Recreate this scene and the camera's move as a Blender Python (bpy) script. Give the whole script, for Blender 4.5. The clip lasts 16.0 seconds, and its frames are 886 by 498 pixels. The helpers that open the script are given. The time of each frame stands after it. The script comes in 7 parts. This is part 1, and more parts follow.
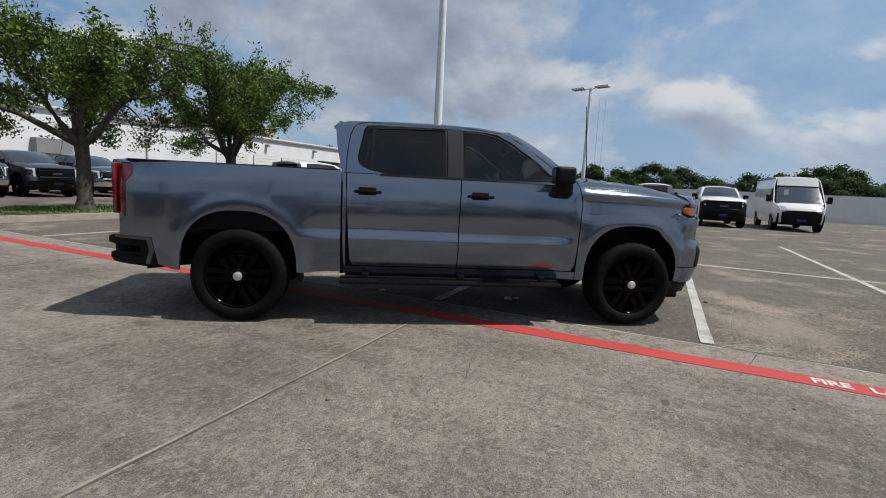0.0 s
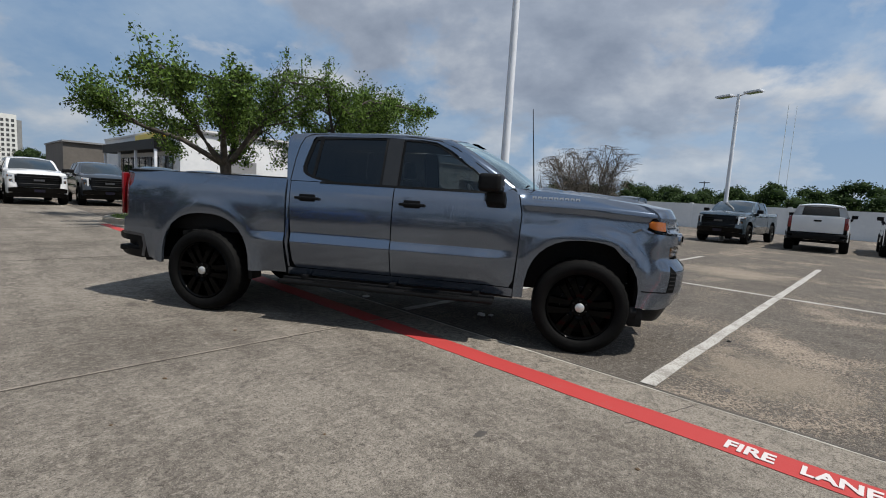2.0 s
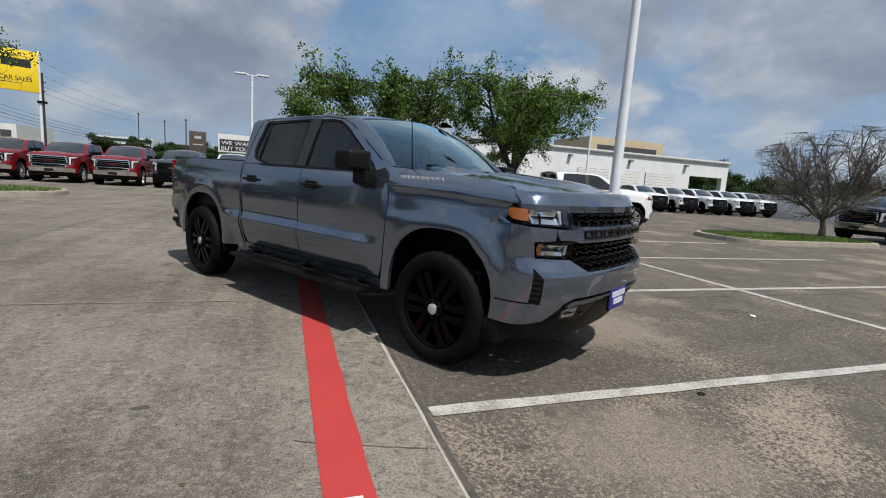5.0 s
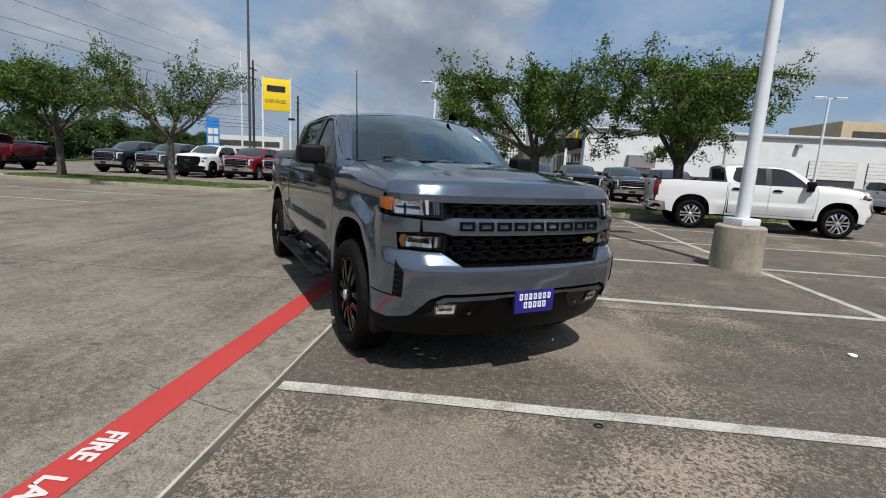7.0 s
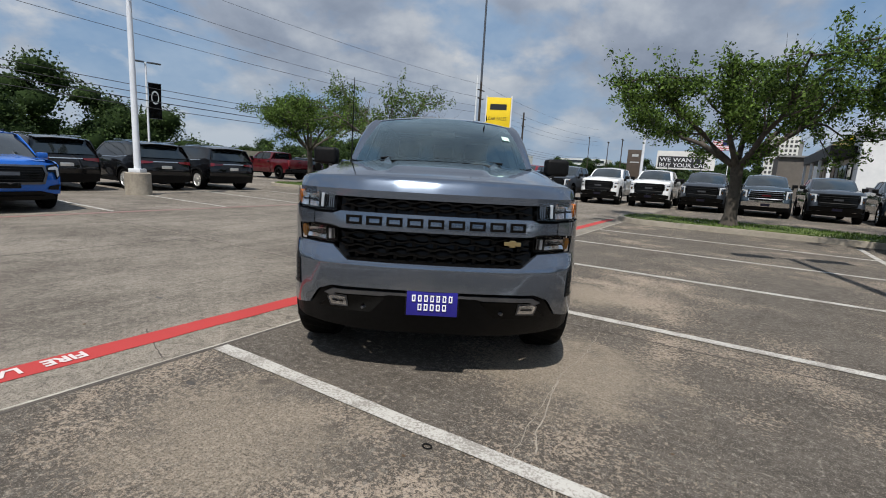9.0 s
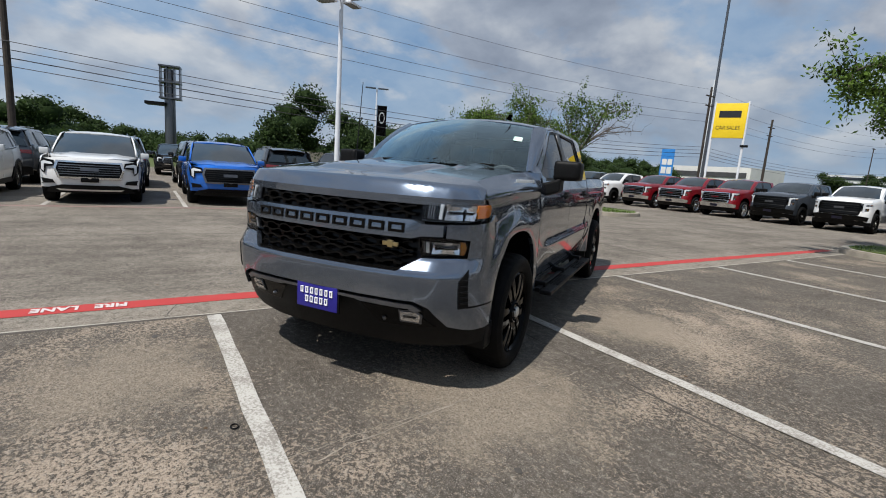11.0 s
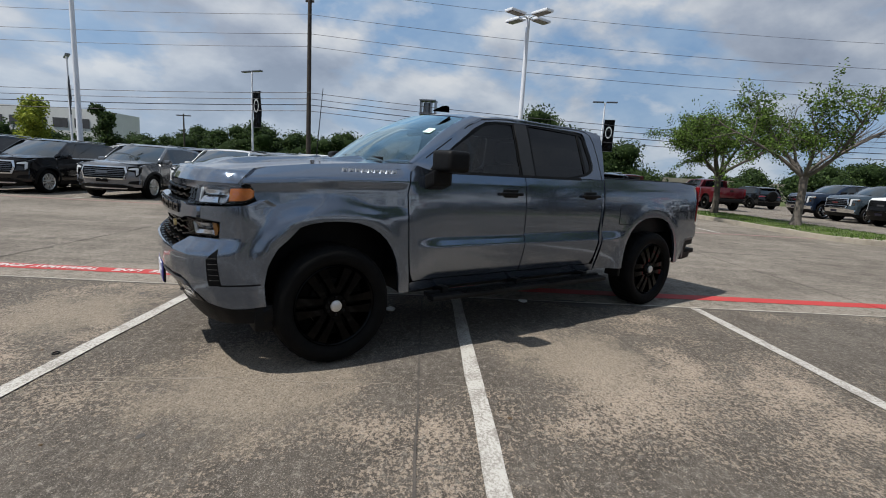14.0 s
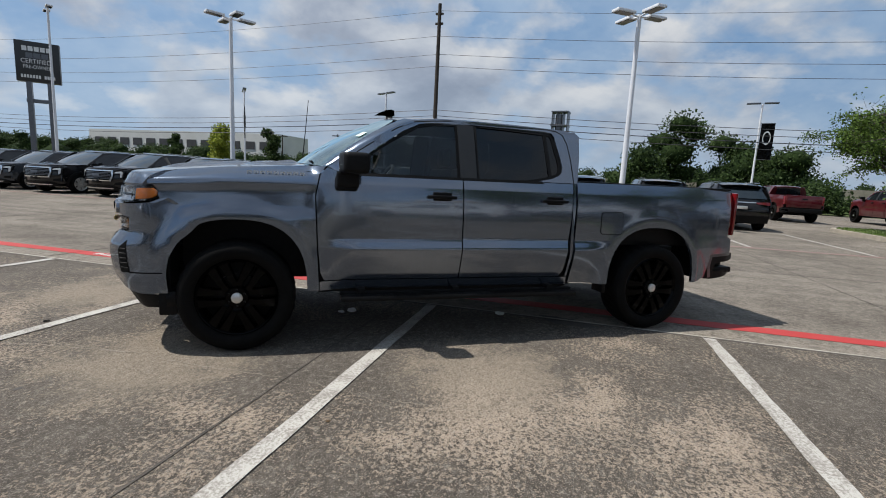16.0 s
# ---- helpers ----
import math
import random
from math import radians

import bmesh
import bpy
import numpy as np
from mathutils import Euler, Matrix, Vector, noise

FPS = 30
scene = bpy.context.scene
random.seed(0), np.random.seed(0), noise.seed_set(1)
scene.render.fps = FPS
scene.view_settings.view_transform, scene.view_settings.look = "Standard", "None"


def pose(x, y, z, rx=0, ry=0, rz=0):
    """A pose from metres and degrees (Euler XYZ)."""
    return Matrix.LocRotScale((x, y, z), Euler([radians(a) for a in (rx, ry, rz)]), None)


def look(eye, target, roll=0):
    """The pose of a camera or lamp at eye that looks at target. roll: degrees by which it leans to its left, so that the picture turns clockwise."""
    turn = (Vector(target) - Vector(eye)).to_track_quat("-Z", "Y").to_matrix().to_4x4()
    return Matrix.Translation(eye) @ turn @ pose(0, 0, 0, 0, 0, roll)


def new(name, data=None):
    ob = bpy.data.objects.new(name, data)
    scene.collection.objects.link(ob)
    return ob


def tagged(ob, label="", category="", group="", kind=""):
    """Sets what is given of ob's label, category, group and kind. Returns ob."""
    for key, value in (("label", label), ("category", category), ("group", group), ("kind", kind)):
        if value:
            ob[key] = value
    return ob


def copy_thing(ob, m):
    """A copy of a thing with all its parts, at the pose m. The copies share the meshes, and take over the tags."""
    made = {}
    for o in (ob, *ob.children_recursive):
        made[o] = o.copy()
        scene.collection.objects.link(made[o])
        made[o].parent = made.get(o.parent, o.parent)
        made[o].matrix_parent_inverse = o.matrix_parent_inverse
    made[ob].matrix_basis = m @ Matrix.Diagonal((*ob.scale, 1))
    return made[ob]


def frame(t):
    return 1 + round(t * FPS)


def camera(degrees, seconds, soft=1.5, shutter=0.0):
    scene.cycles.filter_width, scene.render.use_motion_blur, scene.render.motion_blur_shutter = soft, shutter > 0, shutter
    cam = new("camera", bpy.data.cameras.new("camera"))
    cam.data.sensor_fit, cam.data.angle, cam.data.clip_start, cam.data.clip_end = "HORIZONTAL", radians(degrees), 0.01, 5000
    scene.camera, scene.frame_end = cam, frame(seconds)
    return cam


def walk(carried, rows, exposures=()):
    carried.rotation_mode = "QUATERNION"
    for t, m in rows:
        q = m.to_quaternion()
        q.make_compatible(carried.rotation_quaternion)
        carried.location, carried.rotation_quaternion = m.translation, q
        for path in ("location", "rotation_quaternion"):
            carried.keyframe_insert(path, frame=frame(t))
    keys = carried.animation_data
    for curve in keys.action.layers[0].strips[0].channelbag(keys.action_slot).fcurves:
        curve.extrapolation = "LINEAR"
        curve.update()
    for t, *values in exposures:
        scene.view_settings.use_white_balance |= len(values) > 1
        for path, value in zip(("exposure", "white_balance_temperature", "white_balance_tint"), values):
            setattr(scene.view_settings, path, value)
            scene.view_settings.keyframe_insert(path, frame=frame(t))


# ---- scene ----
cam = camera(86.5, 16.0, 1.0)
PATH = [
    (0, (-0.609, -5.335, 1.313), (-0.349, -3.37, 1.045), 2.8),
    (0.5, (-0.103, -5.35, 1.326), (-0.002, -3.368, 1.078), 2.8),
    (1, (0.4, -5.386, 1.336), (0.348, -3.4, 1.102), 3.0),
    (1.5, (0.917, -5.276, 1.33), (0.699, -3.3, 1.106), 3.1),
    (2, (1.443, -5.209, 1.317), (1.064, -3.258, 1.095), 3.4),
    (2.5, (1.929, -5.019, 1.313), (1.403, -3.103, 1.086), 3.6),
    (3, (2.398, -4.819, 1.319), (1.734, -2.947, 1.081), 4.1),
    (3.2, (2.603, -4.739, 1.33), (1.884, -2.889, 1.083), 4.3),
    (5.5, (4.32, -3.205, 1.362), (2.939, -1.791, 1.056), 3.6),
    (6, (4.661, -2.86, 1.376), (3.148, -1.592, 1.053), 3.3),
    (6.5, (4.971, -2.412, 1.391), (3.33, -1.318, 1.058), 2.9),
    (7, (5.253, -1.949, 1.41), (3.503, -1.045, 1.065), 3.1),
    (7.5, (5.434, -1.455, 1.425), (3.59, -0.757, 1.091), 3.3),
    (8, (5.613, -0.96, 1.415), (3.7, -0.481, 1.082), 3.5),
    (8.5, (5.651, -0.463, 1.403), (3.694, -0.216, 1.068), 3.4),
    (9, (5.666, 0.034, 1.394), (3.694, 0.045, 1.057), 3.2),
    (9.5, (5.647, 0.529, 1.416), (3.689, 0.309, 1.075), 3.3),
    (10, (5.504, 1.012, 1.426), (3.584, 0.568, 1.085), 3.4),
    (10.2, (5.446, 1.204, 1.394), (3.547, 0.676, 1.054), 3.6),
    (12.3, (4.277, 2.859, 1.421), (2.747, 1.613, 1.097), 4.0),
    (12.5, (4.154, 2.998, 1.413), (2.666, 1.702, 1.09), 4.0),
    (13, (3.818, 3.382, 1.415), (2.442, 1.967, 1.087), 3.8),
    (13.5, (3.44, 3.691, 1.402), (2.189, 2.165, 1.077), 3.4),
    (14, (3.072, 4.004, 1.376), (1.95, 2.38, 1.054), 3.3),
    (14.5, (2.666, 4.242, 1.373), (1.676, 2.534, 1.056), 3.1),
    (15, (2.247, 4.431, 1.389), (1.396, 2.648, 1.079), 2.9),
    (15.5, (1.849, 4.635, 1.396), (1.135, 2.792, 1.088), 2.9),
    (16, (1.446, 4.706, 1.378), (0.854, 2.819, 1.081), 2.9),
]
# the phone stops down a little while the pale sky behind the truck fills its picture
EXPOSURE = [(0, 0.08), (1, 0.03), (2.5, 0.08), (5.5, 0.09), (9, 0.12), (13.5, 0.18), (16, 0.17)]
walk(cam, [(t, look(eye, target, roll)) for t, eye, target, roll in PATH], EXPOSURE)

# ---- light: a high sun behind broken cloud, seen from ahead of the truck ----
SUN_DIR = Vector((0.55, -0.14, 1.0)).normalized()
sun = new("sun", bpy.data.lights.new("sun", "SUN"))
sun.data.energy, sun.data.angle, sun.data.color = 4.95, radians(0.6), (1.0, 0.965, 0.91)
sun.matrix_world = look(SUN_DIR * 60, (0, 0, 0))


class Nodes:
    """Short hand for building node trees."""

    def __init__(self, tree):
        self.t = tree
        self.t.nodes.clear()

    def n(self, kind, **sockets):
        node = self.t.nodes.new(kind)
        for key, value in sockets.items():
            self.put(node, key, value)
        return node

    def put(self, node, key, value):
        sock = node.inputs[int(key[1:])] if key[0] == "i" and key[1:].isdigit() else node.inputs[key.replace("_", " ")]
        if isinstance(value, bpy.types.NodeSocket):
            self.t.links.new(value, sock)
        else:
            sock.default_value = value

    def math(self, op, a, b=0.0, clamp=False):
        node = self.n("ShaderNodeMath", i0=a, i1=b)
        node.operation, node.use_clamp = op, clamp
        return node.outputs[0]

    def noise(self, vec, scale, detail=4.0, rough=0.55, distort=0.0):
        node = self.n("ShaderNodeTexNoise", Vector=vec, Scale=scale, Detail=detail, Roughness=rough, Distortion=distort)
        return node.outputs["Fac"]

    def ramp(self, fac, *stops):
        node = self.n("ShaderNodeValToRGB", Fac=fac)
        el = node.color_ramp.elements
        while len(el) < len(stops):
            el.new(0.5)
        for e, (p, c) in zip(el, stops):
            e.position, e.color = p, (*c, 1) if isinstance(c, (tuple, list)) else (c, c, c, 1)
        return node.outputs["Color"]

    def mix(self, fac, a, b, blend="MIX"):
        node = self.t.nodes.new("ShaderNodeMix")
        node.data_type, node.blend_type = "RGBA", blend
        for i, v in ((0, fac), (6, a), (7, b)):
            if isinstance(v, bpy.types.NodeSocket):
                self.t.links.new(v, node.inputs[i])
            else:
                node.inputs[i].default_value = (*v, 1) if isinstance(v, tuple) and len(v) == 3 else v
        return node.outputs[2]


def build_sky():
    """Hazy blue sky with heaped white cloud, grey underneath, all round."""
    world = bpy.data.worlds.new("sky")
    scene.world = world
    world.use_nodes = True
    k = Nodes(world.node_tree)
    sky = k.n("ShaderNodeTexSky")
    sky.sky_type, sky.sun_disc = "NISHITA", False
    sky.sun_elevation = math.asin(SUN_DIR.z)
    sky.sun_rotation = math.atan2(SUN_DIR.x, SUN_DIR.y)
    sky.air_density, sky.dust_density, sky.ozone_density = 1.0, 2.0, 1.5
    d = k.n("ShaderNodeTexCoord").outputs["Generated"]
    sep = k.n("ShaderNodeSeparateXYZ", Vector=d)
    z = sep.outputs["Z"]
    up = k.math("ADD", k.math("MAXIMUM", z, 0.0), 0.42)
    higher = k.math("ADD", up, 0.05)

    def dome(height):
        return k.n("ShaderNodeCombineXYZ", X=k.math("DIVIDE", sep.outputs["X"], height), Y=k.math("DIVIDE", sep.outputs["Y"], height), Z=7.3).outputs[0]

    v = dome(up)
    c0 = k.noise(v, 2.0, 10.0, 0.54, 0.1)
    c1 = k.noise(dome(higher), 2.0, 10.0, 0.54, 0.1)
    wide = k.noise(v, 0.8, 3.0, 0.5)
    cover = k.math("ADD", c0, k.math("MULTIPLY", k.math("ADD", wide, -0.5), 0.35))
    mask = k.ramp(cover, (0.45, 0.0), (0.535, 1.0))
    lit = k.math("ADD", 0.50, k.math("SUBTRACT", k.math("MULTIPLY", k.math("SUBTRACT", c0, c1), 4.2), k.math("MULTIPLY", k.math("ADD", cover, -0.52), 3.0)), True)
    cloud = k.ramp(lit, (0.0, (4.9, 5.8, 7.5)), (0.35, (6.8, 7.8, 9.6)), (0.7, (10.4, 11.2, 12.4)), (1.0, (13.6, 13.9, 14.3)))
    veil = k.ramp(k.noise(v, 3.2, 6.0, 0.6), (0.36, 0.1), (0.64, 0.7))
    blue = k.mix(0.7, sky.outputs[0], (4.3, 7.8, 13.2))
    blue = k.mix(veil, blue, (8.1, 10.3, 13.1))
    hazy = k.mix(k.ramp(z, (0.0, 0.6), (0.22, 0.0)), k.mix(k.math("MULTIPLY", mask, 0.95), blue, cloud), (8.0, 10.3, 13.0))
    # the haze glows more on the sun's side
    toward = k.n("ShaderNodeVectorMath", i0=d, i1=tuple(SUN_DIR))
    toward.operation = "DOT_PRODUCT"
    glow = k.math("ADD", k.math("MULTIPLY", toward.outputs["Value"], 0.22), 1.0)
    bg = k.n("ShaderNodeBackground", Color=hazy, Strength=k.math("MULTIPLY", glow, 0.0437))
    k.n("ShaderNodeOutputWorld", Surface=bg.outputs[0])


build_sky()


# ---- materials ----
def surface(name, dark, light, scale=8.0, rough=0.6, metal=0.0, bump=0.0, bump_scale=60.0, coat=0.0, fine=0.35, vary=0.0, spec=0.5, coat_ior=1.5):
    """A two-scale mottled surface between two real base colours."""
    m = bpy.data.materials.new(name)
    m.use_nodes = True
    k = Nodes(m.node_tree)
    p = k.n("ShaderNodeTexCoord").outputs["Object"]
    f = k.math("ADD", k.math("MULTIPLY", k.noise(p, scale, 5.0), 1.0 - fine), k.math("MULTIPLY", k.noise(p, scale * 7.3, 4.0), fine))
    col = k.ramp(f, (0.32, dark), (0.68, light))
    if vary:
        r = k.n("ShaderNodeObjectInfo").outputs["Random"]
        col = k.mix(1.0, col, k.ramp(r, (0.0, 1.0 - vary), (1.0, 1.0)), "MULTIPLY")
    b = k.n("ShaderNodeBsdfPrincipled", Base_Color=col, Metallic=metal)
    k.put(b, "Specular_IOR_Level", spec)
    k.put(b, "Roughness", k.math("ADD", k.math("MULTIPLY", k.noise(p, scale * 2.1, 3.0), 0.12), rough - 0.06))
    if coat:
        k.put(b, "Coat_Weight", coat)
        k.put(b, "Coat_Roughness", 0.02)
        k.put(b, "Coat_IOR", coat_ior)
    if bump:
        k.put(b, "Normal", k.n("ShaderNodeBump", Strength=bump, Distance=0.01, Height=k.noise(p, bump_scale, 4.0)).outputs[0])
    k.n("ShaderNodeOutputMaterial", Surface=b.outputs[0])
    return m


def car_paint(name, colour, metal=0.0, flake=0.0, rough=0.32, dirt=0.08, coat=1.5, tint=1.0):
    m = bpy.data.materials.new(name)
    m.use_nodes = True
    k = Nodes(m.node_tree)
    p = k.n("ShaderNodeTexCoord").outputs["Object"]
    grain = k.noise(p, 900.0, 1.0)
    dust = k.noise(p, 3.0, 6.0)
    c = tuple(colour)
    lit = tuple(min(1.0, v * (1 + flake)) for v in c)
    col = k.mix(k.ramp(grain, (0.35, 0.0), (0.65, 1.0)), (*c, 1), (*lit, 1))
    col = k.mix(k.math("MULTIPLY", k.ramp(dust, (0.45, 0.0), (0.8, 1.0)), dirt), col, (0.30, 0.27, 0.23, 1))
    b = k.n("ShaderNodeBsdfPrincipled", Base_Color=col, Metallic=metal, Coat_Weight=1.0, Coat_Roughness=0.04)
    k.put(b, "Roughness", rough)
    k.put(b, "Specular_IOR_Level", 0.05)
    k.put(b, "Specular_Tint", (tint, tint, tint, 1))
    k.put(b, "Coat_IOR", coat)
    k.n("ShaderNodeOutputMaterial", Surface=b.outputs[0])
    return m


def glass(name, tint, gloss=(1.0, 1.0, 1.0), rough=0.0, strength=1.5):
    """A tinted pane: clear through, mirrored at a slant."""
    m = bpy.data.materials.new(name)
    m.use_nodes = True
    k = Nodes(m.node_tree)
    clear = k.n("ShaderNodeBsdfTransparent", Color=(*tint, 1))
    shine = k.n("ShaderNodeBsdfGlossy", Color=(*gloss, 1), Roughness=rough)
    fr = k.n("ShaderNodeFresnel", IOR=1.52)
    mixed = k.n("ShaderNodeMixShader", i0=k.math("ADD", k.math("MULTIPLY", fr.outputs[0], strength), 0.0, True), i1=clear.outputs[0], i2=shine.outputs[0])
    k.n("ShaderNodeOutputMaterial", Surface=mixed.outputs[0])
    return m


def leafy(name, dark, light):
    m = bpy.data.materials.new(name)
    m.use_nodes = True
    k = Nodes(m.node_tree)
    g = k.n("ShaderNodeNewGeometry")
    col = k.ramp(g.outputs["Random Per Island"], (0.0, dark), (0.7, light), (1.0, tuple(min(1, v * 1.5) for v in light)))
    b = k.n("ShaderNodeBsdfPrincipled", Base_Color=col, Roughness=0.7, Specular_IOR_Level=0.25)
    tr = k.n("ShaderNodeBsdfTranslucent", Color=col)
    mixed = k.n("ShaderNodeMixShader", i0=0.3, i1=b.outputs[0], i2=tr.outputs[0])
    k.n("ShaderNodeOutputMaterial", Surface=mixed.outputs[0])
    return m


def concrete_ground():
    """Old parking concrete: grey brown, exposed aggregate, tan dust flakes in the stalls; grass far out."""
    m = bpy.data.materials.new("worn_concrete")
    m.use_nodes = True
    k = Nodes(m.node_tree)
    p = k.n("ShaderNodeTexCoord").outputs["Object"]
    sep = k.n("ShaderNodeSeparateXYZ", Vector=p)
    big = k.noise(p, 0.45, 5.0, 0.6)
    mid = k.noise(p, 3.0, 6.0, 0.68)
    grit = k.noise(p, 70.0, 5.0, 0.75)
    speck = k.noise(p, 120.0, 3.0, 0.7)
    base = k.ramp(k.math("ADD", k.math("MULTIPLY", mid, 0.5), k.math("MULTIPLY", big, 0.5)), (0.40, (0.090, 0.076, 0.062)), (0.50, (0.156, 0.136, 0.113)), (0.60, (0.226, 0.199, 0.166)))
    # long tyre streaks down the aisle
    lane = k.n("ShaderNodeMapping", Vector=p)
    k.put(lane, "Scale", (1.6, 0.10, 1.0))
    k.put(lane, "Rotation", (0.0, 0.0, 0.12))
    streak = k.noise(lane.outputs[0], 1.5, 5.0, 0.65)
    base = k.mix(k.ramp(streak, (0.47, 0.0), (0.63, 0.6)), base, (0.080, 0.067, 0.055, 1))
    scuff = k.ramp(k.noise(p, 16.0, 7.0, 0.78, 0.5), (0.515, 0.0), (0.565, 0.85))
    base = k.mix(k.math("MULTIPLY", scuff, k.ramp(big, (0.42, 0.2), (0.6, 1.0))), base, (0.275, 0.243, 0.202, 1))
    # pale dust gathered along the painted stripe and the joint beside it
    side_x = k.math("ADD", sep.outputs["X"], k.math("MULTIPLY", k.math("ADD", mid, -0.5), 0.25))
    swept = k.ramp(k.math("ADD", k.math("MULTIPLY", side_x, 0.5), 0.8), (0.28, 0.0), (0.45, 0.55), (0.70, 0.85), (0.785, 0.85), (0.80, 0.0))
    patchy = k.ramp(k.noise(p, 9.0, 6.0, 0.7, 0.6), (0.40, 0.15), (0.56, 1.0))
    base = k.mix(k.math("MULTIPLY", swept, patchy), base, (0.285, 0.250, 0.205, 1))
    # rough, scaled skin of the parking stalls: tan flakes of dust on dark broken concrete
    stall = k.ramp(k.math("ADD", sep.outputs["X"], k.math("MULTIPLY", mid, 0.05)), (0.0, 0.0), (0.06, 1.0))
    flake = k.noise(p, 37.0, 6.0, 0.68, 0.3)
    zone = k.math("ADD", k.math("MULTIPLY", k.noise(p, 0.62, 5.0, 0.6), 0.75), k.math("MULTIPLY", k.noise(p, 2.1, 3.0, 0.5), 0.25))
    for cx, cy, r, gain in ((2.30, 1.40, 1.1, 0.07), (1.4, -0.9, 1.2, 0.06), (2.1, 3.85, 1.35, 0.11), (2.7, 2.05, 0.8, 0.05), (1.2, 4.9, 1.0, 0.07), (8.6, 1.3, 2.0, 0.06)):
        away = k.n("ShaderNodeVectorMath", i0=p, i1=(cx, cy, 0.0))
        away.operation = "DISTANCE"
        ring = k.math("ADD", away.outputs["Value"], k.math("MULTIPLY", k.math("ADD", mid, -0.5), 2.4))
        zone = k.math("ADD", zone, k.math("MULTIPLY", k.ramp(k.math("DIVIDE", ring, r), (0.3, 1.0), (1.0, 0.0)), gain))
    dense = k.math("ADD", flake, k.math("MULTIPLY", k.math("ADD", zone, -0.585), 0.95))
    crumb = k.math("ADD", dense, k.math("MULTIPLY", k.math("ADD", k.noise(p, 95.0, 3.0, 0.7), -0.5), 0.36))
    dust = k.math("MULTIPLY", k.ramp(crumb, (0.49, 0.0), (0.535, 1.0)), stall)
    col = k.mix(k.math("MULTIPLY", stall, 0.80), base, k.ramp(mid, (0.35, (0.050, 0.042, 0.035)), (0.65, (0.094, 0.080, 0.066))))
    tan = k.ramp(zone, (0.40, (0.215, 0.177, 0.138)), (0.64, (0.375, 0.302, 0.232)))
    col = k.mix(k.math("MULTIPLY", dust, 0.92), col, tan)
    # pits and worn grains of the aggregate
    pit = k.noise(p, 21.0, 9.0, 0.82)
    col = k.mix(k.ramp(pit, (0.37, 0.88), (0.475, 0.0)), col, (0.050, 0.043, 0.036, 1))
    col = k.mix(k.ramp(pit, (0.525, 0.0), (0.63, 0.68)), col, (0.33, 0.295, 0.25, 1))
    # swept dust that has settled in low spots
    for cx, cy, r in ((2.25, 1.32, 0.85), (1.05, -0.62, 0.75), (1.6, 3.6, 0.75), (8.6, 1.3, 1.2)):
        dv = k.n("ShaderNodeVectorMath", i0=p, i1=(cx, cy, 0.0))
        dv.operation = "DISTANCE"
        edge = k.math("ADD", dv.outputs["Value"], k.math("MULTIPLY", k.math("ADD", mid, -0.5), 1.8))
        col = k.mix(k.ramp(k.math("DIVIDE", edge, r), (0.35, 0.88), (1.0, 0.0)), col, k.ramp(pit, (0.36, (0.20, 0.165, 0.125)), (0.6, (0.305, 0.255, 0.198))))
    col = k.mix(k.ramp(grit, (0.40, 0.62), (0.52, 0.0)), col, (0.042, 0.036, 0.030, 1))
    col = k.mix(k.ramp(speck, (0.56, 0.0), (0.66, 0.7)), col, (0.36, 0.325, 0.28, 1))
    spots = k.ramp(k.noise(p, 1.9, 3.0, 0.5), (0.67, 0.0), (0.74, 0.6))
    col = k.mix(spots, col, (0.055, 0.048, 0.042, 1))
    # grass verge past the paving
    far = k.ramp(k.math("ABSOLUTE", k.math("MULTIPLY", k.math("ADD", sep.outputs["X"], -3.0), 0.01)), (0.40, 0.0), (0.42, 1.0))
    col = k.mix(far, col, k.ramp(mid, (0.3, (0.045, 0.065, 0.022)), (0.7, (0.10, 0.12, 0.042))))
    b = k.n("ShaderNodeBsdfPrincipled", Base_Color=col, Roughness=0.88, Specular_IOR_Level=0.2)
    h = k.math("ADD", k.math("ADD", k.math("MULTIPLY", grit, 0.8), k.math("MULTIPLY", flake, 0.5)), k.math("MULTIPLY", dust, 0.25))
    k.put(b, "Normal", k.n("ShaderNodeBump", Strength=0.9, Distance=0.012, Height=h).outputs[0])
    k.n("ShaderNodeOutputMaterial", Surface=b.outputs[0])
    return m


def worn_paint(name, colour, wear=0.52, under=(0.26, 0.23, 0.19)):
    """Road paint worn through to the concrete in grains."""
    m = bpy.data.materials.new(name)
    m.use_nodes = True
    k = Nodes(m.node_tree)
    p = k.n("ShaderNodeTexCoord").outputs["Object"]
    grit = k.math("ADD", k.math("MULTIPLY", k.noise(p, 55.0, 5.0, 0.7), 0.6), k.math("MULTIPLY", k.noise(p, 4.0, 4.0), 0.4))
    tone = k.mix(k.noise(p, 2.0, 5.0), (*[v * 0.8 for v in colour], 1), (*colour, 1))
    col = k.mix(k.ramp(grit, (wear, 0.0), (wear + 0.1, 0.75)), tone, (*under, 1))
    b = k.n("ShaderNodeBsdfPrincipled", Base_Color=col, Roughness=0.75)
    k.put(b, "Normal", k.n("ShaderNodeBump", Strength=0.4, Distance=0.005, Height=grit).outputs[0])
    k.n("ShaderNodeOutputMaterial", Surface=b.outputs[0])
    return m


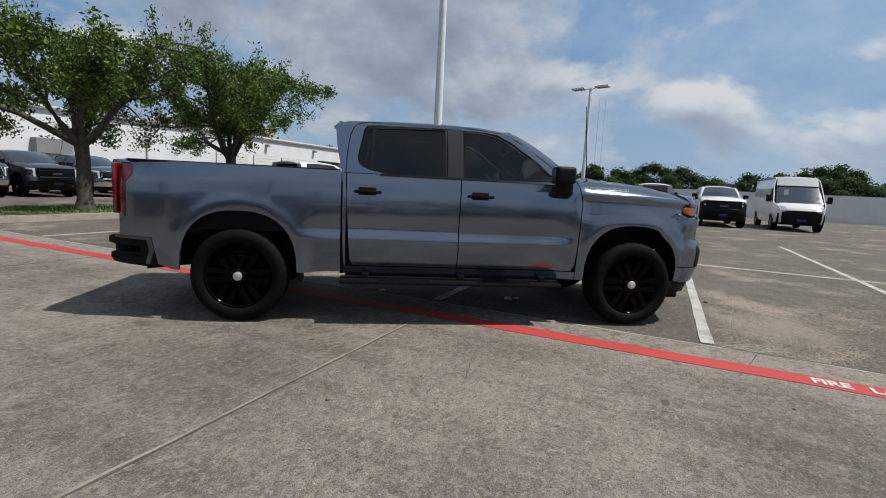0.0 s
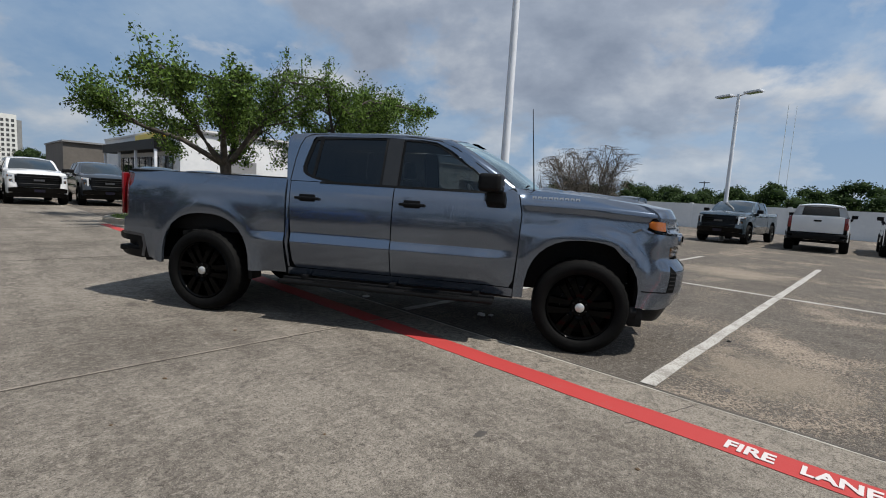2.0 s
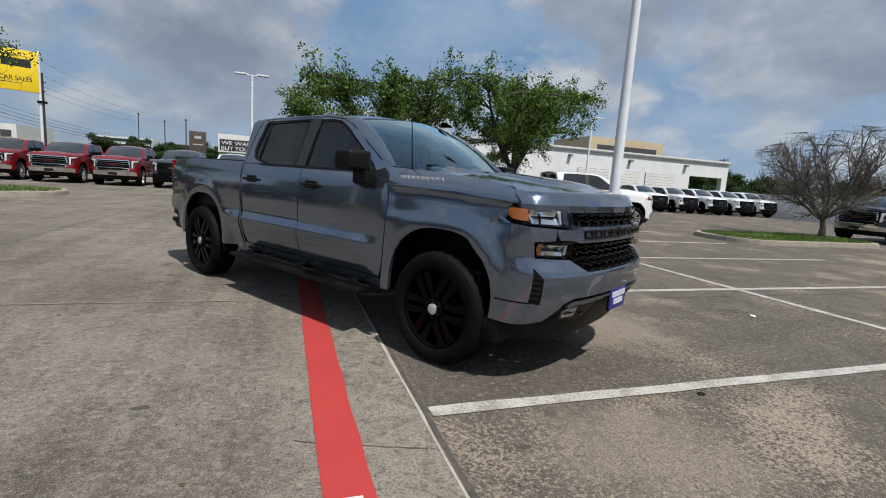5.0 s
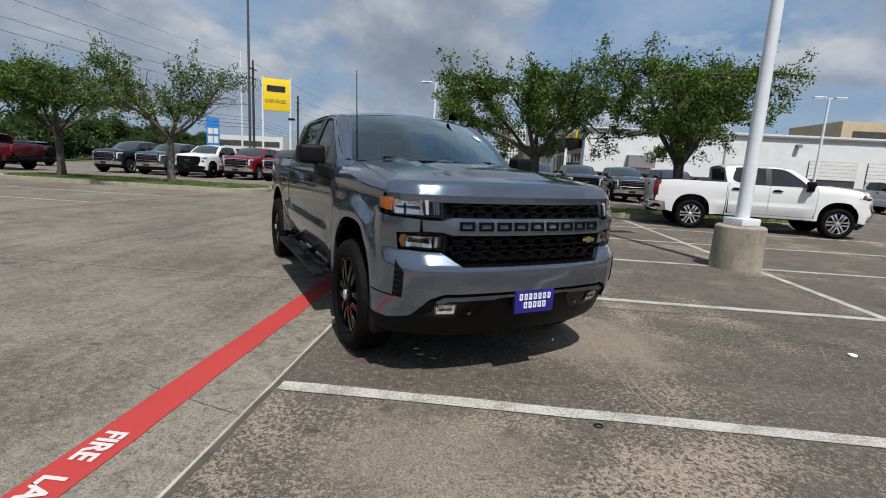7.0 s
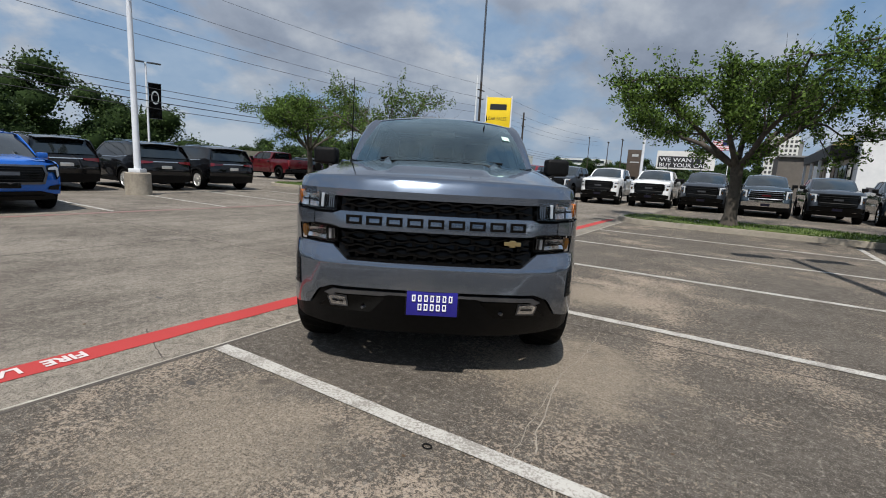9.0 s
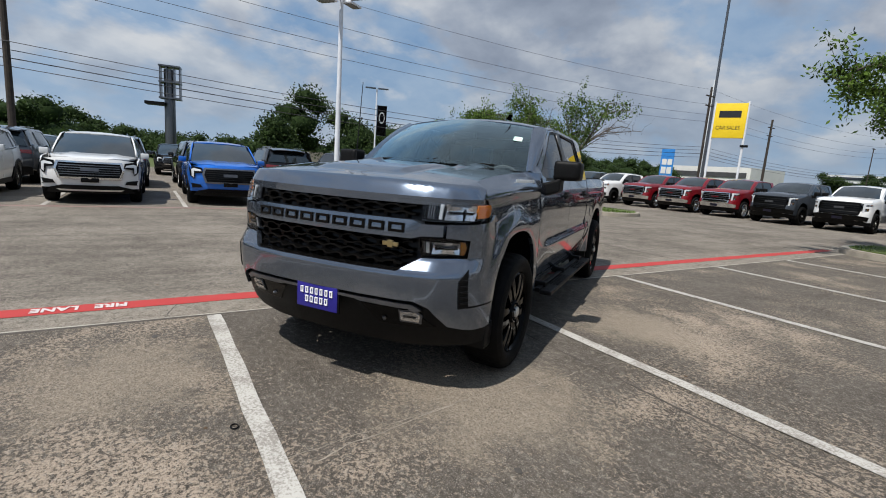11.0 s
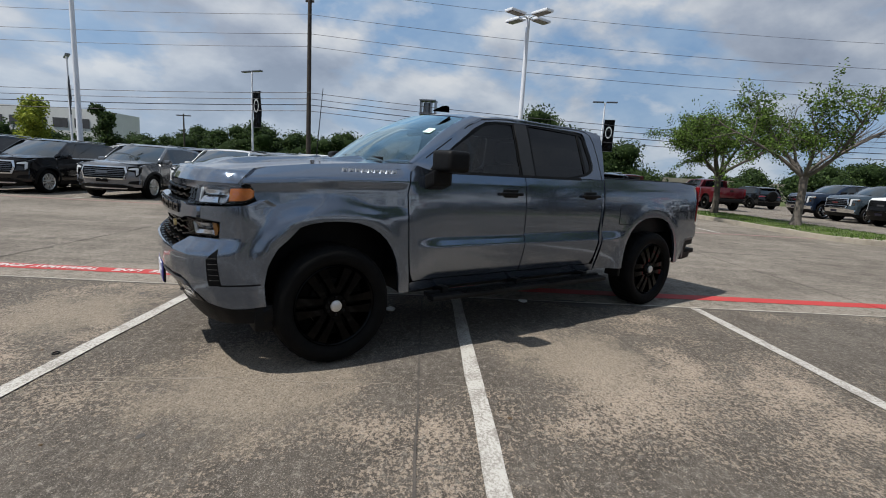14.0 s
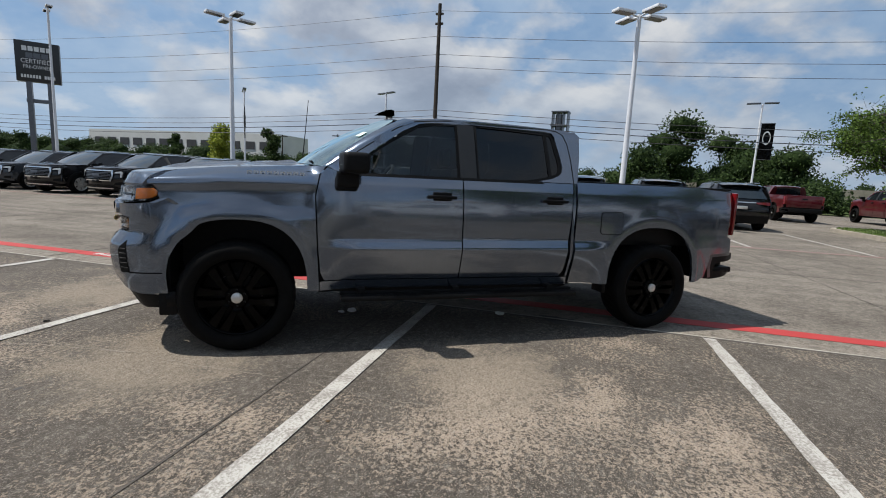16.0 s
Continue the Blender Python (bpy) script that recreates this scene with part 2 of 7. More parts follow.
M_GROUND = concrete_ground()
M_RED = worn_paint("red_fire_lane_paint", (0.40, 0.034, 0.030), 0.58, (0.20, 0.10, 0.085))
M_REDWORN = worn_paint("worn_red_stripe_paint", (0.30, 0.085, 0.075), 0.36, (0.16, 0.135, 0.115))
M_LINE = worn_paint("white_line_paint", (0.47, 0.45, 0.41), 0.46, (0.15, 0.13, 0.11))
M_LETTER = worn_paint("white_letter_paint", (0.60, 0.54, 0.52), 0.55, (0.5, 0.08, 0.07))
M_SEAL = surface("joint_sealant", (0.09, 0.075, 0.06), (0.29, 0.25, 0.20), 2.5, 0.8)
M_SEALPALE = surface("pale_joint_sealant", (0.26, 0.235, 0.195), (0.46, 0.43, 0.37), 6, 0.8)
M_DARKJOINT = surface("dirty_joint", (0.035, 0.03, 0.027), (0.10, 0.085, 0.07), 10, 0.9)
M_KERB = surface("kerb_concrete", (0.22, 0.195, 0.155), (0.36, 0.32, 0.26), 3, 0.85, bump=0.3)
M_GRASS = surface("mown_grass", (0.035, 0.062, 0.012), (0.12, 0.15, 0.035), 5, 0.9, bump=0.8, bump_scale=90)
M_GREY = car_paint("blue_grey_metallic_paint", (0.111, 0.133, 0.169), 0.86, 0.6, 0.15, 0.01, 1.5, 0.7)
M_WHITE = car_paint("white_paint", (0.62, 0.62, 0.615))
M_REDCAR = car_paint("red_paint", (0.15, 0.006, 0.011), 0.2, 0.3)
M_MAROON = car_paint("dark_red_paint", (0.07, 0.005, 0.009), 0.2, 0.3)
M_BLACKCAR = car_paint("black_paint", (0.004, 0.004, 0.005), dirt=0.012)
M_DARKGREY = car_paint("dark_grey_paint", (0.040, 0.046, 0.055), 0.5, 0.4, 0.3, 0.03)
M_SILVER = car_paint("silver_paint", (0.33, 0.34, 0.35), 0.7, 0.3, 0.25)
M_DARKSILVER = car_paint("grey_metallic_paint", (0.16, 0.165, 0.175), 0.6, 0.3, 0.25, 0.02)
M_SLATE = car_paint("slate_blue_grey_paint", (0.050, 0.068, 0.082), 0.6, 0.3, 0.25, 0.03)
M_NAVY = car_paint("navy_paint", (0.006, 0.012, 0.026), 0.3, 0.3)
M_BLUE = car_paint("bright_blue_paint", (0.01, 0.11, 0.46), 0.3, 0.3)
M_TRIM = surface("black_plastic", (0.003, 0.003, 0.003), (0.007, 0.007, 0.0075), 30, 0.5, bump=0.12, bump_scale=400, spec=0.14)
M_GLOSSBLACK = surface("gloss_black", (0.002, 0.002, 0.002), (0.004, 0.004, 0.004), 6, 0.18, spec=0.16)
M_PILLAR = surface("satin_black_cover", (0.008, 0.008, 0.008), (0.016, 0.0155, 0.015), 12, 0.36, spec=0.4)
M_RIM = surface("gloss_black_alloy", (0.001, 0.001, 0.001), (0.0018, 0.0018, 0.0018), 6, 0.07, spec=0.08)
M_GUNMETAL = surface("gunmetal_trim", (0.10, 0.105, 0.115), (0.16, 0.165, 0.18), 8, 0.34, metal=0.8)
M_CHROME = surface("chrome", (0.62, 0.63, 0.64), (0.78, 0.78, 0.78), 5, 0.12, metal=1.0)
M_BADGE = surface("silver_badge", (0.50, 0.51, 0.52), (0.62, 0.63, 0.64), 20, 0.35, metal=0.25)
M_PLATEDARK = surface("dark_dealer_plate", (0.004, 0.004, 0.012), (0.008, 0.008, 0.03), 8, 0.4)
M_SATIN = surface("satin_silver", (0.55, 0.54, 0.52), (0.72, 0.71, 0.68), 9, 0.35, metal=0.7)
M_TYRE = surface("tyre_rubber", (0.002, 0.002, 0.002), (0.0055, 0.0053, 0.005), 14, 0.7, bump=0.3, bump_scale=120, spec=0.1)
M_AMBER = surface("amber_lens", (0.42, 0.105, 0.012), (0.66, 0.20, 0.02), 32, 0.18, coat=0.8)
M_AMBERDIM = surface("smoked_amber_lens", (0.12, 0.045, 0.008), (0.22, 0.09, 0.012), 25, 0.18, coat=0.8)
M_REDLENS = surface("red_lens", (0.10, 0.003, 0.005), (0.18, 0.006, 0.008), 18, 0.14, coat=0.9)
M_LENS = glass("clear_lamp_lens", (0.95, 0.96, 0.97), strength=0.55)
M_REFLECT = surface("lamp_reflector", (0.55, 0.55, 0.56), (0.88, 0.88, 0.89), 30, 0.16, metal=0.92)
M_WINDSHIELD = glass("windshield_glass", (0.74, 0.82, 0.82), (0.80, 0.98, 1.0), 0.0, 2.6)
M_TINT = glass("tinted_glass", (0.028, 0.031, 0.032), (1.0, 1.0, 1.0), 0.0, 0.85)
M_TINTFRONT = glass("lightly_tinted_glass", (0.20, 0.22, 0.22), (1.0, 1.0, 1.0), 0.0, 0.85)
M_FARGLASS = surface("dark_car_glass", (0.005, 0.007, 0.008), (0.014, 0.018, 0.020), 3, 0.05, spec=0.8)
M_SHIELD = surface("raked_car_glass", (0.006, 0.009, 0.010), (0.012, 0.018, 0.019), 3, 0.12, coat=1.0, coat_ior=1.75)
M_CABIN = surface("dark_cabin_cloth", (0.055, 0.055, 0.056), (0.11, 0.11, 0.114), 12, 0.85)
M_POLE = surface("white_pole_paint", (0.55, 0.57, 0.60), (0.70, 0.72, 0.75), 2, 0.45)
M_FOOTING = surface("pole_footing_concrete", (0.17, 0.145, 0.11), (0.36, 0.32, 0.26), 2.2, 0.9, bump=0.4)
M_WALLWHITE = surface("white_wall_paint", (0.56, 0.57, 0.575), (0.68, 0.68, 0.675), 0.7, 0.7)
M_BARK = surface("bark", (0.028, 0.023, 0.018), (0.088, 0.074, 0.060), 7, 0.95, bump=1.0, bump_scale=30)
M_LEAF = leafy("live_oak_leaves", (0.013, 0.031, 0.0055), (0.097, 0.158, 0.027))
M_LEAFFAR = leafy("wood_leaves", (0.008, 0.021, 0.006), (0.042, 0.070, 0.018))
# leaf colour darkened to paint in the shade inside the crowns
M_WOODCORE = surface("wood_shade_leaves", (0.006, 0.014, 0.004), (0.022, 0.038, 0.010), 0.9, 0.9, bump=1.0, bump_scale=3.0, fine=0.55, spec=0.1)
M_TWIG = surface("bare_grey_bark", (0.055, 0.047, 0.040), (0.145, 0.125, 0.106), 7, 0.95, bump=0.8, bump_scale=30)
M_LEAFYELLOW = leafy("young_leaves", (0.09, 0.13, 0.015), (0.22, 0.25, 0.03))


# ---- builders ----
def part(name, bm, material, parent=None, label="", smooth=True):
    me = bpy.data.meshes.new(name)
    bm.to_mesh(me)
    bm.free()
    me.materials.append(material)
    ob = new(name, me)
    if parent:
        ob.parent = parent
    if label:
        ob["label"] = label
    return ob


def thing(name, label, category, at=None, group="", kind=""):
    ob = new(name)
    ob.empty_display_size = 0.2
    if at is not None:
        ob.matrix_world = at
    return tagged(ob, label, category, group, kind)


def angle_sharp(bm, degrees=32):
    for f in bm.faces:
        f.smooth = True
    for e in bm.edges:
        e.smooth = not (len(e.link_faces) == 2 and e.calc_face_angle(0) > radians(degrees))


def add_box(bm, x0, x1, y0, y1, z0, z1, bevel=0.0, seg=2):
    r = bmesh.ops.create_cube(bm, size=1, matrix=Matrix.Translation(((x0 + x1) / 2, (y0 + y1) / 2, (z0 + z1) / 2)) @ Matrix.Diagonal((abs(x1 - x0), abs(y1 - y0), abs(z1 - z0), 1)))
    if bevel:
        edges = {e for v in r["verts"] for e in v.link_edges}
        bmesh.ops.bevel(bm, geom=list(edges), offset=bevel, segments=seg, affect="EDGES", profile=0.6)
    return r


def box(*a, bevel=0.0, seg=2):
    bm = bmesh.new()
    add_box(bm, *a, bevel=bevel, seg=seg)
    angle_sharp(bm, 40)
    return bm


def add_tube(bm, a, b, r0, r1=None, n=10, caps=True):
    a, b = Vector(a), Vector(b)
    d = b - a
    m = Matrix.Translation((a + b) / 2) @ d.to_track_quat("Z", "Y").to_matrix().to_4x4()
    return bmesh.ops.create_cone(bm, cap_ends=caps, segments=n, radius1=r0, radius2=r0 if r1 is None else r1, depth=d.length, matrix=m)


def tube(a, b, r0, r1=None, n=10):
    bm = bmesh.new()
    add_tube(bm, a, b, r0, r1, n)
    angle_sharp(bm)
    return bm


def lathe(profile, n=40, axis="Y"):
    """Turns (radius, along) pairs about the axis."""
    bm = bmesh.new()
    rings = []
    for r, h in profile:
        ring = []
        for i in range(n):
            a = math.tau * i / n
            c, s = r * math.cos(a), r * math.sin(a)
            ring.append(bm.verts.new((c, h, s) if axis == "Y" else (c, s, h)))
        rings.append(ring)
    for p, q in zip(rings, rings[1:]):
        for i in range(n):
            bm.faces.new((p[i], p[(i + 1) % n], q[(i + 1) % n], q[i]))
    bmesh.ops.recalc_face_normals(bm, faces=bm.faces)
    angle_sharp(bm, 40)
    return bm


def sheet(outline, fn, res=0.07, inward=(0, 0, 0), face=None, cuts=()):
    """A panel: the outline in (u, v), cut in a fine grid, laid on the surface fn(u, v), with its rim turned inward."""
    bm = bmesh.new()
    bm.faces.new([bm.verts.new((u, v, 0)) for u, v in outline])
    for ax in (0, 1):
        lo = min(p[ax] for p in outline)
        hi = max(p[ax] for p in outline)
        step = res[ax] if isinstance(res, tuple) else res
        count = max(1, int(round((hi - lo) / step)))
        for i in range(1, count):
            co, no = [0, 0, 0], [0, 0, 0]
            co[ax], no[ax] = lo + (hi - lo) * i / count + 1e-4, 1
            bmesh.ops.bisect_plane(bm, geom=bm.verts[:] + bm.edges[:] + bm.faces[:], plane_co=co, plane_no=no)
    for c in cuts:
        bmesh.ops.bisect_plane(bm, geom=bm.verts[:] + bm.edges[:] + bm.faces[:], plane_co=(0, c, 0), plane_no=(0, 1, 0))
    for v in bm.verts:
        v.co = Vector(fn(v.co.x, v.co.y))
    for f in bm.faces:
        f.smooth = True
    inw = Vector(inward)
    if inw.length:
        rim = [e for e in bm.edges if e.is_boundary]
        made = bmesh.ops.extrude_edge_only(bm, edges=rim)
        for v in made["geom"]:
            if isinstance(v, bmesh.types.BMVert):
                v.co += inw
        for e in rim:
            e.smooth = False
    bmesh.ops.recalc_face_normals(bm, faces=bm.faces)
    bm.normal_update()
    total = sum((f.normal * f.calc_area() for f in bm.faces), Vector())
    if (inw.length and total.dot(inw) > 0) or (face and total.dot(Vector(face)) < 0):
        bmesh.ops.reverse_faces(bm, faces=bm.faces)
    return bm


def mirrored(bm):
    """A copy of the mesh mirrored across the truck's length."""
    other = bm.copy()
    for v in other.verts:
        v.co.y = -v.co.y
    bmesh.ops.reverse_faces(other, faces=other.faces)
    return other


def both(name, bm, material, parent, label=""):
    other = mirrored(bm)
    return part(name, bm, material, parent, label), part(name, other, material, parent, label)


def lerp(x, xs, ys):
    return float(np.interp(x, xs, ys))


def smooth01(x):
    x = min(1.0, max(0.0, x))
    return x * x * (3 - 2 * x)


# ---- the lot: x runs into the stalls, y along the fire lane ----
LOT = pose(2.345, -1.565, 0, 0, 0, 57.8)
STALL = 2.74


def lot(x, y, z=0.0, turn=0.0):
    return LOT @ pose(x, y, z, 0, 0, turn)


def build_ground():
    bm = bmesh.new()
    marks = [-1500, -400, -120, -40, -12, 0, 12, 40, 120, 400, 1500]
    grid = [[bm.verts.new((x, y, 0)) for x in marks] for y in marks]
    for j in range(len(marks) - 1):
        for i in range(len(marks) - 1):
            bm.faces.new((grid[j][i], grid[j][i + 1], grid[j + 1][i + 1], grid[j + 1][i]))
    ob = part("ground", bm, M_GROUND)
    ob.matrix_world = LOT
    tagged(ob, "worn grey brown concrete parking lot with dusty patches", "ground", kind="structure")


def strip(name, x0, x1, y0, y1, material, label, category, z=0.004, group="", steps=0.25):
    """A painted strip, its edges slightly uneven."""
    bm = bmesh.new()
    along_y = abs(y1 - y0) > abs(x1 - x0)
    n = max(1, int(max(abs(y1 - y0), abs(x1 - x0)) / steps))
    rng = random.Random(name + str(round(x0 + 3 * y0, 2)))
    rows = []
    for i in range(n + 1):
        t = i / n
        j0, j1 = rng.uniform(-0.006, 0.006), rng.uniform(-0.006, 0.006)
        if along_y:
            y = y0 + (y1 - y0) * t
            rows.append((bm.verts.new((x0 + j0, y, 0)), bm.verts.new((x1 + j1, y, 0))))
        else:
            x = x0 + (x1 - x0) * t
            rows.append((bm.verts.new((x, y0 + j0, 0)), bm.verts.new((x, y1 + j1, 0))))
    for a, b in zip(rows, rows[1:]):
        bm.faces.new((a[0], a[1], b[1], b[0]))
    bmesh.ops.recalc_face_normals(bm, faces=bm.faces)
    bmesh.ops.solidify(bm, geom=bm.faces[:], thickness=0.002)
    ob = part(name, bm, material)
    ob.matrix_world = lot(0, 0, z)
    return tagged(ob, label, category, group, "structure")


def build_markings():
    strip("fire_lane_stripe", -0.64, -0.42, -60, 14.6, M_RED, "faded red fire lane stripe painted on concrete", "stripe", 0.004)
    strip("fire_lane_stripe", -8.98, -8.76, -60, 15.2, M_REDWORN, "faded red fire lane stripe across the aisle", "stripe", 0.004)
    for k in range(-4, 5):
        y = k * STALL
        strip("stall_line", 0.02, 5.65, y - 0.055, y + 0.055, M_LINE, "worn white parking stall line on concrete", "line", 0.006, "stall lines")
        strip("stall_line", 5.79, 11.9, y - 0.055, y + 0.055, M_LINE, "worn white parking stall line on concrete", "line", 0.006, "stall lines")
    strip("stall_line", 5.66, 5.78, -25, 13.2, M_LINE, "worn white line between two stall rows", "line", 0.006, "stall lines")
    for k in range(-8, 5):
        y = 3.15 + (k - 1) * 2.78
        strip("stall_line", -14.4, -9.02, y - 0.05, y + 0.05, M_LINE, "worn white parking stall line on concrete", "line", 0.006, "far stall lines")
    strip("expansion_joint", -0.050, -0.030, -60, 14.5, M_SEALPALE, "pale sealant in a concrete expansion joint", "joint", 0.003)
    strip("expansion_joint", -0.028, 0.006, -60, 14.5, M_DARKJOINT, "dark dirty edge of a concrete joint", "joint", 0.002)
    strip("expansion_joint", -8.7, -0.07, 2.56, 2.576, M_SEAL, "pale sealant in a concrete expansion joint", "joint", 0.003)
    strip("expansion_joint", -8.7, -0.07, 2.546, 2.558, M_DARKJOINT, "dark dirty edge of a concrete joint", "joint", 0.002)
    strip("expansion_joint", 0.0, 12, 2.36, 2.372, M_DARKJOINT, "thin dark saw cut in the concrete", "joint", 0.002)
    strip("expansion_joint", -4.66, -4.64, -60, 20, M_DARKJOINT, "thin dark saw cut in the concrete", "joint", 0.002)
    for y in (-3.0, 8.1, 13.6, -8.5):
        strip("expansion_joint", -8.7, -0.07, y, y + 0.014, M_DARKJOINT, "thin dark saw cut in the concrete", "joint", 0.002)


def letters(text, size, material, parent_matrix, name, label, extrude=0.001, stretch=1.0, parent=None, bold=0.0):
    cu = bpy.data.curves.new(name, "FONT")
    cu.body, cu.size, cu.extrude, cu.offset = text, size, extrude, bold
    cu.align_x, cu.align_y = "LEFT", "BOTTOM_BASELINE"
    tmp = bpy.data.objects.new(name, cu)
    me = bpy.data.meshes.new_from_object(tmp)
    bpy.data.objects.remove(tmp)
    for v in me.vertices:
        v.co.x *= stretch
    me.materials.clear()
    me.materials.append(material)
    ob = new(name, me)
    if parent:
        ob.parent = parent
        ob.matrix_local = parent_matrix
    else:
        ob.matrix_world = parent_matrix
    if label:
        ob["label"] = label
    return ob


build_ground()
build_markings()
for y0, words in ((-0.64, "FIRE"), (-0.99, "LANE"), (-1.50, "TOW"), (-1.84, "AWAY"), (-2.30, "ZONE")):
    w = letters(words, 0.155, M_LETTER, lot(-0.585, y0, 0.0085, -90), "fire_lane_lettering", "", stretch=0.86, bold=0.005)
    tagged(w, "white stencilled words on the red stripe", "lettering", "fire lane words", "structure")


# ---- pickup trucks: x forward, y left, z up, origin midway between the axles on the ground ----
AXLE = 1.8725


def arch_z(x, cx, half=0.505, top=1.005, low=0.46, power=2.5):
    """The height of the wheel arch's edge at x."""
    t = abs(x - cx) / half
    return low if t >= 1 else low + (top - low) * (1 - t ** power) ** (1 / power)


def arch_points(cx, x_from, x_to, n=18):
    """Points along the arch from one foot to the other."""
    pts = []
    for i in range(n + 1):
        a = math.pi * i / n
        x = cx + 0.505 * math.cos(a) * (1 if x_from > x_to else -1)
        pts.append((x, arch_z(x, cx)))
    return pts


SIDE_Z = (0.88, 0.95, 1.02, 1.09, 1.15, 1.20, 1.25, 1.295, 1.315, 1.35, 1.39, 1.42)
SIDE_Y = (0.9690, 0.9742, 0.9766, 0.9764, 0.9740, 0.9704, 0.9655, 0.9595, 0.9540, 0.9450, 0.9340, 0.9250)


def side_y(x, z):
    """Half width of the body's side."""
    low = lerp(z, (0.42, 0.52, 0.60, 0.68, 0.74, 0.785, 0.80), (0.895, 0.926, 0.952, 0.975, 0.988, 0.995, 0.993))
    high = lerp(z, SIDE_Z, SIDE_Y)
    plain = lerp(z, (0.42, 0.6, 0.8, 0.95, 1.05), (0.945, 0.970, 0.979, 0.978, 0.9767)) if z < 1.05 else high
    band = smooth01((1.27 - x) / 0.30) * smooth01((x + 1.42) / 0.35)
    crease = low if z <= 0.80 else lerp(z, (0.80, 0.868, 0.90), (0.993, 0.969, high)) if z < 0.90 else high
    y = plain + (crease - plain) * band
    if x > 1.5:
        y -= 0.045 * ((x - 1.5) / 1.0) ** 2.0
    if x < -2.2:
        y -= 0.03 * ((-2.2 - x) / 0.6) ** 2
    for cx in (AXLE, -AXLE):
        r = math.hypot(x - cx, (z - 0.47) * 0.93)
        w = smooth01((0.66 - r) / 0.10)
        y += w * (0.985 - 0.05 * max(0.0, 0.60 - r) - y)
    if x > 1.25:
        top = lerp(x, (1.2, 1.6, 2.0, 2.3, 2.5), (1.425, 1.408, 1.380, 1.345, 1.300))
        ridge = lerp(x, (1.25, 1.9, 2.4), (1.295, 1.285, 1.262))
        t = max(0.0, (z - ridge) / max(0.02, top - ridge))
        k = smooth01((x - 1.25) / 0.12)
        y -= k * (0.115 * min(1.2, t) ** 1.7)
        # a shallow hollow under the ridge, before the flare of the arch
        if z < ridge:
            y -= k * 0.014 * smooth01((ridge - z) / 0.07) * smooth01((z - 1.02) / 0.09)
    return y


def side(x, z):
    return x, side_y(x, z), z


# plan of the nose, from the middle round the corner to the wheel arch
NOSE = [(2.80, 0.0), (2.792, 0.30), (2.758, 0.55), (2.695, 0.75), (2.60, 0.885), (2.475, 0.958), (2.31, 0.984), (2.05, 0.988)]
NOSE_S = [0.0]
for p, q in zip(NOSE, NOSE[1:]):
    NOSE_S.append(NOSE_S[-1] + math.hypot(q[0] - p[0], q[1] - p[1]))


def nose(s, z):
    a = abs(s)
    x = lerp(a, NOSE_S, [p[0] for p in NOSE])
    y = lerp(a, NOSE_S, [p[1] for p in NOSE])
    off = lerp(z, (0.28, 0.36, 0.46, 0.56, 0.64, 0.72, 0.785, 0.815, 0.885, 0.91, 1.00, 1.09, 1.12, 1.20, 1.26), (-0.13, -0.07, -0.015, 0.03, 0.05, 0.058, 0.058, 0.046, -0.008, -0.014, 0.0, -0.004, -0.014, -0.030, -0.060))
    f = 1 - smooth01((a - 0.75) / 0.55)
    x += off * (0.25 + 0.75 * f)
    if a > 1.0:
        w = smooth01((a - 1.0) / 0.3)
        y = y * (1 - w) + side_y(x, z) * w
    return x, math.copysign(y, s) if s else 0.0, z


def nose_back(depth):
    return lambda s, z: (nose(s, z)[0] - depth, nose(s, z)[1] * (1 - 0.12 * depth), z)


def to_side(fn, sgn):
    return lambda s, z: (fn(s, z)[0], sgn * fn(s, z)[1], z)


def nose_inside(depth):
    """Inside the skin of the nose: straight back at the front, inward round the corner."""
    def place(s, z):
        x, y, _ = nose(s, z)
        w = smooth01((abs(s) - 0.80) / 0.22)
        return x - depth * (1 - w) - 0.008 * w, y - math.copysign(0.75 * depth * w, s), z
    return place


def hood_z(x, y):
    """A domed hood with a sunken rear, two ridges, and an even rounded lip along its front edge."""
    a = abs(y)
    front = lerp(a, (0.0, 0.25, 0.48, 0.64, 0.78, 0.872, 0.918), (2.742, 2.735, 2.71, 2.675, 2.625, 2.555, 2.48))

    def crown(u):
        zc = lerp(u, (1.15, 1.4, 1.8, 2.2, 2.45, 2.6, 2.75), (1.475, 1.462, 1.437, 1.402, 1.373, 1.350, 1.322))
        edge = lerp(u, (1.2, 1.6, 2.0, 2.3, 2.5, 2.7), (1.43, 1.412, 1.384, 1.352, 1.328, 1.305))
        z = zc - (zc - edge) * min(1.0, a / 0.80) ** 2.2
        return z - 2.2 * max(0.0, a - 0.79) ** 2 * smooth01((u - 2.1) / 0.3)

    z = crown(x)
    z -= 0.034 * (1 - smooth01((a - 0.385 - 0.10 * (1.95 - x)) / 0.03)) * smooth01((1.95 - x) / 0.30)
    z += 0.034 * max(0.0, 1 - abs(a - 0.40 - 0.14 * (1.9 - x)) / 0.055) * smooth01((x - 1.42) / 0.08) * smooth01((1.93 - x) / 0.2)
    z += 0.024 * (1 - smooth01((a - (0.30 + 0.06 * (2.6 - x))) / 0.035)) * smooth01((2.55 - x) / 0.2) - 0.008
    d = max(0.0, front - x)
    if d < 0.055:
        z -= max(0.0, crown(front) - 0.008 - 1.236) * (1 - d / 0.055) ** 1.35
    return z


def hood(x, y):
    return x, y, hood_z(x, y)


def cab_y(z):
    return lerp(z, (1.34, 1.45, 1.70, 1.83, 1.875, 1.91), (0.948, 0.908, 0.815, 0.765, 0.725, 0.66))


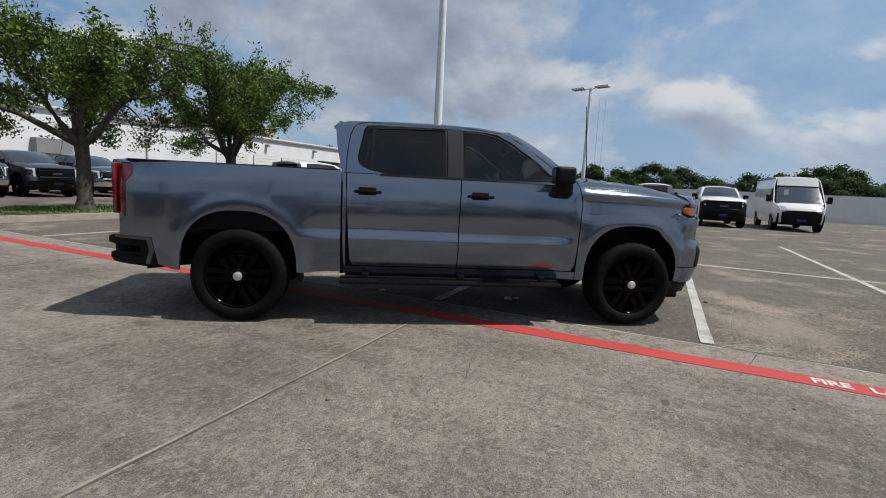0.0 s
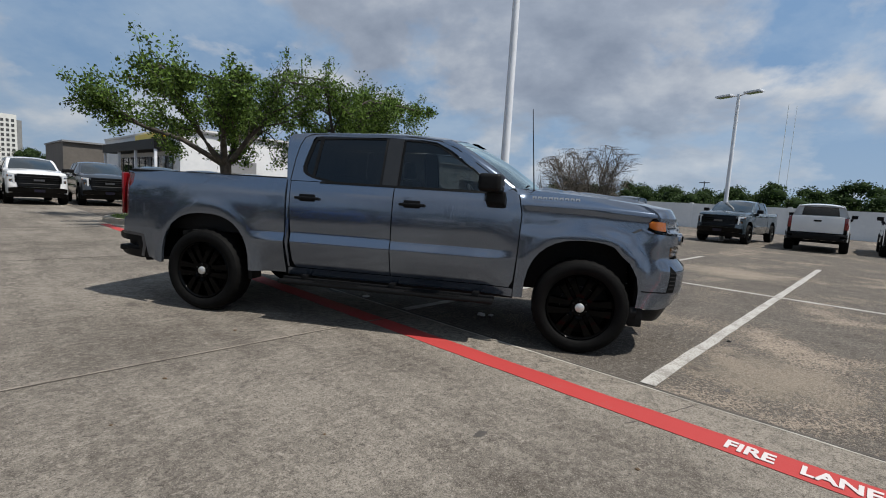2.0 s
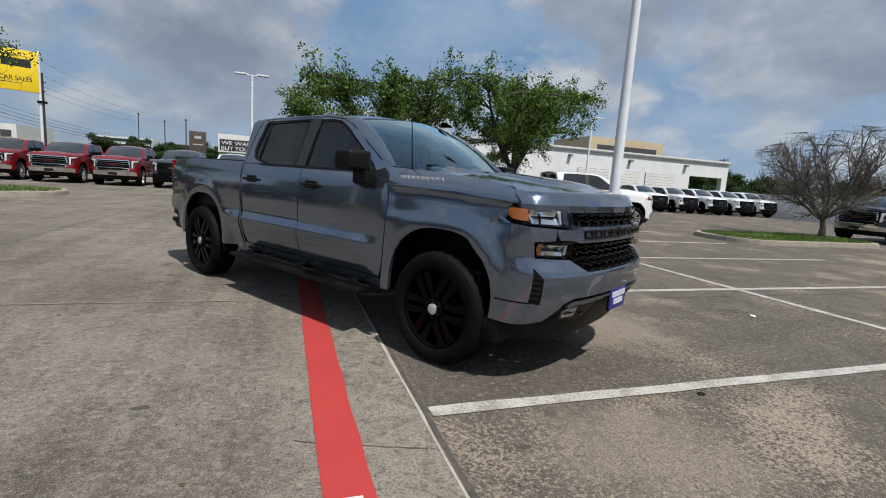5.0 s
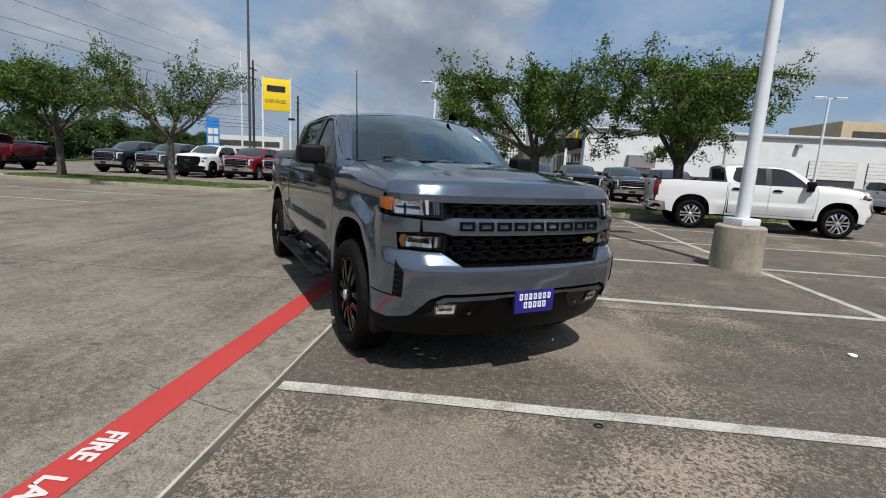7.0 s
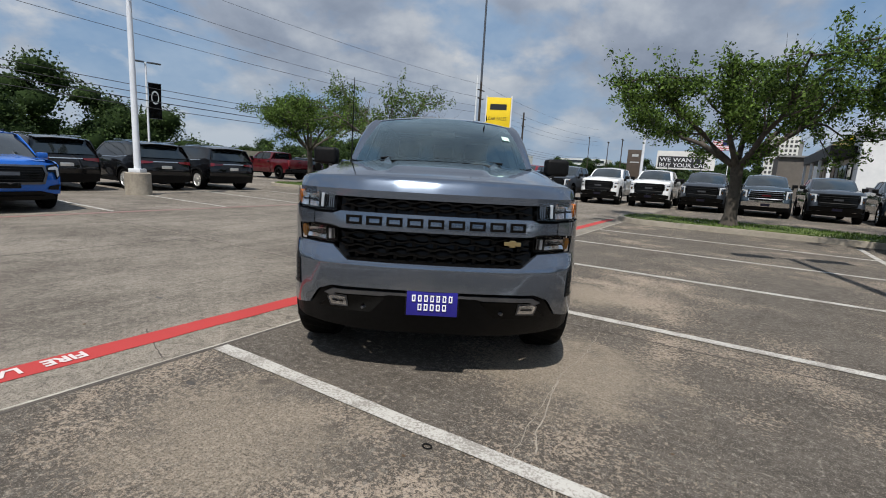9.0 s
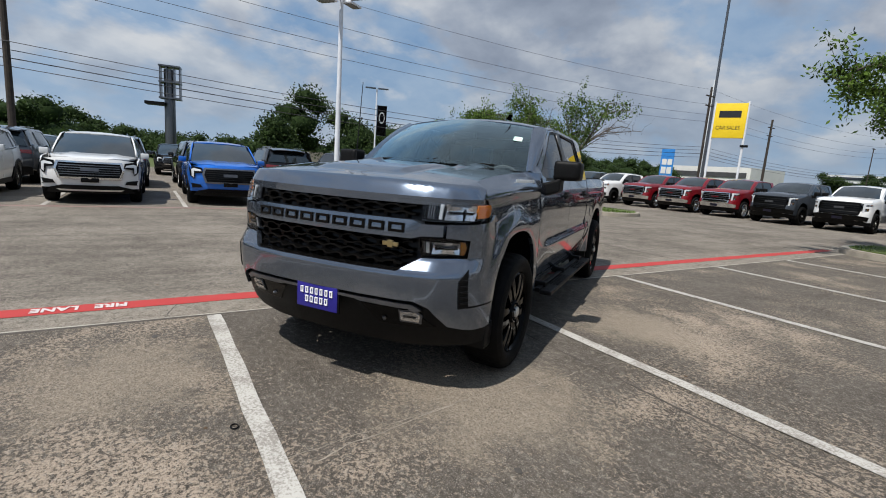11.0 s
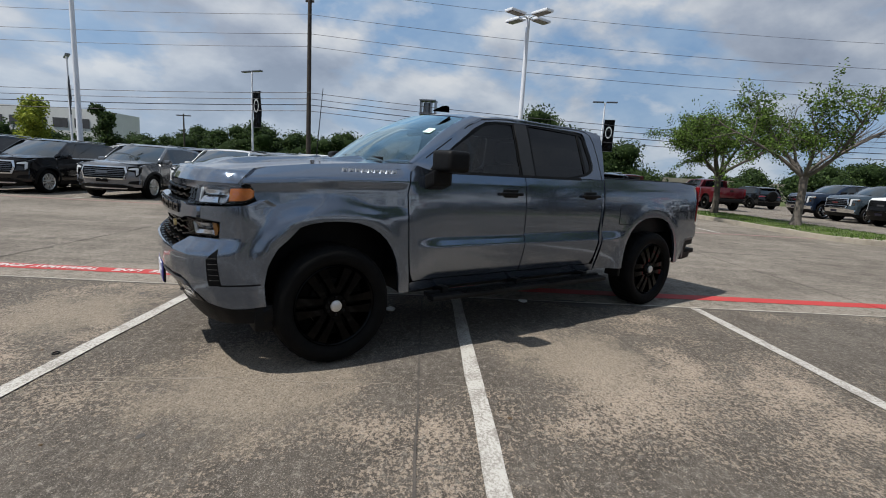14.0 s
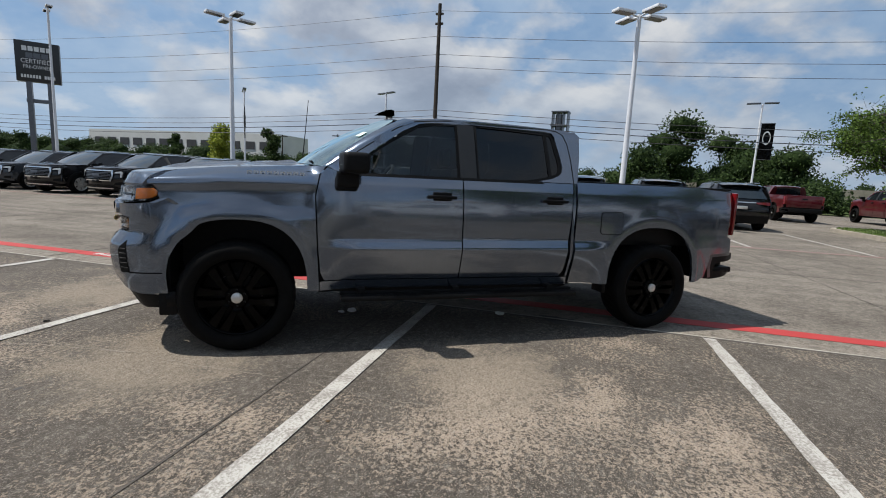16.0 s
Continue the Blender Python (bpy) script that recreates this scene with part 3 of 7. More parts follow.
def cab(x, z):
    y = cab_y(z)
    if x > 0.6:
        y -= 0.10 * ((x - 0.6) / 0.7) ** 2 * smooth01((z - 1.36) / 0.08)
    return x, y, z


def cab_in(d):
    return lambda x, z: (cab(x, z)[0], cab(x, z)[1] - d, z)


def roof(x, y):
    zc = lerp(x, (-1.08, -1.0, -0.6, 0.0, 0.5, 0.72), (1.885, 1.915, 1.945, 1.955, 1.925, 1.885))
    return x, y, zc - 0.075 * (abs(y) / 0.73) ** 2.4


def wind(y, v):
    """The windshield: y from -1 to 1 across, v from the cowl to the roof."""
    w = 0.80 + (0.655 - 0.80) * v
    x0, z0 = 1.46 - 0.24 * y * y, 1.452 - 0.03 * y * y
    x1, z1 = 0.695 - 0.09 * y * y, 1.892 - 0.05 * y * y
    bow = 0.035 * math.sin(math.pi * v)
    return x0 + (x1 - x0) * v + bow * 0.5, y * w, z0 + (z1 - z0) * v + bow


def build_wheel(truck, x, y, rim_mat, style, detail, size=1.0):
    s = 1 if y > 0 else -1
    w = new("wheel")
    w.parent = truck
    w.matrix_local = pose(x, y, 0.42 * size, 0, 0, 0 if s > 0 else 180) @ Matrix.Diagonal((size, size, size, 1))
    n = 128 if detail else 28
    tread = (-0.24, -0.20, -0.19, -0.16, -0.15, -0.11, -0.10, -0.06)
    profile = [(0.285, -0.26), (0.30, -0.275), (0.345, -0.285), (0.395, -0.275), (0.412, -0.255)] + [(0.42, h) for h in tread] + [(0.413, -0.04), (0.398, -0.012), (0.372, 0.004), (0.345, 0.006), (0.318, -0.002), (0.300, -0.012), (0.287, -0.03)]
    tyre = lathe(profile, n)
    if detail:
        # tread blocks stand out of the grooves
        tyre.verts.ensure_lookup_table()
        for k, (r0, h) in enumerate(profile):
            for i in range(n):
                v = tyre.verts[k * n + i]
                if 5 <= k <= 12 and (i + (k // 2)) % 4 < 2:
                    v.co.x *= 0.982
                    v.co.z *= 0.982
    angle_sharp(tyre, 30)
    part("tyre", tyre, M_TYRE, w, "black all-terrain rubber tyre")
    part("rim", lathe([(0.287, -0.25), (0.287, -0.04), (0.292, -0.022), (0.283, -0.014), (0.268, -0.03), (0.262, -0.06), (0.258, -0.2)], n), rim_mat, w)
    sp = bmesh.new()
    heart = sp.verts.new((0, -0.06, 0))
    pairs = 6
    for i in range(pairs):
        for off in (-0.15, 0.15):
            a = math.tau * i / pairs
            m = Matrix.Rotation(-a, 4, "Y")
            p0 = m @ Vector((0.05, -0.035, 0.035 * (1 if off > 0 else -1)))
            p1 = m @ Vector((0.272 * math.cos(off * 1.15), -0.028, 0.272 * math.sin(off * 1.15)))
            d = (p1 - p0)
            up = Vector((0, 1, 0))
            sd = d.cross(up).normalized()
            ring = []
            for pt, wd, dep in ((p0, 0.030, 0.05), (p0.lerp(p1, 0.35) + up * 0.012, 0.026, 0.045), (p0.lerp(p1, 0.7) + up * 0.008, 0.034, 0.04), (p1, 0.042, 0.03)):
                ring.append([sp.verts.new(pt + sd * wd * 1.0 - up * dep), sp.verts.new(pt + sd * wd * 0.75), sp.verts.new(pt - sd * wd * 0.75), sp.verts.new(pt - sd * wd - up * dep)])
            for j in range(4):
                sp.faces.new((heart, ring[0][(j + 1) % 4], ring[0][j]))
            for a0, b0 in zip(ring, ring[1:]):
                for j in range(4):
                    sp.faces.new((a0[j], a0[(j + 1) % 4], b0[(j + 1) % 4], b0[j]))
    bmesh.ops.recalc_face_normals(sp, faces=sp.faces)
    angle_sharp(sp, 30)
    part("wheel_face", sp, rim_mat, w)
    part("brake_drum", lathe([(0.0, -0.09), (0.17, -0.09), (0.17, -0.16), (0.262, -0.17), (0.262, -0.2)], 24), M_TRIM, w)
    part("hub", lathe([(0.0, -0.012), (0.075, -0.014), (0.085, -0.03), (0.085, -0.08)], 24), rim_mat, w)
    part("centre_cap", lathe([(0.0, 0.006), (0.030, 0.004), (0.039, -0.002), (0.041, -0.02)], 24), M_SATIN, w, "silver centre cap")
    if detail:
        for i in range(6):
            a = math.tau * (i + 0.5) / 6
            part("lug_nut", tube((0.062 * math.cos(a), -0.02, 0.062 * math.sin(a)), (0.062 * math.cos(a), 0.0, 0.062 * math.sin(a)), 0.010, 0.008, 6), M_CHROME if style == "chrome" else M_TRIM, w)
    return w


def build_lamp(truck, name, outline, amber, detail, sgn):
    """A head lamp: dark housing, mirror bowls, amber end, clear lens."""
    flip = lambda f: to_side(f, sgn)
    lamp = part(name, sheet(outline, flip(nose_inside(0.05)), 0.06, (-0.012, -0.02 * sgn, 0)), M_GLOSSBLACK, truck, "clear head lamp with amber marker")
    s0, s1 = min(p[0] for p in outline), max(p[0] for p in outline)
    z0, z1 = min(p[1] for p in outline), max(p[1] for p in outline)
    part("amber_marker", sheet(amber, flip(nose_inside(0.010)), 0.05, (-0.012, -0.012 * sgn, 0)), M_AMBER if name == "head_lamp" else M_AMBERDIM, lamp, "amber marker lens")
    a0, a1 = (s0 + 0.125, s0 + 0.31) if name == "head_lamp" else (s0 + 0.075, s0 + 0.235)
    bowl = lambda s, z: (nose(s, z)[0] - 0.046 + 0.038 * abs(2 * (s - a0) / (a1 - a0) - 1.1) * abs(2 * (z - z0) / (z1 - z0) - 1.0) ** 0.5, nose(s, z)[1], z)
    part("reflector_bowl", sheet([(a0, z0 + 0.016), (a1, z0 + 0.018), (a1, z1 - 0.028), (a0, z1 - 0.024)], flip(bowl), 0.014), M_REFLECT, lamp, "bright mirror reflector")
    zm = (z0 + z1) / 2 - 0.004
    part("lamp_blade", sheet([(a0 + 0.02, zm - 0.006), (a1 - 0.01, zm - 0.003), (a1 - 0.01, zm + 0.003), (a0 + 0.02, zm + 0.006)], flip(nose_back(0.014)), 0.05, (-0.02, 0, 0)), M_GLOSSBLACK, lamp)
    part("light_strip", sheet([(a0 - 0.034, z0 + 0.02), (a0 - 0.016, z0 + 0.02), (a0 - 0.016, z1 - 0.028), (a0 - 0.034, z1 - 0.028)], flip(nose_back(0.02)), 0.05, (-0.01, 0, 0)), M_BADGE, lamp, "pale light strip")
    for k in range(3):
        q = s0 + 0.022 + 0.014 * k
        part("lamp_fin", sheet([(q, z0 + 0.02), (q + 0.007, z0 + 0.02), (q + 0.007, z1 - 0.025), (q, z1 - 0.025)], flip(nose_back(0.03)), 0.05, (-0.01, 0, 0)), M_GUNMETAL, lamp)
    part("lens", sheet(outline, flip(nose_back(0.0)), 0.06, face=(1, 0, 0)), M_LENS, lamp)
    return lamp


def build_pickup(paint, label, detail=True, face="grey", rims=None, group="", category="truck", at=None, flap=True, step=True):
    """A crew cab pickup with a short bed. face: grey, chrome or black nose trim."""
    t = thing("pickup_truck", label, category, at, group)
    res = 0.055 if detail else 0.16
    inw = (0, -0.03, 0)
    trim_bar = {"grey": paint, "chrome": M_CHROME, "black": M_GLOSSBLACK, "dark": M_GLOSSBLACK}[face]
    rims = rims or (M_RIM if face != "chrome" else M_CHROME)
    # body sides
    fender = [(1.282, 0.50), (1.30, 0.80), (1.318, 1.20), (1.285, 1.36), (1.235, 1.425), (1.6, 1.408), (2.0, 1.380), (2.3, 1.345), (2.39, 1.328), (2.45, 1.272), (2.45, 1.236), (2.413, 1.234), (2.392, 1.205), (2.388, 1.17), (2.375, 1.135), (2.17, 0.952)]
    fender += [p for p in arch_points(AXLE, 3, 0) if p[0] < 2.15] + [(1.36, 0.455), (1.282, 0.455)]
    fine = (0.045, 0.03) if detail else (0.16, 0.12)
    lines = (0.785, 0.80, 0.868, 0.90, 1.285, 1.297) if detail else (0.79, 0.87)
    both("fender", sheet(fender, side, fine, inw, cuts=lines), paint, t)
    fdoor = [(0.118, 0.535), (0.112, 0.9), (0.122, 1.372), (1.07, 1.372), (1.225, 1.415), (1.275, 1.36), (1.308, 1.20), (1.29, 0.80), (1.272, 0.60), (1.24, 0.535)]
    rdoor = [(-0.90, 0.60), (-0.87, 0.535), (0.108, 0.535), (0.102, 0.9), (0.112, 1.372), (-0.62, 1.382), (-0.935, 1.382), (-0.93, 1.1)]
    doors = both("front_door", sheet(fdoor, side, fine, inw, cuts=lines), paint, t) + both("rear_door", sheet(rdoor, side, fine, inw, cuts=lines), paint, t)
    both("rocker_panel", sheet([(-0.96, 0.455), (1.275, 0.455), (1.275, 0.527), (1.24, 0.527), (-0.87, 0.527), (-0.95, 0.527)], lambda x, z: (x, side_y(x, z) + 0.004, z), 0.1, inw), paint, t)
    bed = [(-0.985, 0.47), (-0.985, 1.40), (-1.6, 1.403), (-2.60, 1.408), (-2.80, 1.395), (-2.748, 1.362), (-2.748, 1.275), (-2.80, 1.215), (-2.808, 0.925), (-2.86, 0.90), (-2.87, 0.76), (-2.60, 0.74), (-2.56, 0.50), (-2.40, 0.46)]
    bed += arch_points(-AXLE, 0, 3) + [(-1.30, 0.46)]
    both("bed_side", sheet(bed, side, fine, inw, cuts=lines), paint, t)
    both("rear_quarter", sheet([(-0.937, 0.535), (-0.94, 1.1), (-0.945, 1.382), (-0.972, 1.382), (-0.965, 0.8), (-0.955, 0.535)], side, 0.2, inw), paint, t)
    # dark inner shell behind the panels
    inner = bmesh.new()
    add_box(inner, -0.94, 1.28, -0.87, 0.87, 0.42, 0.56)
    add_box(inner, 1.32, 2.30, -0.62, 0.62, 0.50, 1.20)
    add_box(inner, -2.78, -0.99, -0.60, 0.60, 0.52, 0.72)
    add_box(inner, -0.99, -0.955, -0.90, 0.90, 0.45, 1.38)
    for sx in (1, -1):
        add_box(inner, 1.25, 1.33, 0.60 * sx, 0.93 * sx, 0.45, 1.3)
        add_box(inner, 2.33, 2.42, 0.60 * sx, 0.90 * sx, 0.45, 1.0)
        add_box(inner, 1.25, 2.45, 0.60 * sx, 0.90 * sx, 1.06, 1.16)
        add_box(inner, -2.5, -1.28, 0.60 * sx, 0.93 * sx, 1.04, 1.12)
        add_box(inner, -1.30, -1.22, 0.60 * sx, 0.93 * sx, 0.5, 1.1)
        add_box(inner, -2.52, -2.44, 0.60 * sx, 0.93 * sx, 0.5, 1.1)
        add_box(inner, -0.95, 1.27, 0.84 * sx, 0.885 * sx, 0.46, 1.34)
    part("chassis", inner, M_TRIM, t, "black underbody and wheel housings")
    # bed: floor, inner walls, tailgate, rail caps
    bd = bmesh.new()
    add_box(bd, -2.86, -1.0, -0.86, 0.86, 0.82, 0.86)
    for sx in (1, -1):
        add_box(bd, -2.86, -1.0, 0.82 * sx, 0.88 * sx, 0.86, 1.38)
    add_box(bd, -1.03, -0.995, -0.86, 0.86, 0.86, 1.38)
    part("bed_liner", bd, M_TRIM, t, "black plastic bed liner")
    both("rail_cap", box(-2.80, -1.0, 0.845, 0.925, 1.392, 1.414, bevel=0.008), M_TRIM, t)
    part("tailgate", box(-2.945, -2.88, -0.80, 0.80, 0.78, 1.405, bevel=0.02), paint, t)
    part("tailgate_handle", box(-2.955, -2.944, -0.12, 0.12, 1.20, 1.27, bevel=0.004), M_TRIM, t)
    tail = [(-2.756, 1.372), (-2.756, 1.28), (-2.808, 1.22), (-2.816, 0.935), (-2.93, 0.935), (-2.925, 1.375)]
    for lampside in both("tail_lamp", sheet(tail, lambda x, z: (x, side_y(x, z) - 0.012 - 1.6 * max(0, -2.85 - x) ** 1.0 * 0.6, z), 0.05, (0, -0.08, 0)), M_REDLENS, t, "red tail lamp"):
        pass
    both("tail_lamp_back", box(-2.935, -2.90, 0.79, 0.905, 0.935, 1.375, bevel=0.015), M_REDLENS, t, "red tail lamp")
    # rear bumper
    rb = {"grey": M_TRIM, "chrome": M_CHROME, "black": M_TRIM, "dark": M_TRIM}[face]
    part("rear_bumper", box(-3.03, -2.89, -0.72, 0.72, 0.52, 0.74, bevel=0.03), rb, t, "rear step bumper")
    corner = [(-2.60, 0.742), (-2.94, 0.752), (-3.0, 0.735), (-3.01, 0.68), (-2.95, 0.665), (-2.72, 0.655), (-2.69, 0.56), (-2.97, 0.575), (-3.0, 0.545), (-2.97, 0.505), (-2.68, 0.475), (-2.58, 0.485)]
    both("bumper_corner", sheet(corner, lambda x, z: (x, side_y(max(x, -2.8), z) - 0.02 - 0.5 * max(0, -2.85 - x), z), 0.06, (0, -0.22, 0)), rb, t)
    if detail:
        rim_c = [(-2.93, 0.756), (-2.615, 0.746), (-2.592, 0.62), (-2.64, 0.49), (-2.675, 0.50), (-2.635, 0.62), (-2.652, 0.712), (-2.93, 0.728)]
        both("bumper_edge", sheet(rim_c, lambda x, z: (x, side_y(max(x, -2.8), z) - 0.014 - 0.5 * max(0, -2.85 - x), z), 0.06, (0, -0.02, 0)), M_GUNMETAL, t, "grey edge of the rear bumper")
        part("exhaust_pipe", tube((-2.72, -0.80, 0.47), (-2.30, -0.62, 0.50), 0.04, 0.04, 14), M_TRIM, t, "dark exhaust tail pipe")
    both("bumper_step", box(-2.97, -2.66, 0.74, 0.90, 0.54, 0.60, bevel=0.015), M_TRIM, t)
    part("hitch", box(-2.95, -2.6, -0.06, 0.06, 0.40, 0.50, bevel=0.01), M_TRIM, t)
    # cab
    frame = [(1.215, 1.428), (1.0, 1.575), (0.80, 1.705), (0.66, 1.79), (0.52, 1.848), (0.30, 1.878), (0.0, 1.888), (-0.5, 1.884), (-0.9, 1.868), (-1.03, 1.85), (-1.06, 1.82), (-1.035, 1.62), (-0.985, 1.388), (-0.52, 1.388), (-0.61, 1.396), (-0.725, 1.418), (-0.80, 1.447), (-0.836, 1.478), (-0.848, 1.525), (-0.838, 1.60), (-0.815, 1.70), (-0.795, 1.80), (-0.77, 1.832), (-0.70, 1.842), (-0.3, 1.846), (0.10, 1.846), (0.33, 1.838), (0.47, 1.818), (0.62, 1.745), (0.85, 1.585), (1.085, 1.40), (1.13, 1.378)]
    both("cab_frame", sheet(frame, cab, 0.06 if detail else 0.2, (0, -0.035, 0)), paint, t)
    glass_mat = M_TINT if detail else M_FARGLASS
    fwin = [(1.07, 1.376), (1.075, 1.405), (0.845, 1.578), (0.615, 1.738), (0.465, 1.81), (0.33, 1.83), (0.135, 1.837), (0.135, 1.376)]
    rwin = [(-0.01, 1.372), (-0.01, 1.842), (-0.3, 1.842), (-0.70, 1.834), (-0.765, 1.824), (-0.785, 1.79), (-0.806, 1.70), (-0.829, 1.60), (-0.839, 1.525), (-0.828, 1.477), (-0.795, 1.442), (-0.72, 1.412), (-0.60, 1.389), (-0.48, 1.372)]
    both("front_side_window", sheet(fwin, cab_in(0.016), 0.1, face=(0, 1, 0)), M_TINTFRONT if detail else M_FARGLASS, t, "lightly tinted side window")
    both("rear_side_window", sheet(rwin, cab_in(0.016), 0.1, face=(0, 1, 0)), glass_mat, t, "dark tinted side window")
    if detail:
        # shut line of the doors' upper frames
        seam = bmesh.new()
        rows = []
        run = [(-0.948, 1.39), (-0.94, 1.60), (-0.92, 1.74), (-0.885, 1.82), (-0.83, 1.853), (-0.75, 1.864), (-0.3, 1.871), (0.2, 1.868), (0.5, 1.836), (0.66, 1.770), (0.90, 1.615), (1.10, 1.478)]
        for n, (u, v) in enumerate(run):
            u0, v0 = run[max(n - 1, 0)]
            u1, v1 = run[min(n + 1, len(run) - 1)]
            g = math.hypot(u1 - u0, v1 - v0) / 0.004
            du, dv = -(v1 - v0) / g, (u1 - u0) / g
            rows.append((seam.verts.new(cab_in(-0.002)(u + du, v + dv)), seam.verts.new(cab_in(-0.002)(u - du, v - dv))))
        for a, b in zip(rows, rows[1:]):
            seam.faces.new((a[0], a[1], b[1], b[0]))
        bmesh.ops.recalc_face_normals(seam, faces=seam.faces)
        both("door_seam", seam, M_TRIM, t)
    for pane in ((fwin, rwin) if detail else ()):
        cu, cv = sum(p[0] for p in pane) / len(pane), sum(p[1] for p in pane) / len(pane)
        seal = bmesh.new()
        loop = []
        for u, v in pane:
            w = math.hypot(u - cu, v - cv)
            q = 1 - 0.028 / w
            loop.append((seal.verts.new(cab_in(0.010)(u, v)), seal.verts.new(cab_in(0.008)(cu + (u - cu) * q, cv + (v - cv) * q))))
        for a, b in zip(loop, loop[1:] + loop[:1]):
            seal.faces.new((a[0], b[0], b[1], a[1]))
        bmesh.ops.recalc_face_normals(seal, faces=seal.faces)
        bmesh.ops.solidify(seal, geom=seal.faces[:], thickness=0.006)
        both("window_seal", seal, M_TRIM, t, "black rubber window seal")
    both("pillar_cover", sheet([(-0.012, 1.376), (0.137, 1.376), (0.137, 1.840), (-0.012, 1.842)], cab_in(0.004), 0.15, (0, -0.02, 0)), M_PILLAR, t, "satin black pillar cover")
    if detail:
        both("quarter_divider", sheet([(-0.705, 1.408), (-0.735, 1.416), (-0.715, 1.832), (-0.685, 1.834)], cab_in(0.008), 0.15, (0, -0.02, 0)), M_TRIM, t)
    both("belt_moulding", sheet([(-0.64, 1.372), (1.10, 1.366), (1.10, 1.384), (-0.62, 1.394)], cab_in(-0.008), 0.3, (0, -0.02, 0)), M_TRIM, t)
    part("roof", sheet([(-1.08, -0.70), (-1.08, 0.70), (-0.9, 0.735), (-0.4, 0.742), (0.1, 0.742), (0.50, 0.70), (0.61, 0.655), (0.685, 0.35), (0.705, 0.0), (0.685, -0.35), (0.61, -0.655), (0.50, -0.70), (0.1, -0.742), (-0.4, -0.742), (-0.9, -0.735)], roof, 0.12, (0, 0, -0.03)), paint, t)
    part("headliner", box(-1.0, 0.5, -0.66, 0.66, 1.845, 1.86), M_CABIN, t)
    ws = [(-1, 0), (1, 0), (1, 1), (-1, 1)]
    part("windshield", sheet(ws, wind, 0.1, face=(1, 0, 1)), M_WINDSHIELD if detail else M_SHIELD, t, "curved clear windshield")
    # A pillars join the glass to the cab frame
    pillar = bmesh.new()
    rows = []
    for i in range(9):
        v = i / 8
        a = Vector(wind(1.0, v))
        fx = lerp(v, (0, 0.35, 0.65, 0.85, 1), (1.215, 0.98, 0.78, 0.65, 0.52))
        fz = lerp(v, (0, 0.35, 0.65, 0.85, 1), (1.428, 1.588, 1.718, 1.795, 1.848))
        rows.append((pillar.verts.new(a + Vector((0, -0.01, 0.003))), pillar.verts.new(((a.x + fx) / 2 + 0.03, (a.y + cab(fx, fz)[1]) / 2 + 0.012, (a.z + fz) / 2 + 0.012)), pillar.verts.new(cab(fx, fz))))
    for a, b in zip(rows, rows[1:]):
        pillar.faces.new((a[0], a[1], b[1], b[0]))
        pillar.faces.new((a[1], a[2], b[2], b[1]))
    for f in pillar.faces:
        f.smooth = True
    bmesh.ops.recalc_face_normals(pillar, faces=pillar.faces)
    both("a_pillar", pillar, paint, t)
    cabback = sheet([(-0.93, 1.0), (0.93, 1.0), (0.92, 1.40), (0.74, 1.86), (-0.74, 1.86), (-0.92, 1.40)], lambda y, z: (-0.985 - 0.10 * (z - 1.38), y, z), 0.3, (0.03, 0, 0))
    part("cab_back", cabback, paint, t)
    part("rear_window", sheet([(-0.62, 1.45), (0.62, 1.45), (0.56, 1.80), (-0.56, 1.80)], lambda y, z: (-0.995 - 0.10 * (z - 1.38), y, z), 0.5, face=(-1, 0, 0)), glass_mat, t)
    part("cowl", sheet([(-0.82, 1.28), (0.82, 1.28), (0.80, 1.40), (0.4, 1.50), (0.0, 1.53), (-0.4, 1.50), (-0.80, 1.40)], lambda y, x: (x - 0.06 * (abs(y) / 0.8) ** 2, y, 1.425), 0.3), M_TRIM, t)
    # hood and nose
    hd = [(1.50, 0.0), (1.46, 0.30), (1.40, 0.55), (1.25, 0.795), (1.6, 0.80), (2.0, 0.802), (2.25, 0.806), (2.36, 0.818), (2.395, 0.87), (2.43, 0.915), (2.48, 0.918), (2.555, 0.872), (2.625, 0.78), (2.675, 0.64), (2.71, 0.48), (2.735, 0.25), (2.742, 0.0)]
    hd = hd + [(x, -y) for x, y in hd[-2:0:-1]]
    part("hood", sheet(hd, hood, (0.015, 0.035) if detail else 0.16, (0, 0, -0.045)), paint, t)
    cover = [(0.003, 0.805), (0.54, 0.805), (0.60, 0.845), (0.66, 0.885), (0.93, 0.895), (0.95, 1.0), (0.80, 1.012), (0.80, 1.088), (1.0, 1.096), (1.11, 1.108), (1.185, 1.142), (1.30, 1.08), (1.395, 0.995), (1.395, 0.972), (1.33, 0.905), (1.265, 0.84), (1.205, 0.72), (1.18, 0.60), (1.172, 0.46), (1.0, 0.45), (0.84, 0.48), (0.74, 0.60), (0.65, 0.635), (0.30, 0.64), (0.003, 0.64)]
    cover = cover + [(-a, b) for a, b in cover[::-1]]
    part("front_bumper_cover", sheet([c for c in cover if abs(c[0]) > 0.01], nose, 0.045 if detail else 0.15, (-0.04, 0, 0), cuts=(0.785, 0.815, 0.885) if detail else ()), paint, t)
    val = [(0.0, 0.632), (0.30, 0.632), (0.65, 0.627), (0.735, 0.592), (0.835, 0.472), (1.0, 0.442), (1.16, 0.45), (1.15, 0.36), (0.9, 0.335), (0.5, 0.30), (0.0, 0.295)]
    val = val[1:-1] + [(-a, b) for a, b in val[1:-1][::-1]]
    part("lower_valance", sheet(val, nose_back(0.03), 0.06 if detail else 0.15, (-0.06, 0, 0)), M_TRIM, t, "black plastic lower bumper")
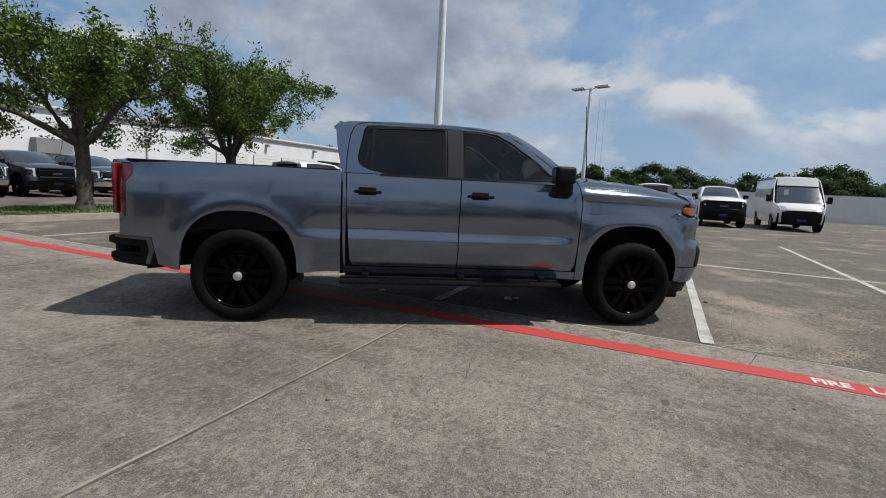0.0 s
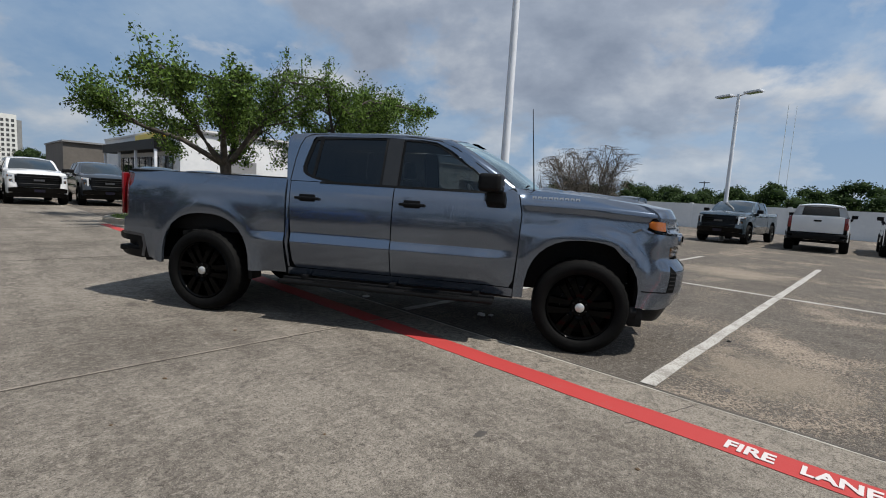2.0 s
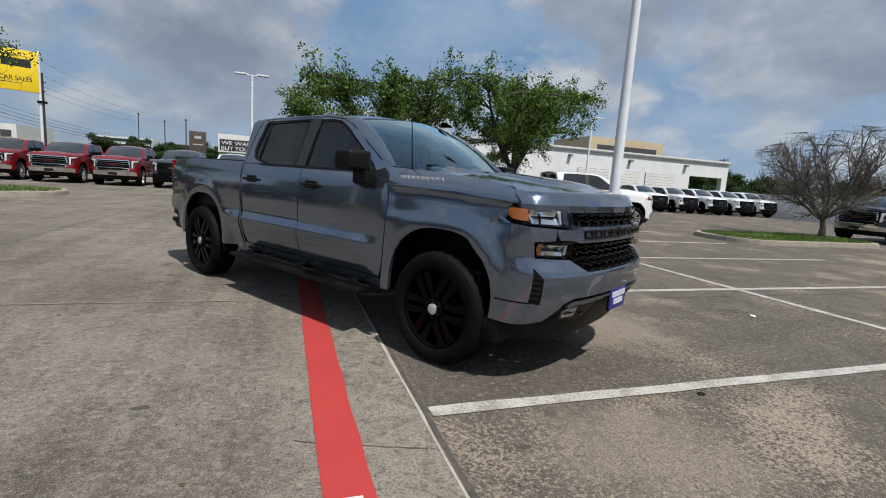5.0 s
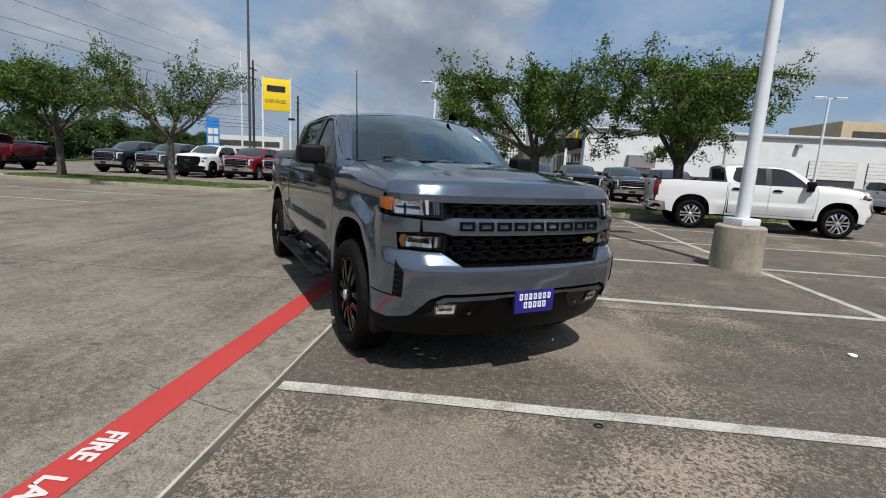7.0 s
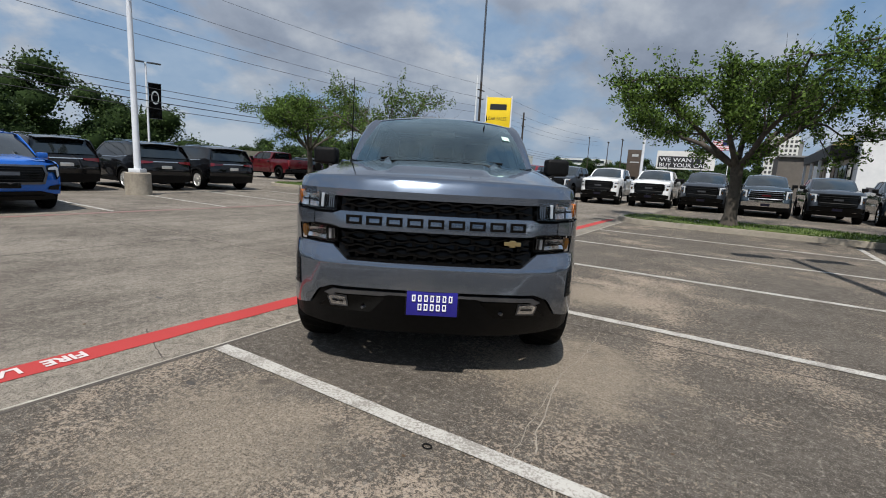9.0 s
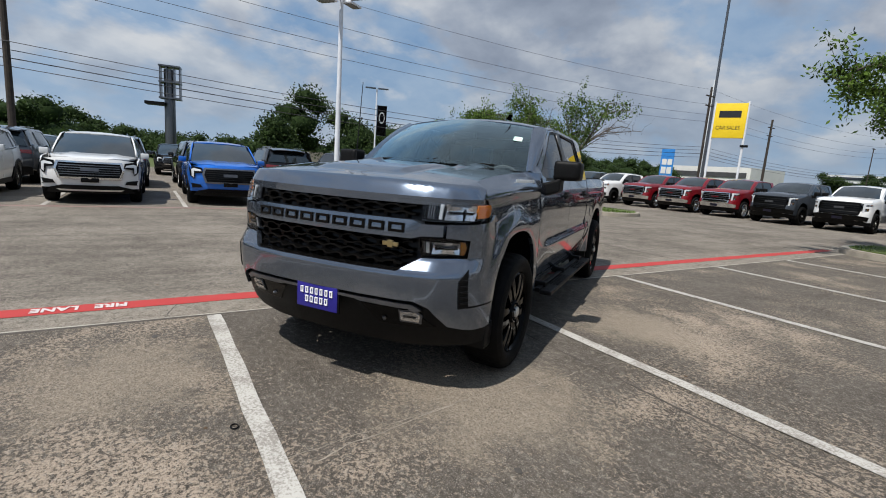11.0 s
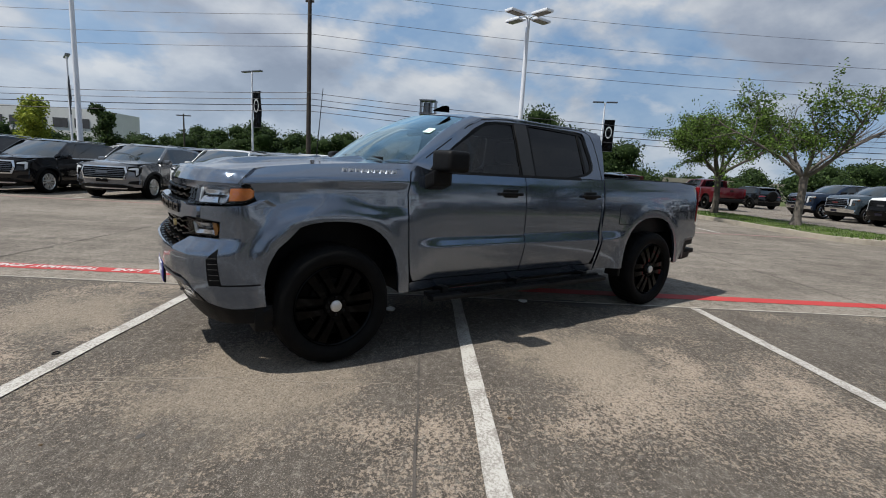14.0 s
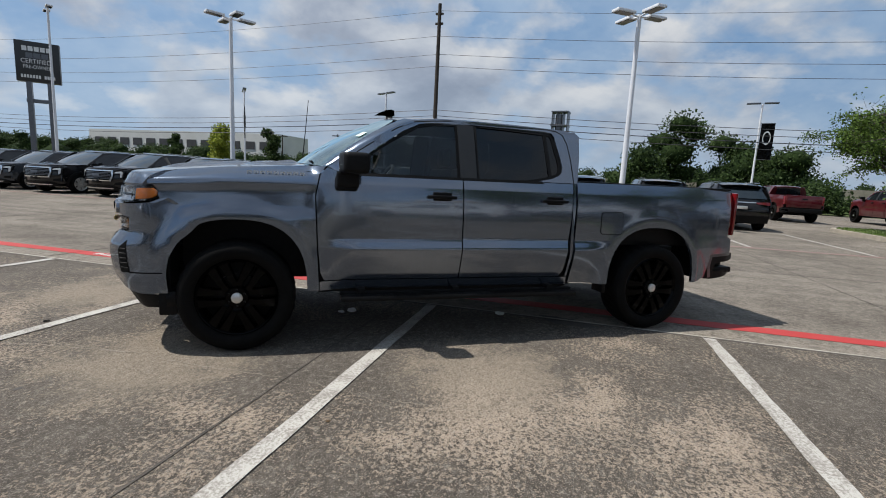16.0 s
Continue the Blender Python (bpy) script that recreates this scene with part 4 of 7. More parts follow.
    if detail:
        both("valance_trim", sheet([(0.0, 0.618), (0.30, 0.618), (0.64, 0.61), (0.70, 0.58), (0.66, 0.565), (0.62, 0.585), (0.32, 0.592), (0.27, 0.602), (0.0, 0.602)], nose_back(-0.004), 0.05, (-0.03, 0, 0)), M_GUNMETAL, t)
        both("fog_recess", sheet([(0.30, 0.575), (0.62, 0.572), (0.76, 0.47), (0.60, 0.455), (0.40, 0.455)], nose_back(0.026), 0.1, (-0.02, 0, 0)), M_GLOSSBLACK, t)
        hook = tube((2.715, 0.41, 0.505), (2.758, 0.45, 0.49), 0.013, 0.011, 10)
        both("tow_hook", hook, M_GUNMETAL, t)
    for sgn in (1, -1):
        fog = part("fog_lamp", sheet([(0.555, 0.495), (0.665, 0.49), (0.68, 0.54), (0.65, 0.558), (0.56, 0.556)], to_side(nose_back(0.019), sgn), 0.05, (-0.05, 0, 0)), M_REFLECT, t, "square clear fog lamp")
        if detail:
            part("lens", sheet([(0.56, 0.50), (0.66, 0.496), (0.672, 0.538), (0.648, 0.552), (0.565, 0.55)], to_side(nose_back(0.012), sgn), 0.05, face=(1, 0, 0)), M_LENS, fog)
            part("bezel", sheet([(0.545, 0.484), (0.675, 0.478), (0.692, 0.542), (0.655, 0.568), (0.55, 0.566)], to_side(nose_back(0.023), sgn), 0.05, (-0.05, 0, 0)), M_GUNMETAL, fog)
            part("lamp_blade", sheet([(0.575, 0.518), (0.655, 0.516), (0.655, 0.524), (0.575, 0.527)], to_side(nose_back(0.015), sgn), 0.05, (-0.01, 0, 0)), M_TRIM, fog)
    # grille
    part("grille_surround", sheet([(-0.63, 0.83), (-0.55, 0.79), (0.55, 0.79), (0.63, 0.83), (0.64, 1.215), (-0.64, 1.215)], nose_back(0.075), 0.12), M_GLOSSBLACK, t, "black grille backing")
    for j, z in enumerate([1.182, 1.145] + [0.975 - 0.040 * i for i in range(5)]):
        bars = bmesh.new()
        n = 9 if detail else 4
        half = 0.60 if z > 0.86 else 0.555
        prev = None
        for i in range(n * 4 + 1 if detail else 5):
            s = -half + 2 * half * i / (n * 4 if detail else 4)
            drop = (0.0, 0.011, 0.011, 0.0)[(i + 2 * (j % 2)) % 4] if detail else 0.0
            p = Vector(nose(s, z - drop)) + Vector((-0.028, 0, 0))
            ring = [bars.verts.new(p + Vector((0.014, 0, 0.004))), bars.verts.new(p + Vector((0.014, 0, -0.005))), bars.verts.new(p + Vector((-0.04, 0, -0.008))), bars.verts.new(p + Vector((-0.04, 0, 0.007)))]
            if prev:
                for k in range(4):
                    bars.faces.new((prev[k], prev[(k + 1) % 4], ring[(k + 1) % 4], ring[k]))
            prev = ring
        bmesh.ops.recalc_face_normals(bars, faces=bars.faces)
        part("grille_slat", bars, M_GLOSSBLACK if face != "chrome" else M_CHROME, t, "black wavy grille slat" if face != "chrome" else "chrome grille slat")
        for i in range(n if detail else 0):
            s = -half + 2 * half * (i + (0.5 if j % 2 else 0.25)) / n
            p = nose(s, z)
            part("grille_web", box(p[0] - 0.07, p[0] - 0.038, p[1] - 0.012, p[1] + 0.012, z - 0.040, z - 0.006), M_GLOSSBLACK, t)
    if detail:
        part("grille_bar", sheet([(-0.785, 1.018), (-0.66, 1.014), (-0.60, 0.998), (0.60, 0.998), (0.66, 1.014), (0.785, 1.018), (0.785, 1.085), (0.66, 1.084), (0.60, 1.104), (-0.60, 1.104), (-0.66, 1.084), (-0.785, 1.085)], nose_back(-0.012), 0.05 if detail else 0.2, (-0.05, 0, 0)), trim_bar, t)
    if not detail:
        bright = M_CHROME if face == "chrome" else M_GLOSSBLACK
        tall = [(-0.66, 0.72), (0.66, 0.72), (0.70, 0.98), (0.64, 1.215), (-0.64, 1.215), (-0.70, 0.98)]
        grille = part("front_grille", sheet(tall, nose_back(-0.035), 0.12, (-0.05, 0, 0)), M_GLOSSBLACK, t, "tall black grille")
        for z0, z1 in ((0.715, 0.755), (1.185, 1.222)):
            part("grille_frame", sheet([(-0.66, z0), (0.66, z0), (0.66, z1), (-0.66, z1)], nose_back(-0.05), 0.15, (-0.03, 0, 0)), bright, grille)
        for sx in (-1, 1):
            part("grille_frame", sheet([(sx * 0.655, 0.73), (sx * 0.70, 0.98), (sx * 0.65, 1.21), (sx * 0.605, 1.21), (sx * 0.65, 0.98), (sx * 0.61, 0.73)], nose_back(-0.048), 0.15, (-0.03, 0, 0)), bright, grille)
        for z in (0.84, 0.93, 1.02, 1.11):
            part("grille_slat", sheet([(-0.62, z), (0.62, z), (0.62, z + 0.022), (-0.62, z + 0.022)], nose_back(-0.046), 0.15, (-0.02, 0, 0)), M_GUNMETAL if face == "chrome" else M_TRIM, grille)
        if face == "dark":
            part("nose_mask", sheet([(-1.06, 0.46), (1.06, 0.46), (1.08, 1.10), (0.80, 1.225), (-0.80, 1.225), (-1.08, 1.10)], nose_back(-0.02), 0.12, (-0.03, 0, 0)), M_TRIM, t, "black nose and bumper")
        part("maker_plate", sheet([(-0.17, 0.955), (0.17, 0.955), (0.17, 1.03), (-0.17, 1.03)], nose_back(-0.056), 0.1, (-0.01, 0, 0)), M_MAROON if face == "chrome" else M_GUNMETAL, grille)
        part("bumper_bar", sheet([(-0.98, 0.50), (0.98, 0.50), (1.0, 0.66), (0.70, 0.70), (-0.70, 0.70), (-1.0, 0.66)], nose_back(-0.03), 0.15, (-0.06, 0, 0)), M_TRIM if face == "dark" else bright, t, "front bumper bar")
        part("dealer_plate", sheet([(-0.17, 0.52), (0.17, 0.52), (0.17, 0.63), (-0.17, 0.63)], nose_back(-0.045), 0.1, (-0.01, 0, 0)), M_PLATE if face == "dark" else M_PLATEDARK, t)
        for sx in (-1, 1):
            strip_l = [(sx * 0.74, 0.86), (sx * 0.80, 0.86), (sx * 0.82, 1.15), (sx * 1.08, 1.17), (sx * 1.08, 1.215), (sx * 0.74, 1.20)]
            part("light_strip", sheet(strip_l, nose_back(-0.016), 0.08, (-0.02, 0, 0)), M_BADGE, t, "pale lamp strip")
    upper = [(0.645, 1.096), (0.85, 1.100), (1.0, 1.106), (1.10, 1.118), (1.145, 1.15), (1.15, 1.20), (1.115, 1.228), (1.0, 1.226), (0.80, 1.218), (0.645, 1.208)]
    amber_u = [(0.985, 1.128), (1.04, 1.131), (1.092, 1.136), (1.126, 1.154), (1.130, 1.192), (1.102, 1.208), (1.03, 1.206), (0.985, 1.203)]
    lower = [(0.635, 0.895), (0.91, 0.905), (0.935, 0.955), (0.925, 0.995), (0.80, 1.005), (0.635, 1.005)]
    amber_l = [(0.885, 0.912), (0.908, 0.914), (0.925, 0.955), (0.915, 0.988), (0.885, 0.992)]
    for sgn in (1, -1):
        build_lamp(t, "head_lamp", upper, amber_u, detail, sgn)
        build_lamp(t, "lower_lamp", lower, amber_l, detail, sgn)
    if detail:
        both("bumper_seam", sheet([(0.975, 0.598), (1.20, 0.602), (1.20, 0.612), (0.975, 0.608)], nose_back(-0.005), 0.05, (-0.006, -0.004, 0)), M_TRIM, t)
        vent = [(0.915, 0.765), (0.965, 0.835), (0.975, 0.80), (0.985, 0.615), (0.985, 0.603), (0.915, 0.600)]
        for vp in both("side_vent", sheet(vent, nose_back(-0.006), 0.05, (-0.02, -0.01, 0)), M_TRIM, t, "black ribbed bumper vent"):
            sg = 1 if vp.data.vertices[0].co.y > 0 else -1
            for i in range(5):
                z = 0.635 + 0.034 * i
                p = nose(0.925, z)
                q = nose(0.978 - 0.01 * i / 5, z)
                part("vent_rib", tube((p[0] + 0.003, sg * p[1], z), (q[0], sg * (q[1] + 0.003), z), 0.006, 0.006, 6), M_TRIM, vp)
    for sg in (1, -1):
        cc = bmesh.new()
        q = [(1.205, 0.875, 1.43), (1.19, 0.76, 1.438), (1.45, 0.79, 1.425), (1.62, 0.805, 1.402), (1.34, 0.89, 1.385), (1.24, 0.93, 1.37)]
        cc.faces.new([cc.verts.new((x, sg * y, z - 0.008)) for x, y, z in q])
        part("cowl_corner", cc, paint, t)
        part("air_dam", box(2.28, 2.40, min(sg * 0.60, sg * 0.97), max(sg * 0.60, sg * 0.97), 0.29, 0.47, bevel=0.02), M_TRIM, t)
    # mirrors
    mr = bmesh.new()
    add_box(mr, 0.96, 1.15, 1.0, 1.215, 1.375, 1.535, bevel=0.035, seg=3)
    for v in mr.verts:
        v.co.x -= 0.12 * (v.co.y - 1.0)
        v.co.z += 0.05 * (v.co.y - 1.1) * (1 if v.co.z < 1.45 else -0.2)
    angle_sharp(mr, 40)
    for m in both("mirror", mr, M_TRIM, t, "black door mirror"):
        sg = 1 if sum(v.co.y for v in m.data.vertices) > 0 else -1
        arm = bmesh.new()
        add_box(arm, 1.00, 1.17, 0.93, 1.07, 1.26, 1.375, bevel=0.02)
        for v in arm.verts:
            v.co.z += 0.35 * (v.co.y - 1.02)
            v.co.x -= 0.05 * (v.co.y - 0.93)
            v.co.y *= sg
        if sg < 0:
            bmesh.ops.reverse_faces(arm, faces=arm.faces)
        part("arm", arm, M_TRIM, m)
        if detail:
            part("mirror_glass", sheet([(1.025, 1.40), (1.185, 1.41), (1.19, 1.515), (1.025, 1.51)], lambda y, z: (0.957 - 0.12 * (y - 1.0), sg * y, z), 0.1), M_CHROME, m, "mirror glass")
    # handles
    for x in (0.305, -0.745):
        for sg in (1, -1):
            h = bmesh.new()
            yy = side_y(x, 1.22)
            add_box(h, x - 0.125, x + 0.125, yy + 0.004, yy + 0.038, 1.208, 1.236, bevel=0.012)
            add_box(h, x - 0.085, x + 0.075, yy - 0.01, yy + 0.012, 1.19, 1.262, bevel=0.01)
            for v in h.verts:
                v.co.y *= sg
            angle_sharp(h, 40)
            part("door_handle", h, M_TRIM, t, "black pull handle")
    # steps
    if step:
        sb = bmesh.new()
        add_box(sb, -0.98, 1.12, 0.985, 1.09, 0.385, 0.425, bevel=0.016)
        add_box(sb, -0.98, 1.12, 0.94, 0.985, 0.405, 0.44, bevel=0.008)
        for board in both("side_step", sb, M_TRIM, t, "black side step bar"):
            sg = 1 if sum(v.co.y for v in board.data.vertices) > 0 else -1
            for x0, x1 in (((-0.62, -0.15), (0.30, 0.82)) if detail else ()):
                pad = bmesh.new()
                n = int((x1 - x0) / 0.026)
                for i in range(n):
                    for j in range(3):
                        add_box(pad, x0 + i * 0.026, x0 + i * 0.026 + 0.015, sg * (1.0 + j * 0.032), sg * (1.02 + j * 0.032), 0.424, 0.431)
                tagged(part("tread_pad", pad, M_TRIM, board, "perforated step tread"), kind="stuff")
            for x in (-0.75, 0.15, 0.95):
                part("bracket", box(x - 0.03, x + 0.03, min(sg * 0.80, sg * 1.0), max(sg * 0.80, sg * 1.0), 0.41, 0.47, bevel=0.008), M_TRIM, board)
    for x in (AXLE, -AXLE):
        for sg in (1, -1):
            build_wheel(t, x, sg * 1.018, rims, face, detail)
    axle = bmesh.new()
    for x in (AXLE, -AXLE):
        add_tube(axle, (x, -0.8, 0.40), (x, 0.8, 0.40), 0.05)
    add_tube(axle, (-1.9, 0, 0.40), (0.6, 0, 0.42), 0.045)
    for sy in (0.42, -0.42):
        add_box(axle, -2.9, 2.5, sy - 0.04, sy + 0.04, 0.46, 0.58)
    part("drive_axle", axle, M_TRIM, t)
    if flap:
        both("mud_flap", box(-1.37, -1.33, 0.80, 0.97, 0.37, 0.62, bevel=0.008), M_TRIM, t)
    # cabin
    cb = bmesh.new()
    add_box(cb, 0.95, 1.35, -0.80, 0.80, 1.05, 1.395, bevel=0.04)
    add_box(cb, -0.93, 1.2, -0.85, 0.85, 0.58, 0.66)
    part("dashboard", cb, M_CABIN, t)
    for x, ys in ((0.05, (0.40, -0.40)), (-0.72, (0.42, 0.0, -0.42))):
        for y in ys:
            st = bmesh.new()
            add_box(st, x - 0.12, x + 0.42, y - 0.24, y + 0.24, 0.82, 1.0, bevel=0.05)
            add_box(st, x - 0.22, x - 0.05, y - 0.23, y + 0.23, 0.95, 1.48, bevel=0.06)
            add_box(st, x - 0.21, x - 0.11, y - 0.13, y + 0.13, 1.50, 1.70, bevel=0.04)
            angle_sharp(st, 40)
            part("seat", st, M_CABIN, t)
    if detail:
        wheel = bmesh.new()
        ringn = 28
        for i in range(ringn):
            a, b = math.tau * i / ringn, math.tau * (i + 1) / ringn
            f = lambda q: (0.72 - 0.10 * math.sin(q), 0.40 + 0.185 * math.cos(q), 1.30 + 0.165 * math.sin(q))
            add_tube(wheel, f(a), f(b), 0.016, n=6, caps=False)
        add_box(wheel, 0.70, 0.76, 0.23, 0.57, 1.28, 1.33)
        part("steering_wheel", wheel, M_CABIN, t)
        part("inner_mirror", box(0.70, 0.73, -0.12, 0.12, 1.70, 1.77, bevel=0.01), M_TRIM, t)
    return t


def letter_bars(parent, name, xs, fn, w, h, material, label, stroke=0.3):
    """Plain raised frames where a maker's or model's name stands."""
    for i, s in enumerate(xs):
        bm = bmesh.new()
        k = h * stroke
        add_box(bm, -w / 2, w / 2, -0.004, 0.004, h / 2 - k, h / 2)
        add_box(bm, -w / 2, w / 2, -0.004, 0.004, -h / 2, -h / 2 + k)
        for sx in (-1, 1):
            add_box(bm, sx * w / 2, sx * (w / 2 - k), -0.004, 0.004, -h / 2 + k, h / 2 - k)
        bm.transform(fn(s))
        part(name, bm, material, parent, label if i == 0 else "")


truck = build_pickup(M_GREY, "blue grey metallic crew cab pickup with black wheels", True, "grey", step=True)
# badge bars on the fenders, raised blocks on the grille bar, bow badge
for sg in (1, -1):
    letter_bars(truck, "badge_block", [1.41 + 0.047 * i for i in range(9)], lambda s: Matrix.Translation((s, sg * (side_y(s, 1.35) + 0.003), 1.350)), 0.034, 0.030, M_BADGE, "silver model badge frames")
letter_bars(truck, "nose_block", [-0.51 + 0.1275 * i for i in range(9)], lambda s: Matrix.Translation(Vector(nose(s, 1.055)) + Vector((0.016, 0, 0))) @ pose(0, 0, 0, 0, 0, 90 + math.copysign(10 * abs(s), s) * 1.6), 0.098, 0.056, M_GLOSSBLACK, "black raised frames on the grille bar", 0.27)
bow = bmesh.new()
add_box(bow, -0.006, 0.006, -0.052, 0.052, -0.012, 0.012, bevel=0.003)
add_box(bow, -0.008, 0.008, -0.018, 0.018, -0.021, 0.021, bevel=0.003)
bow.transform(Matrix.Translation(Vector(nose(0.48, 0.955)) + Vector((0.022, 0, 0))))
M_GOLD = surface("gold_badge", (0.36, 0.27, 0.12), (0.52, 0.41, 0.21), 20, 0.3, metal=0.9)
part("nose_badge", bow, M_GOLD, truck, "small gold badge in the grille")
# dealer plate
M_PLATE = surface("blue_plate", (0.012, 0.010, 0.16), (0.02, 0.016, 0.22), 8, 0.35)
M_PLATEWHITE = surface("plate_white", (0.7, 0.7, 0.72), (0.8, 0.8, 0.82), 8, 0.4)
plate = part("front_plate", box(2.838, 2.846, -0.158, 0.158, 0.485, 0.642, bevel=0.002), M_PLATE, truck, "dark blue dealer plate with white bars")
part("plate_frame", box(2.826, 2.840, -0.168, 0.168, 0.478, 0.652, bevel=0.004), M_TRIM, plate)
letter_bars(plate, "plate_bar", [-0.114 + 0.038 * i for i in range(7)], lambda s: pose(2.849, s, 0.596, 0, 0, 90), 0.022, 0.040, M_PLATEWHITE, "white plate frames", 0.16)
letter_bars(plate, "plate_bar", [-0.076 + 0.038 * i for i in range(5)], lambda s: pose(2.849, s, 0.540, 0, 0, 90), 0.024, 0.040, M_PLATEWHITE, "white plate frames", 0.16)
# aerial and roof fin
aerial = part("aerial", tube((1.40, -0.80, 1.405), (1.335, -0.80, 2.14), 0.006, 0.003, 6), M_TRIM, truck, "thin black aerial rod")
part("aerial_base", tube((1.402, -0.80, 1.385), (1.399, -0.80, 1.425), 0.02, 0.012, 12), M_TRIM, aerial)
fin = bmesh.new()
prof = [(0.62, 1.900), (0.80, 1.893), (0.77, 1.912), (0.70, 1.948), (0.65, 1.957), (0.625, 1.95)]
pf = [fin.verts.new((x, 0.45 - 0.018, z)) for x, z in prof]
fin.faces.new(pf)
bmesh.ops.solidify(fin, geom=fin.faces[:], thickness=0.036)
part("roof_fin", fin, M_GLOSSBLACK, truck, "black roof aerial fin")
part("windshield_sticker", sheet([(0.80, 0.52), (0.90, 0.52), (0.90, 0.62), (0.80, 0.62)], lambda y, v: (wind(y, v)[0] + 0.006, wind(y, v)[1], wind(y, v)[2] + 0.004), 0.2), surface("pale_sticker", (0.45, 0.66, 0.60), (0.6, 0.78, 0.7), 20, 0.5), truck, "pale green windshield sticker")
both("wiper", tube((1.33, 0.55, 1.462), (1.42, 0.02, 1.480), 0.008, 0.006, 6), M_TRIM, truck)

# fuel door on the left bed side
fuel = sheet([(-1.46, 0.94), (-1.27, 0.94), (-1.25, 0.96), (-1.25, 1.12), (-1.27, 1.14), (-1.46, 1.14), (-1.48, 1.12), (-1.48, 0.96)], lambda x, z: (x, side_y(x, z) + 0.004, z), 0.06, (0, -0.01, 0))
part("fuel_door", fuel, M_GREY, truck)
rim = sheet([(-1.465, 0.934), (-1.265, 0.934), (-1.244, 0.955), (-1.244, 1.125), (-1.265, 1.146), (-1.465, 1.146), (-1.486, 1.125), (-1.486, 0.955)], lambda x, z: (x, side_y(x, z) + 0.0015, z), 0.06, (0, -0.01, 0))
part("fuel_door_seam", rim, M_TRIM, truck)


# ---- sport utility cars and a van for the far rows ----
def suv_y(x, z):
    y = lerp(z, (0.28, 0.45, 0.70, 0.86, 1.02, 1.10), (0.86, 0.90, 0.925, 0.912, 0.902, 0.875))
    y -= 0.10 * max(0.0, (x - 1.5) / 0.8) ** 2 + 0.07 * max(0.0, (-1.6 - x) / 0.7) ** 2
    for cx in (1.36, -1.36):
        r = math.hypot(x - cx, z - 0.36)
        y += 0.02 * smooth01((0.52 - r) / 0.07)
    return y


def suv_side(x, z):
    return x, suv_y(x, z), z


def suv_cab(d=0.0):
    return lambda x, z: (x, lerp(z, (1.05, 1.12, 1.55, 1.62), (0.895, 0.875, 0.735, 0.69)) - d - 0.06 * max(0.0, (x - 0.2) / 0.9) ** 2 - 0.05 * max(0.0, (-1.3 - x) / 0.8) ** 2, z)


def suv_front(d=0.0):
    def f(y, z):
        off = lerp(z, (0.25, 0.40, 0.60, 0.80, 0.98, 1.04), (-0.10, -0.02, 0.0, -0.01, -0.06, -0.14))
        return 2.27 - 0.30 * (abs(y) / 0.9) ** 2.4 + off - d, y, z
    return f


def suv_rear(d=0.0):
    def f(y, z):
        off = lerp(z, (0.30, 0.50, 0.72, 1.0, 1.08, 1.52), (0.06, 0.0, 0.0, 0.05, 0.08, 0.42))
        return -2.27 + 0.16 * (abs(y) / 0.9) ** 3 + off + d, y, z
    return f


def small_arch(cx, direction, r=0.43, n=12):
    pts = []
    for i in range(n + 1):
        a = math.pi * i / n
        pts.append((cx + direction * r * math.cos(a), 0.30 + (r + 0.03) * math.sin(a) ** 0.8))
    return pts


